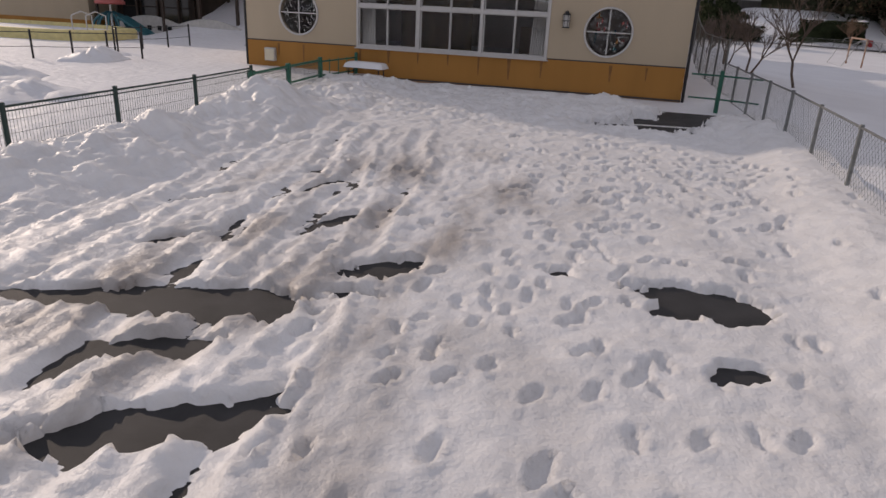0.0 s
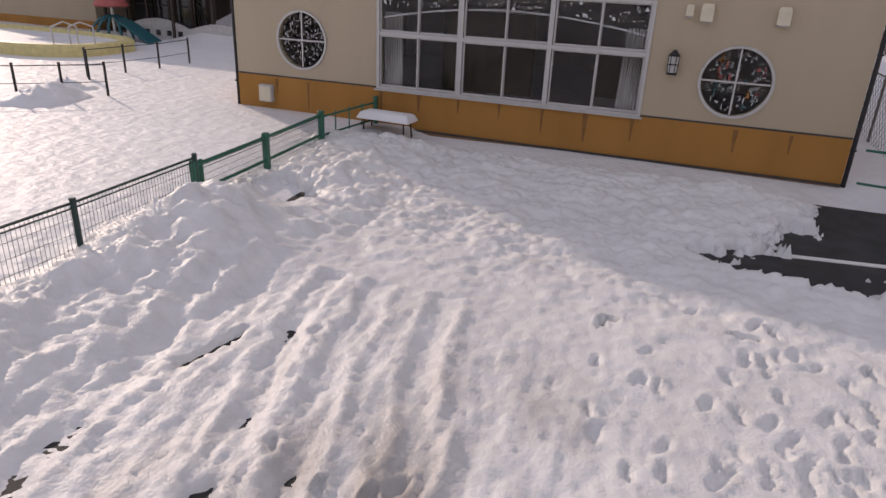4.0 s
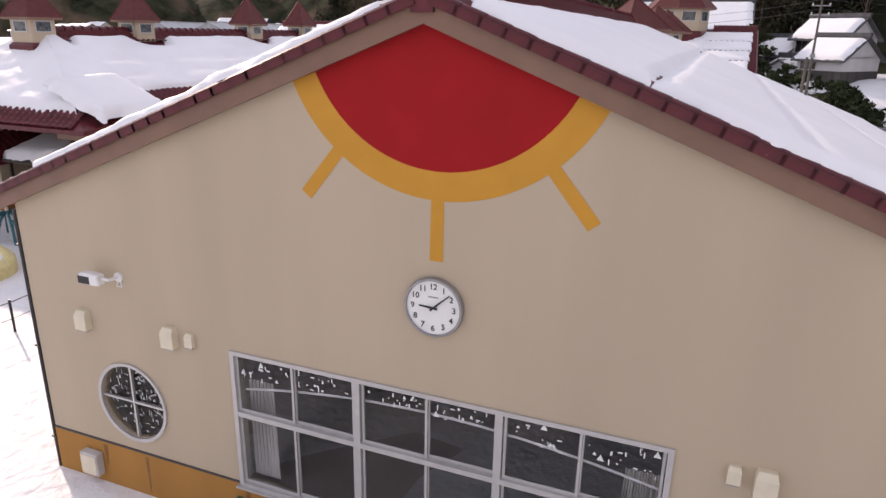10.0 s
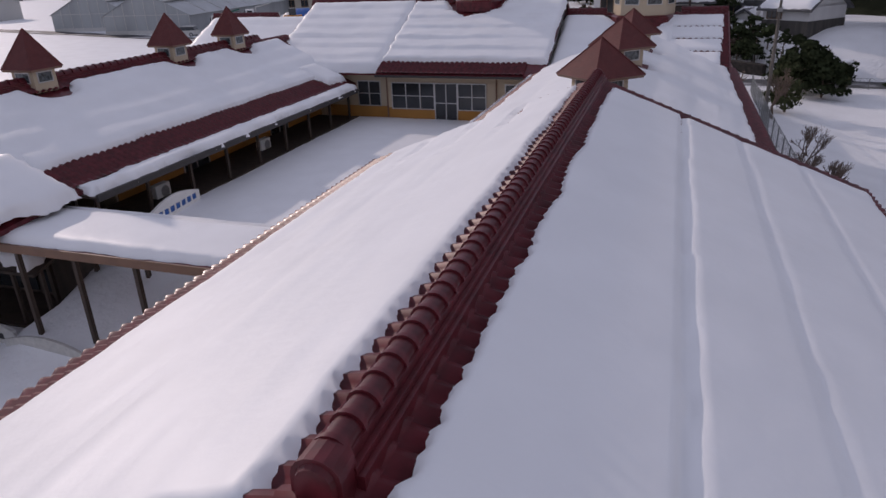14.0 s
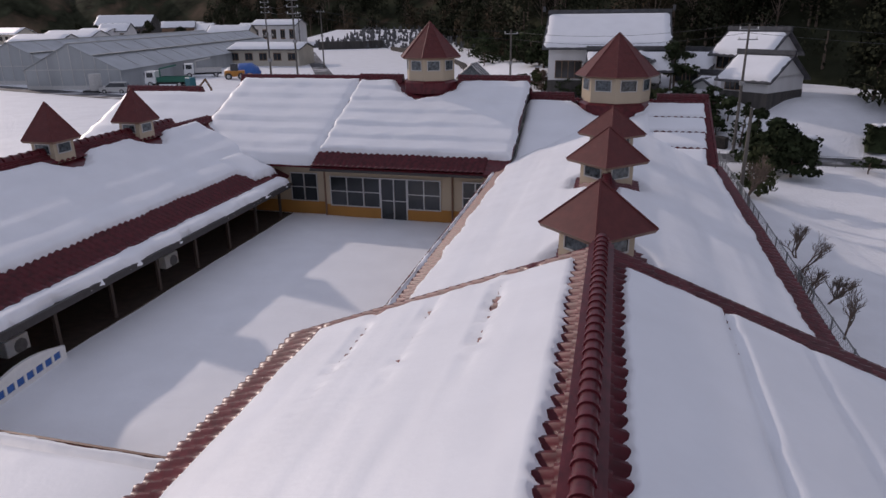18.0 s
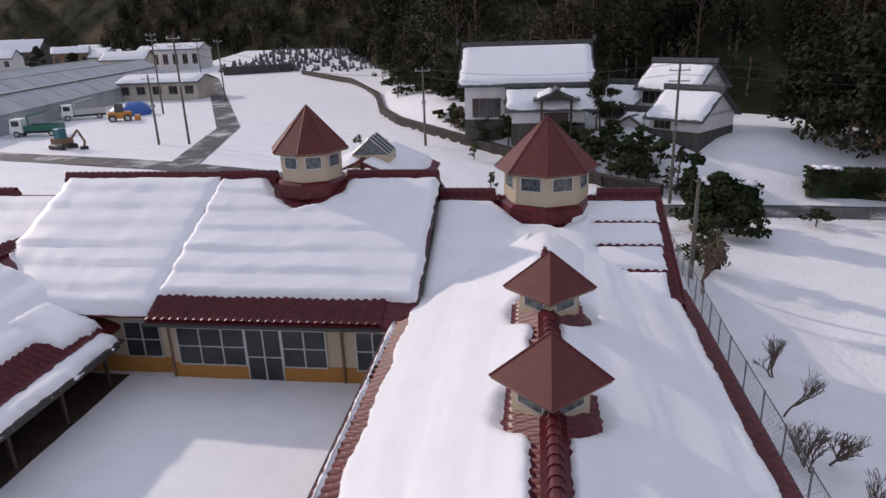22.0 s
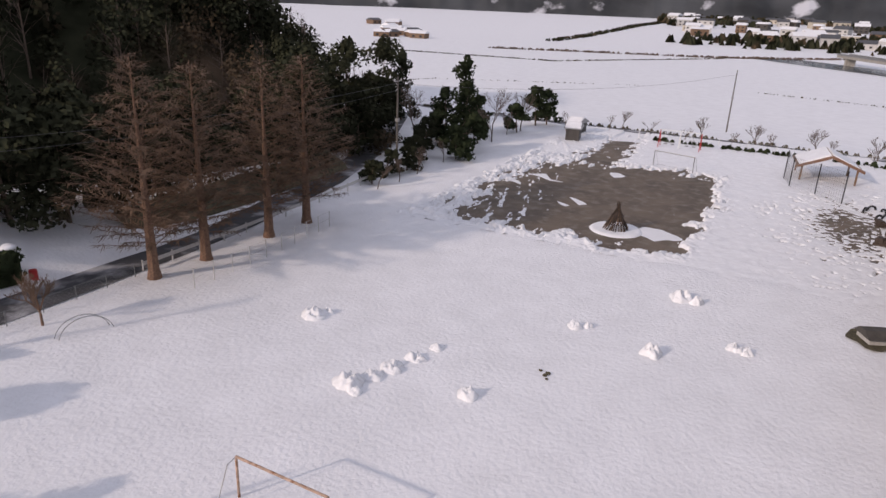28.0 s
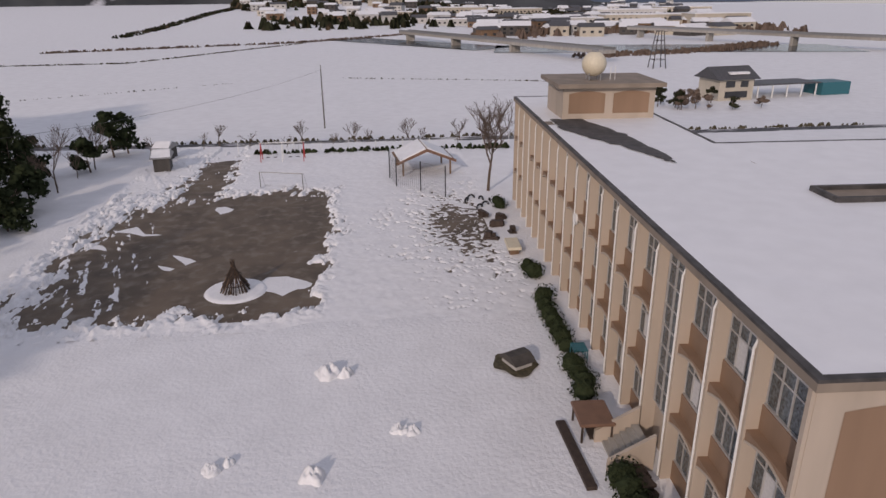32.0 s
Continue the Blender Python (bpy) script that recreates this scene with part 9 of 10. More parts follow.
SH = "small bare tree in the snow beside the fence"
for k, (x, y, h, st) in enumerate(((8.8, 35.0, 3.0, 1), (8.5, 31.4, 2.2, 2), (9.3, 32.5, 2.0, 2), (9.05, 28.7, 2.3, 1), (9.7, 22.8, 2.8, 2), (9.0, 16.5, 2.8, 1), (9.4, 12.0, 3.0, 2), (10.2, 6.0, 3.4, 1), (11.5, 1.0, 3.6, 1), (13.5, 4.0, 3.6, 1), (9.6, 38.0, 2.2, 2))):
    bare_tree(x, y, h, 0.75, SH, "bare trees along the fence", seed=50 + k, depth=4, stems=st, r0=0.05)
bare_tree(8.6, 46.1, 3.9, 0.95, "spreading bare tree beside the fence", seed=71, depth=4, r0=0.11)
bare_tree(25.1, 61.1, 3.6, 0.8, "brown bushy bare tree by the road", seed=72, depth=5, mat_=BARK_RED, twig_mat=NEEDLE_BROWN, r0=0.09)
bare_tree(15.8, 60.5, 1.7, 0.7, "small leafy shrub at the field edge", seed=73, depth=3, r0=0.04, leaves=6)
yt = bare_tree(6.9, 53.9, 2.6, 0.4, "staked young tree behind the fence", seed=74, depth=3, r0=0.04)
part("stake", MB().tube((0.25, 0, -0.2), (0.2, 0, 1.6), 0.03, n=6), WOOD, yt)
part("stake", MB().tube((-0.25, 0.1, -0.2), (-0.2, 0.1, 1.6), 0.03, n=6), WOOD, yt)
garden_tree(12.0, 58.7, 4.3, 2.5, n=2600, size=0.30, label="broad dark evergreen at the field corner", group="evergreens by the field", tiers=11, low=0.12)
garden_tree(13.6, 58.2, 3.6, 1.9, n=1500, size=0.28, label="broad dark evergreen at the field corner", group="evergreens by the field", tiers=9, low=0.12)
garden_tree(10.0, 50.9, 3.6, 1.5, (LEAF_MID,), n=1100, size=0.22, label="loose olive-green evergreen beside the fence", group="evergreens by the field", tiers=8, low=0.15)
garden_tree(19.6, 60.8, 1.3, 1.3, n=360, size=0.2, label="low flat-topped pine at the field edge", group="evergreens by the field", tiers=3)
for x, y, h, w_ in ((-4, 69.2, 1.6, 0.6), (-0.6, 72.2, 1.3, 0.6), (-18.4, 80.9, 1.8, 0.8), (-6.2, 78.2, 1.6, 0.7)):
    garden_tree(x, y, h, w_, (LEAF_MID,), n=90, size=0.2, label="small garden tree standing in the snow", tiers=3)


def metasequoia(x, y, h, seed):
    rn = random.Random(seed)
    z = gz(x, y)
    t = thing("metasequoia", "tall russet leafless conifer with a flared reddish trunk", "tree", "row of russet conifers", m=pose(x, y, z))
    tr = MB().tube((0, 0, -0.3), (0, 0, 0.9), 0.62, 0.38, n=10, cap=False).tube((0, 0, 0.9), (0, 0, h * 0.55), 0.38, 0.17, n=8, cap=False).tube((0, 0, h * 0.55), (0, 0, h), 0.17, 0.02, n=6)
    part("trunk", tr, BARK_RED, t, "reddish fibrous trunk")
    br, bl = MB(), []
    for k in range(150):
        f = 0.16 + 0.83 * (k / 150) + rn.uniform(-0.01, 0.01)
        a = k * 2.4 + rn.uniform(-0.4, 0.4)
        env = 6.2 * (1 - f) ** 0.75 * min(1.0, 0.55 + (f - 0.16) * 3.0)
        ln = env * rn.uniform(0.75, 1.1) + 0.15
        p = Vector((0, 0, h * f))
        e = p + Vector((math.cos(a) * ln, math.sin(a) * ln, ln * rn.uniform(0.16, 0.42)))
        br.tube(p, e, 0.035 * (1.2 - f), 0.008, n=4, cap=False)
        m_ = int(16 * ln) + 6
        for _ in range(m_):
            u = rn.uniform(0.2, 1.02)
            c = p.lerp(e, u)
            s = rn.uniform(0.35, 0.8)
            d = Vector((math.cos(a + rn.uniform(-1.3, 1.3)), math.sin(a + rn.uniform(-1.3, 1.3)), rn.uniform(-0.5, 0.45))) * s
            w = Vector((-d.y, d.x, rn.uniform(-0.3, 0.3) * s)).normalized() * 0.028
            bl.append(np.array([c - w, c + w, c + d + w * 0.5, c + d - w * 0.5]))
    part("limb_whorl", br, BARK_RED, t)
    cards_object("branchwork", bl, NEEDLE_BROWN, "", parent=t)


for k, (x, y, h) in enumerate(((33.6, 61.8, 15.2), (38.1, 61.6, 14.6), (44.7, 61.35, 14.4), (49.4, 61.2, 14.6))):
    metasequoia(x, y, h, 80 + k)

# brown bank behind the conifers
bk = MB().grid(lambda u, v: (38 + 30 * u, 68.6 + 3.2 * v + 0.10 * (30 * u) * 0.35, -1.2 + 2.3 * v ** 0.7 + 0.25 * fbm(u * 14, v * 2, 91.0)), 60, 8)
solo("earth_bank", bk, GRASS, "brown grassy bank behind the road", kind="structure", smooth=True)

# ---- field things ----
BROWNWHITE = mat("rusty_white_paint", (0.50, 0.34, 0.25), 0.6, var=0.25, scale=3, bump=0.1, stain=((0.22, 0.09, 0.04), 2.5, 0.5, 0.6))


def goal(p, q, h, dep, mat_, label, net=True):
    p, q = Vector(p), Vector(q)
    d = (q - p).normalized()
    back = Vector((-d.y, d.x, 0)) * dep
    t = thing("football_goal", label, "goal", "football goals")
    up = Vector((0, 0, h))
    for a in (p, q):
        part("post", MB().tube(a - Vector((0, 0, 0.3)), a + up, 0.055, n=8), mat_, t)
    part("crossbar", MB().tube(p + up, q + up, 0.055, n=8), mat_, t)
    for a in (p, q):
        part("back_stay", MB().path([a + up, a + up * 0.96 + back * 0.35, a + back + Vector((0, 0, 0.05))], 0.02, 5), GREY, t)
    part("back_bar", MB().tube(p + back + Vector((0, 0, 0.05)), q + back + Vector((0, 0, 0.05)), 0.02, n=5), GREY, t)
    return t


goal((20.28, 41.38, -0.9), (20.22, 36.97, -0.9), 1.95, -1.3, BROWNWHITE, "rusty white football goal on the snowy field")
# second goal is white; the grey material puts shade into its colour
goal((91.6, 34.6, -0.9), (93.1, 39.7, -0.9), 2.0, -1.2, GREY, "white football goal at the far yard edge, greyed as if in shade")
ta = thing("tube_arch", "thin bent metal arch standing in the snow", "arch")
for k in (0, 1):
    part("hoop", MB().path([(25.8 - 1.4 * math.cos(a), 58.1 + 0.5 * math.cos(a) + 0.4 * k, -0.95 + 1.35 * math.sin(a)) for a in np.linspace(0, math.pi, 14)], 0.025, 5), GREY, ta)
lp = thing("park_lamp", "dark park lamp with a flat round hood", "street lamp", m=pose(2.1, 62.5, gz(2.1, 62.5) + 0.1))
part("pole", MB().tube((0, 0, -0.3), (0, 0, 3.2), 0.05, 0.04, n=8), BLACK, lp)
part("globe", MB().tube((0, 0, 3.15), (0, 0, 3.4), 0.10, 0.16, n=12), LIGHTGREY, lp)
part("hood", MB().tube((0, 0, 3.4), (0, 0, 3.5), 0.34, 0.12, n=16), BLACK, lp)
rb = thing("roadside_cabinet", "grey steel cabinet on a concrete foot by the road", "cabinet", m=pose(3.9, 62.9, gz(3.9, 62.9) + 0.1, 0, 0, 10))
part("foot", MB().box(-0.5, -0.25, -0.2, 0.5, 0.25, 0.15), CONCRETE, rb)
part("body", MB().rbox(-0.42, -0.2, 0.15, 0.42, 0.2, 1.15, 0.02), LIGHTGREY, rb)
part("door", MB().box(-0.38, -0.215, 0.22, -0.01, -0.2, 1.08), LIGHTGREY, rb)
part("door", MB().box(0.01, -0.215, 0.22, 0.38, -0.2, 1.08), LIGHTGREY, rb)

# ---- entrance porch behind the cross wing ----
ep = thing("entrance_porch", "timber entrance porch with a snowy gable roof and roof light", "porch")
er = MB()
for s in (-1, 1):
    roof_plane(er, (-9.3, 45.2, 7.6), (0, 6.8, 0), (s * 3.3, 0, -1.5), 0.12)
part("roof", er, TILE, ep)
for x in (-12.2, -9.3, -6.4):
    for y in (46.0, 51.5):
        part("post", MB().rbox(x - 0.1, y - 0.1, 1.4, x + 0.1, y + 0.1, 6.2 if x != -9.3 else 7.4, 0.015), WOOD, ep)
part("tie_beam", MB().box(-12.3, 51.4, 5.9, -6.3, 51.6, 6.15), WOOD, ep)
part("back_wall", MB().prism([(-12.0, 1.4), (-6.6, 1.4), (-6.6, 6.2), (-9.3, 7.4), (-12.0, 6.2)], 44.4, 44.6), CREAM, ep)
for s in (-1, 1):
    snow_slab("porch_snow", (-9.3 + s * 0.1, 45.3, 7.56), (0, 6.5, 0), (s * 2.9, 0, -1.32), 0.24, "snow on the entrance porch roof", res=0.3, rag=0.15, seed=25.0 + s)
rl = thing("roof_light", "small glazed gable roof light with pale frames", "roof light", m=pose(-8.9, 47.2, 7.5))
for s in (-1, 1):
    part("pane", MB().hull([(0, -0.9, 1.05), (s * 0.95, -0.9, 0.2), (s * 0.95, 0.9, 0.2), (0, 0.9, 1.05)], [(0, -0.9, 1.08), (s * 0.95, -0.9, 0.23), (s * 0.95, 0.9, 0.23), (0, 0.9, 1.08)]), BLUEGLASS, rl)
    for y in (-0.9, -0.3, 0.3, 0.9):
        part("glazing_bar", MB().tube((0, y, 1.1), (s * 0.97, y, 0.24), 0.03, n=5), ALU, rl)
part("end_pane", MB().prism([(-0.93, 0.2), (0.93, 0.2), (0, 1.03)], -0.9, -0.88), BLUEGLASS, rl)
part("ridge_bar", MB().tube((0, -0.95, 1.1), (0, 0.95, 1.1), 0.04, n=6), ALU, rl)
part("curb", MB().box(-1.0, -0.95, -0.5, 1.0, 0.95, 0.2), CREAM, rl)

# ---- school yard things ----
bf = thing("bonfire_stack", "cone of dark poles and branches stacked for a bonfire", "bonfire", m=pose(63.6, 37.2, -1.0))
for k in range(46):
    a = 2 * math.pi * k / 46 + rs_.uniform(-0.1, 0.1)
    r = rs_.uniform(0.95, 1.35)
    tz = rs_.uniform(1.9, 2.75)
    part("pole", MB().tube((r * math.cos(a), r * math.sin(a), 0), (0.18 * math.cos(a + 2.4), 0.18 * math.sin(a + 2.4), tz), rs_.uniform(0.03, 0.07), 0.02, n=5), DARKWOOD if k % 4 else WOOD, bf)
for z, r in ((0.7, 0.92), (1.4, 0.58)):
    part("rope", MB().path([(r * math.cos(a), r * math.sin(a), z) for a in np.linspace(0, 6.283, 17)], 0.04, 5), DARKWOOD, bf)
sg = thing("swing_frame", "red and white painted swing frame", "swing")
for y in (35.9, 38.8, 41.7):
    for s in (-1, 1):
        part("leg", MB().tube((107.5 + s * 1.0, y, -1.1), (107.5, y, 1.6), 0.06, n=6), RED if y != 38.8 else WHITE, sg)
part("top_bar", MB().tube((107.5, 35.7, 1.6), (107.5, 41.9, 1.6), 0.06, n=6), WHITE, sg)
for y in (36.8, 37.8, 39.8, 40.8):
    part("chain", MB().tube((107.5, y - 0.2, 1.6), (107.5, y - 0.2, -0.4), 0.012, n=4).tube((107.5, y + 0.2, 1.6), (107.5, y + 0.2, -0.4), 0.012, n=4), GREY, sg)
    part("seat", MB().box(107.35, y - 0.24, -0.44, 107.65, y + 0.24, -0.4), DARKWOOD, sg)
bn = thing("backstop_net", "tall net on dark posts in front of a timber gable shelter", "net")
for x, y in ((92.0, 23.7), (87.0, 18.4), (89.5, 21.0), (96, 24.4)):
    part("post", MB().tube((x, y, -1.1), (x, y, 2.6), 0.07, n=6), BLACK, bn)
for a, b in (((96, 24.4), (92.0, 23.7)), ((92.0, 23.7), (89.5, 21.0)), ((89.5, 21.0), (87.0, 18.4))):
    nm = MB()
    for k in range(9):
        z = -0.9 + 0.42 * k
        nm.tube((*a, z), (*b, z), 0.012, n=3, cap=False)
    for k in range(1, 12):
        x, y = a[0] + (b[0] - a[0]) * k / 12, a[1] + (b[1] - a[1]) * k / 12
        nm.tube((x, y, -0.9), (x, y, 2.5), 0.012, n=3, cap=False)
    tagged(part("net", nm, GREY, bn), kind="stuff")
sr = thing("timber_shelter", "open timber shelter with a snowy gable roof", "shelter", m=pose(99.5, 20.0, -1.1, 0, 0, 6))
for s in (-1, 1):
    part("roof", MB().hull([(-3.2, 0, 3.4), (3.2, 0, 3.4), (3.2, s * 3.6, 1.9), (-3.2, s * 3.6, 1.9)], [(-3.2, 0, 3.55), (3.2, 0, 3.55), (3.2, s * 3.6, 2.05), (-3.2, s * 3.6, 2.05)]), WOOD, sr)
    part("roof_snow", MB().hull([(-2.9, s * 0.1, 3.5), (3.1, s * 0.1, 3.5), (3.1, s * 3.4, 2.12), (-2.9, s * 3.4, 2.12)], [(-2.8, s * 0.15, 3.68), (3.0, s * 0.15, 3.68), (3.0, s * 3.2, 2.32), (-2.8, s * 3.2, 2.32)]), SNOW, sr)
    part("verge", MB().hull([(-3.26, 0, 3.25), (-3.2, 0, 3.25), (-3.2, s * 3.7, 1.75), (-3.26, s * 3.7, 1.75)], [(-3.26, 0, 3.62), (-3.2, 0, 3.62), (-3.2, s * 3.7, 2.1), (-3.26, s * 3.7, 2.1)]), FASCIA, sr)
    for x in (-2.8, 2.8):
        part("post", MB().box(x - 0.1, s * 3.0 - 0.1, -0.1, x + 0.1, s * 3.0 + 0.1, 2.2), WOOD, sr)
bare_tree(88.6, 13.3, 10.0, 0.85, "large bare tree at the end of the school", seed=90, depth=5, r0=0.2, z=-1.1)
for k, (x, y, h) in enumerate(((91.6, 66.6, 8.5), (88.0, 67.4, 8.0), (97.0, 69.0, 11.6), (100.4, 68.5, 5.5), (114, 63.5, 6.6), (117, 62.6, 6.0), (86.5, 62.5, 5.0), (80.5, 62.0, 4.5), (104, 63, 4.5))):
    garden_tree(x, y, h, 2.5 if k < 5 else 2.2, n=1100, size=0.42, label="dark conifer at the edge of the school yard", group="conifers by the yard", tiers=9, low=0.12)
for k, (x, y) in enumerate(((96.5, 64), (101, 63.5), (89.5, 65.5), (112, 57.5), (83.5, 63), (78, 62.5), (74, 63), (70.5, 62), (66.5, 62), (62.5, 62.3))):
    bare_tree(x, y, 4.6 - 0.1 * k, 0.7, "thin bare tree at the edge of the school yard", "bare trees by the yard", seed=100 + k, depth=3, r0=0.06, z=gz(x, y) + 0.05)
for k in range(9):
    bare_tree(116.5 + rs_.uniform(-1, 2), 1 + 6.2 * k + rs_.uniform(-1.5, 1.5), rs_.uniform(3, 4.2), 0.8, "small bare tree along the far yard edge", "bare trees by the yard", seed=120 + k, depth=3, r0=0.06)
for x, y, w_, a in ((104.6, 54, 1.6, 10), (111, 55.4, 1.4, -8)):
    ht = thing("small_hut", "small dark hut with snow on its roof", "hut", "huts by the yard", m=pose(x, y, gz(x, y) + 0.1, 0, 0, a))
    part("wall", MB().box(-w_, -1.0, -0.2, w_, 1.0, 1.9), DARKBOARD, ht)
    part("roof", MB().prism([(-w_ - 0.3, 1.85), (w_ + 0.3, 1.85), (w_ + 0.3, 2.0), (0, 2.6), (-w_ - 0.3, 2.0)], -1.3, 1.3), GREY, ht)
    part("roof_snow", MB().hull([(-w_ - 0.2, -1.2, 2.04), (w_ + 0.2, -1.2, 2.04), (w_ + 0.2, 1.2, 2.04), (-w_ - 0.2, 1.2, 2.04)], [(-0.3, -1.1, 2.72), (0.3, -1.1, 2.72), (0.3, 1.1, 2.72), (-0.3, 1.1, 2.72)]), SNOW, ht)
post_line("edge_posts", "thin pale posts along the far edge of the yard", [(113.5, 2), (113.8, 46)], 0.05, 1.6, WHITE, "yard edge posts", lambda x, y: gz(x, y) + 0.1, ((1.4, 0.012),), None, False, 4.0)
for k, (x, y) in enumerate(((84.5, 13.8), (85.4, 14.6), (83.4, 14.4), (86.2, 15.6), (82.5, 15.2), (85.0, 16.3))):
    ty = thing("half_tyre", "old dark tyre half sunk in the snow", "tyre", "tyres by the school", m=pose(x, y, -0.95, 90, 0, 30 * k))
    part("tyre", MB().path([(0.36 * math.cos(a), 0.36 * math.sin(a), 0) for a in np.linspace(0, 6.283, 15)], 0.11, 7), BLACK, ty)
# outdoor unit against the first bays of the school
au = thing("condenser_unit", "white outdoor unit with two round fans by the school wall", "air conditioner", m=SM @ pose(5.7, 0.55, SZ + 0.25))
part("case", MB().rbox(-0.5, -0.2, 0, 0.5, 0.22, 1.35, 0.03), WHITE, au)
for z in (0.38, 0.98):
    part("fan_grille", MB().tube((0, 0.22, z), (0, 0.235, z), 0.25, n=20), GREY, au)
    part("fan_hub", MB().tube((0, 0.235, z), (0, 0.25, z), 0.07, n=12), BLACK, au)
part("stand", MB().box(-0.45, -0.18, -0.3, 0.45, 0.2, 0), CONCRETE, au)

# dense garden shrubs between the road and the temple
for k, (x, y) in enumerate(((-8.0, 89.2), (-6.2, 87.0), (-4.4, 85.0), (-3.0, 83.2), (-1.6, 81.4), (-0.2, 79.6), (1.0, 77.9), (2.4, 76.0), (3.8, 74.4), (5.2, 72.6), (6.6, 70.6), (8.0, 69.0), (9.4, 68.0), (-9.6, 91.0), (-12, 94.5), (-3.4, 86.6), (-0.4, 83.0), (2.4, 79.2), (5.2, 75.6), (7.6, 72.4), (9.6, 70.4))):
    garden_tree(x, max(y, float(np.interp(x, BANK_X, BANK_Y)) + 0.9), rs_.uniform(1.0, 1.8), rs_.uniform(0.8, 1.15), (LEAF_MID if k % 3 == 1 else LEAF_DARK,), n=340, size=0.22, label="dense dark garden shrub above the retaining wall", group="shrubs above the wall", tiers=4, low=0.15)
garden_tree(11.6, 69.5, 4.2, 1.1, n=420, size=0.22, label="tall narrow clipped pine by the drive", tiers=9, low=0.1)
for k in range(84):
    f_ = rs_.random()
    x = -10.5 + 20.5 * f_
    y = float(np.interp(x, BANK_X, BANK_Y)) + rs_.uniform(1.0, 5.5)
    garden_tree(x, y, rs_.uniform(0.8, 1.7), rs_.uniform(0.5, 1.0), (LEAF_MID if k % 4 == 1 else TWIG if k % 4 == 3 else LEAF_DARK,), n=230, size=0.17, label="dense dark garden shrub above the retaining wall", group="shrubs above the wall", tiers=4, low=0.12)
for x, y, h in ((-5.6, 84.4, 3.2), (-2.9, 81.6, 3.4), (-0.6, 78.6, 2.8), (5.8, 80.0, 4.2)):
    garden_tree(x, y, h, 1.3, (LEAF_DARK,), n=520, size=0.24, label="dark cloud-pruned pine in front of the temple", group="pines by the temple", tiers=6, low=0.3)
hedge(12.1, 69.5, 16.9, 68.2, 1.5, 1.6, "dark clipped hedge with snow on top beside the drive", n=1200)
# tall evergreens at the end of the wood
for x, y, h, w_ in ((87.1, 77.9, 14.0, 3.4), (75.5, 74.7, 14.0, 4.0), (64.2, 71.9, 14.0, 4.2), (102.2, 83.3, 11.3, 2.8), (70.1, 81.9, 14.0, 4.5)):
    garden_tree(x, y, h, w_, (FOREST,), n=2600, size=0.42, label="tall dark evergreen at the end of the wood", group="evergreens by the yard", tiers=9, low=0.08)
# scrub along the shaded edge of the school yard
for k, (x, y, h, w_) in enumerate(((71.5, 64.0, 3.2, 1.7), (75.0, 65.0, 3.6, 1.8), (79.0, 66.5, 4.0, 2.0), (83.5, 68.0, 4.4, 2.0), (87.5, 69.5, 4.6, 2.2), (68.0, 64.5, 3.0, 1.6), (91.0, 70.5, 5.0, 2.2), (64.0, 64.0, 2.6, 1.5))):
    garden_tree(x, y, h, w_, (FOREST,), n=700, size=0.34, label="dark evergreen scrub at the edge of the yard", group="scrub by the yard", tiers=7, low=0.08)

for k in range(26):
    seg = rs_.choice((((-40, 160), (-26, 138)), ((-26, 138), (-18, 112)), ((-18, 112), (-12.5, 97)), ((-18, 112), (-12.5, 97)), ((-12.5, 97), (-8, 90)), ((-12.5, 97), (-8, 90))))
    f_ = rs_.random()
    x, y = seg[0][0] + (seg[1][0] - seg[0][0]) * f_ + rs_.uniform(1.5, 6.0), seg[0][1] + (seg[1][1] - seg[0][1]) * f_ + rs_.uniform(0.5, 3.0)
    garden_tree(x, y, rs_.uniform(2.4, 4.6), rs_.uniform(1.4, 2.3), (FOREST if k % 2 else LEAF_DARK,), n=380, size=0.32, label="dense dark garden shrub above the retaining wall", group="shrubs above the wall", tiers=5, low=0.12)

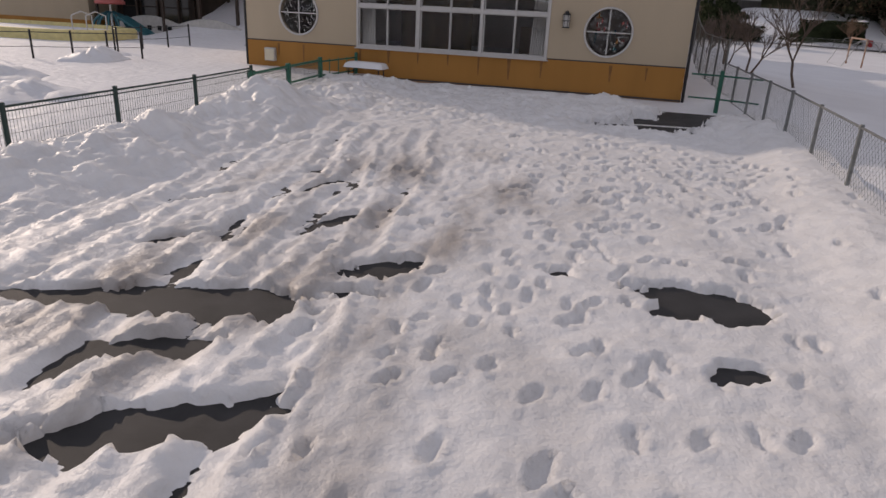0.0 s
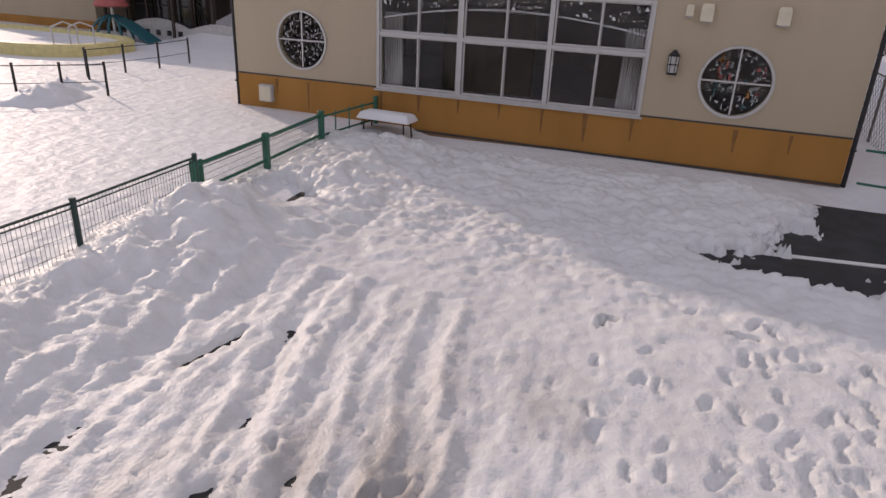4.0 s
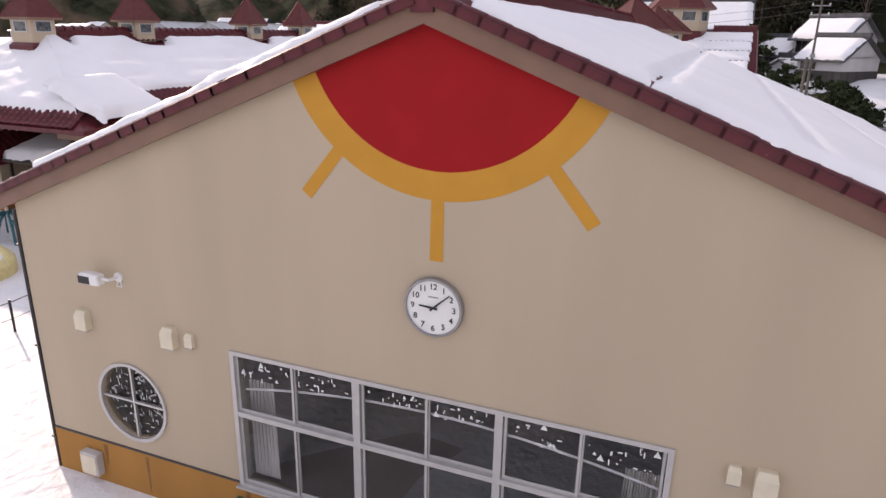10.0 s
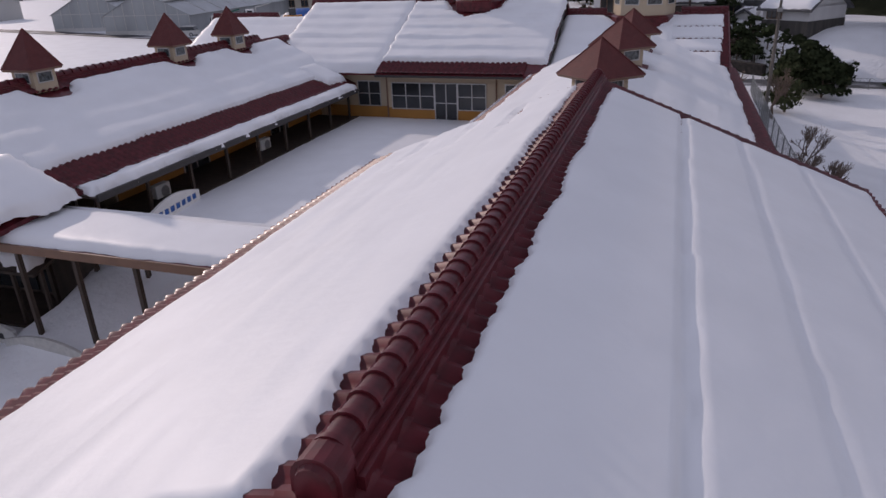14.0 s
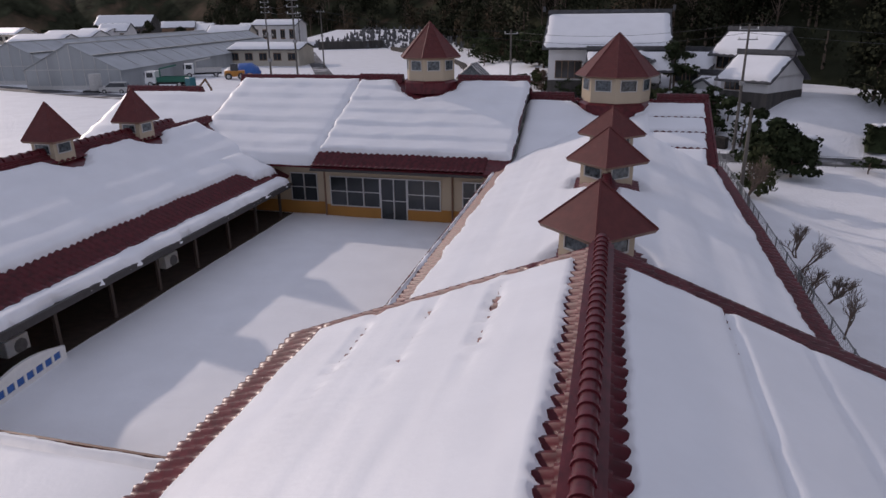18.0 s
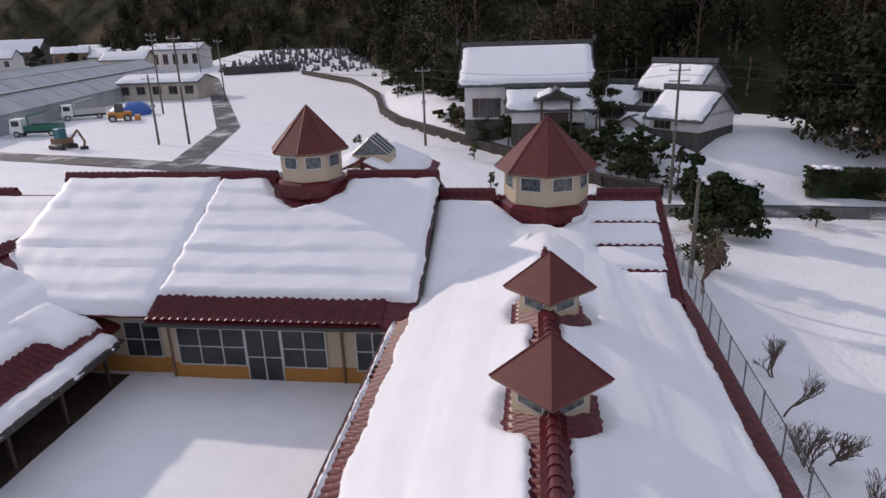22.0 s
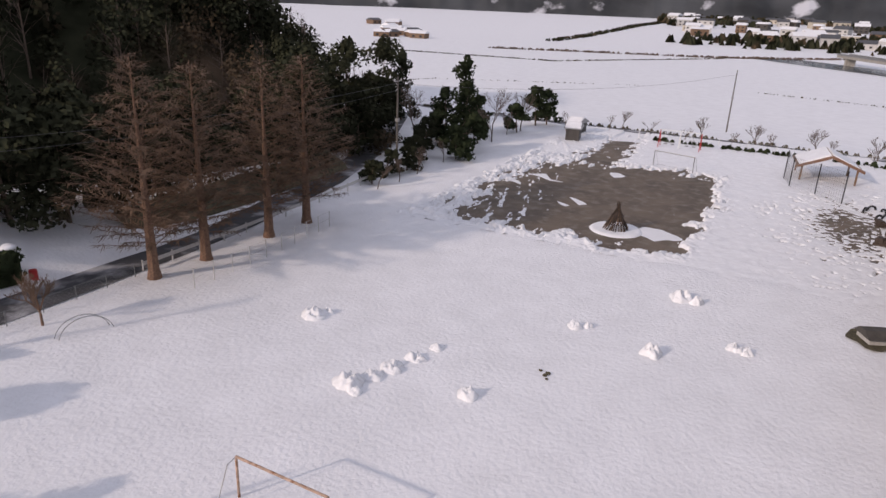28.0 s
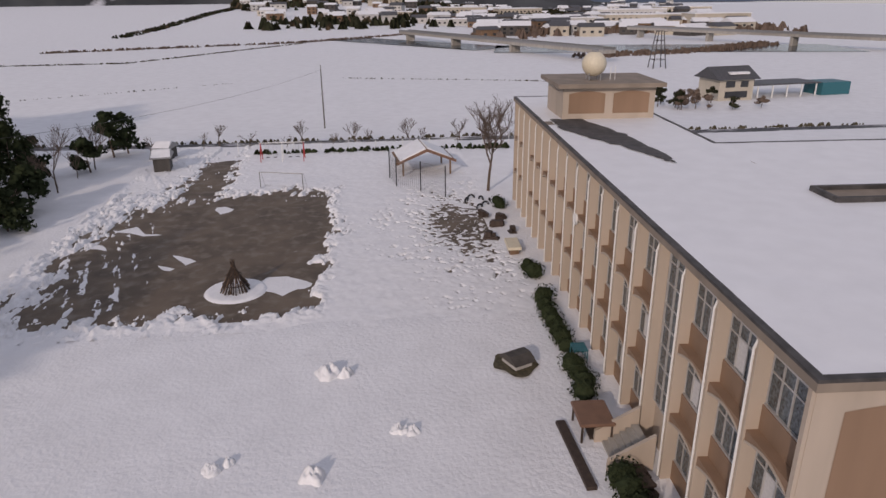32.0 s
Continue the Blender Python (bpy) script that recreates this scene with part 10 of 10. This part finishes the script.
for k, (x, y, h) in enumerate(((120.5, 37.5, 4.4), (119.6, 29.0, 4.0), (120.8, 20.5, 4.2), (119.8, 6.0, 5.0), (121.0, 50.0, 4.2), (120.2, 12.5, 4.2), (120.0, -4.0, 4.6))):
    bare_tree(x, y, h, 0.8, "bare roadside tree beyond the school yard", "bare roadside trees", seed=150 + k, depth=4, r0=0.1)

# tall dark shrubs and pines beside the temple
for k, (x, y, h, w_) in enumerate(((-21.0, 115.0, 4.8, 2.6), (-18.5, 121.0, 5.4, 2.8), (-15.0, 113.5, 4.6, 2.4), (-12.6, 110.0, 4.8, 2.4), (-8.6, 108.0, 4.4, 2.2), (-5.0, 104.0, 4.0, 2.0), (-24.5, 134.0, 5.0, 3.0), (-13.5, 119.0, 5.4, 2.6), (-10.5, 101.5, 4.0, 2.0), (8.6, 98.0, 5.6, 2.0), (-1.5, 98.0, 4.2, 1.8))):
    garden_tree(x, y, h, w_, (FOREST if k % 2 else LEAF_DARK,), n=800, size=0.34, label="tall dark shrub beside the temple", group="shrubs by the temple", tiers=7, low=0.08)
# houses crowding the foot of the western hill
for k in range(16):
    x, y = rs_.uniform(-330, -150), rs_.uniform(230, 330)
    shed(x, y, rs_.uniform(9, 20), rs_.uniform(8, 12), rs_.uniform(4, 6), rs_.uniform(-20, 30), rs_.choice((PLASTER, WOOD, DARKBOARD, BEIGEWALL)), "house under snow at the foot of the western hill", rs_.uniform(1.5, 3.5))
for k in range(14):
    x, y = rs_.uniform(-260, -110), rs_.uniform(190, 300)
    garden_tree(x, y, rs_.uniform(5, 9), rs_.uniform(2.5, 4), (FOREST,), n=300, size=0.9, label="dark tree among the western houses", group="trees among the houses", tiers=5, low=0.1)

# bare trees among the evergreens west of the yard
for k, (x, y, h) in enumerate(((94.1, 63.0, 8.5), (105.8, 63.1, 6.5), (89.9, 73.6, 9.0), (91.9, 64.2, 6.0), (93.6, 71.2, 6.5))):
    bare_tree(x, y, h, 0.8, "tall bare tree among the evergreens beside the yard", "bare trees by the yard", seed=130 + k, depth=4, r0=0.10, z=gz(x, y) + 0.05)
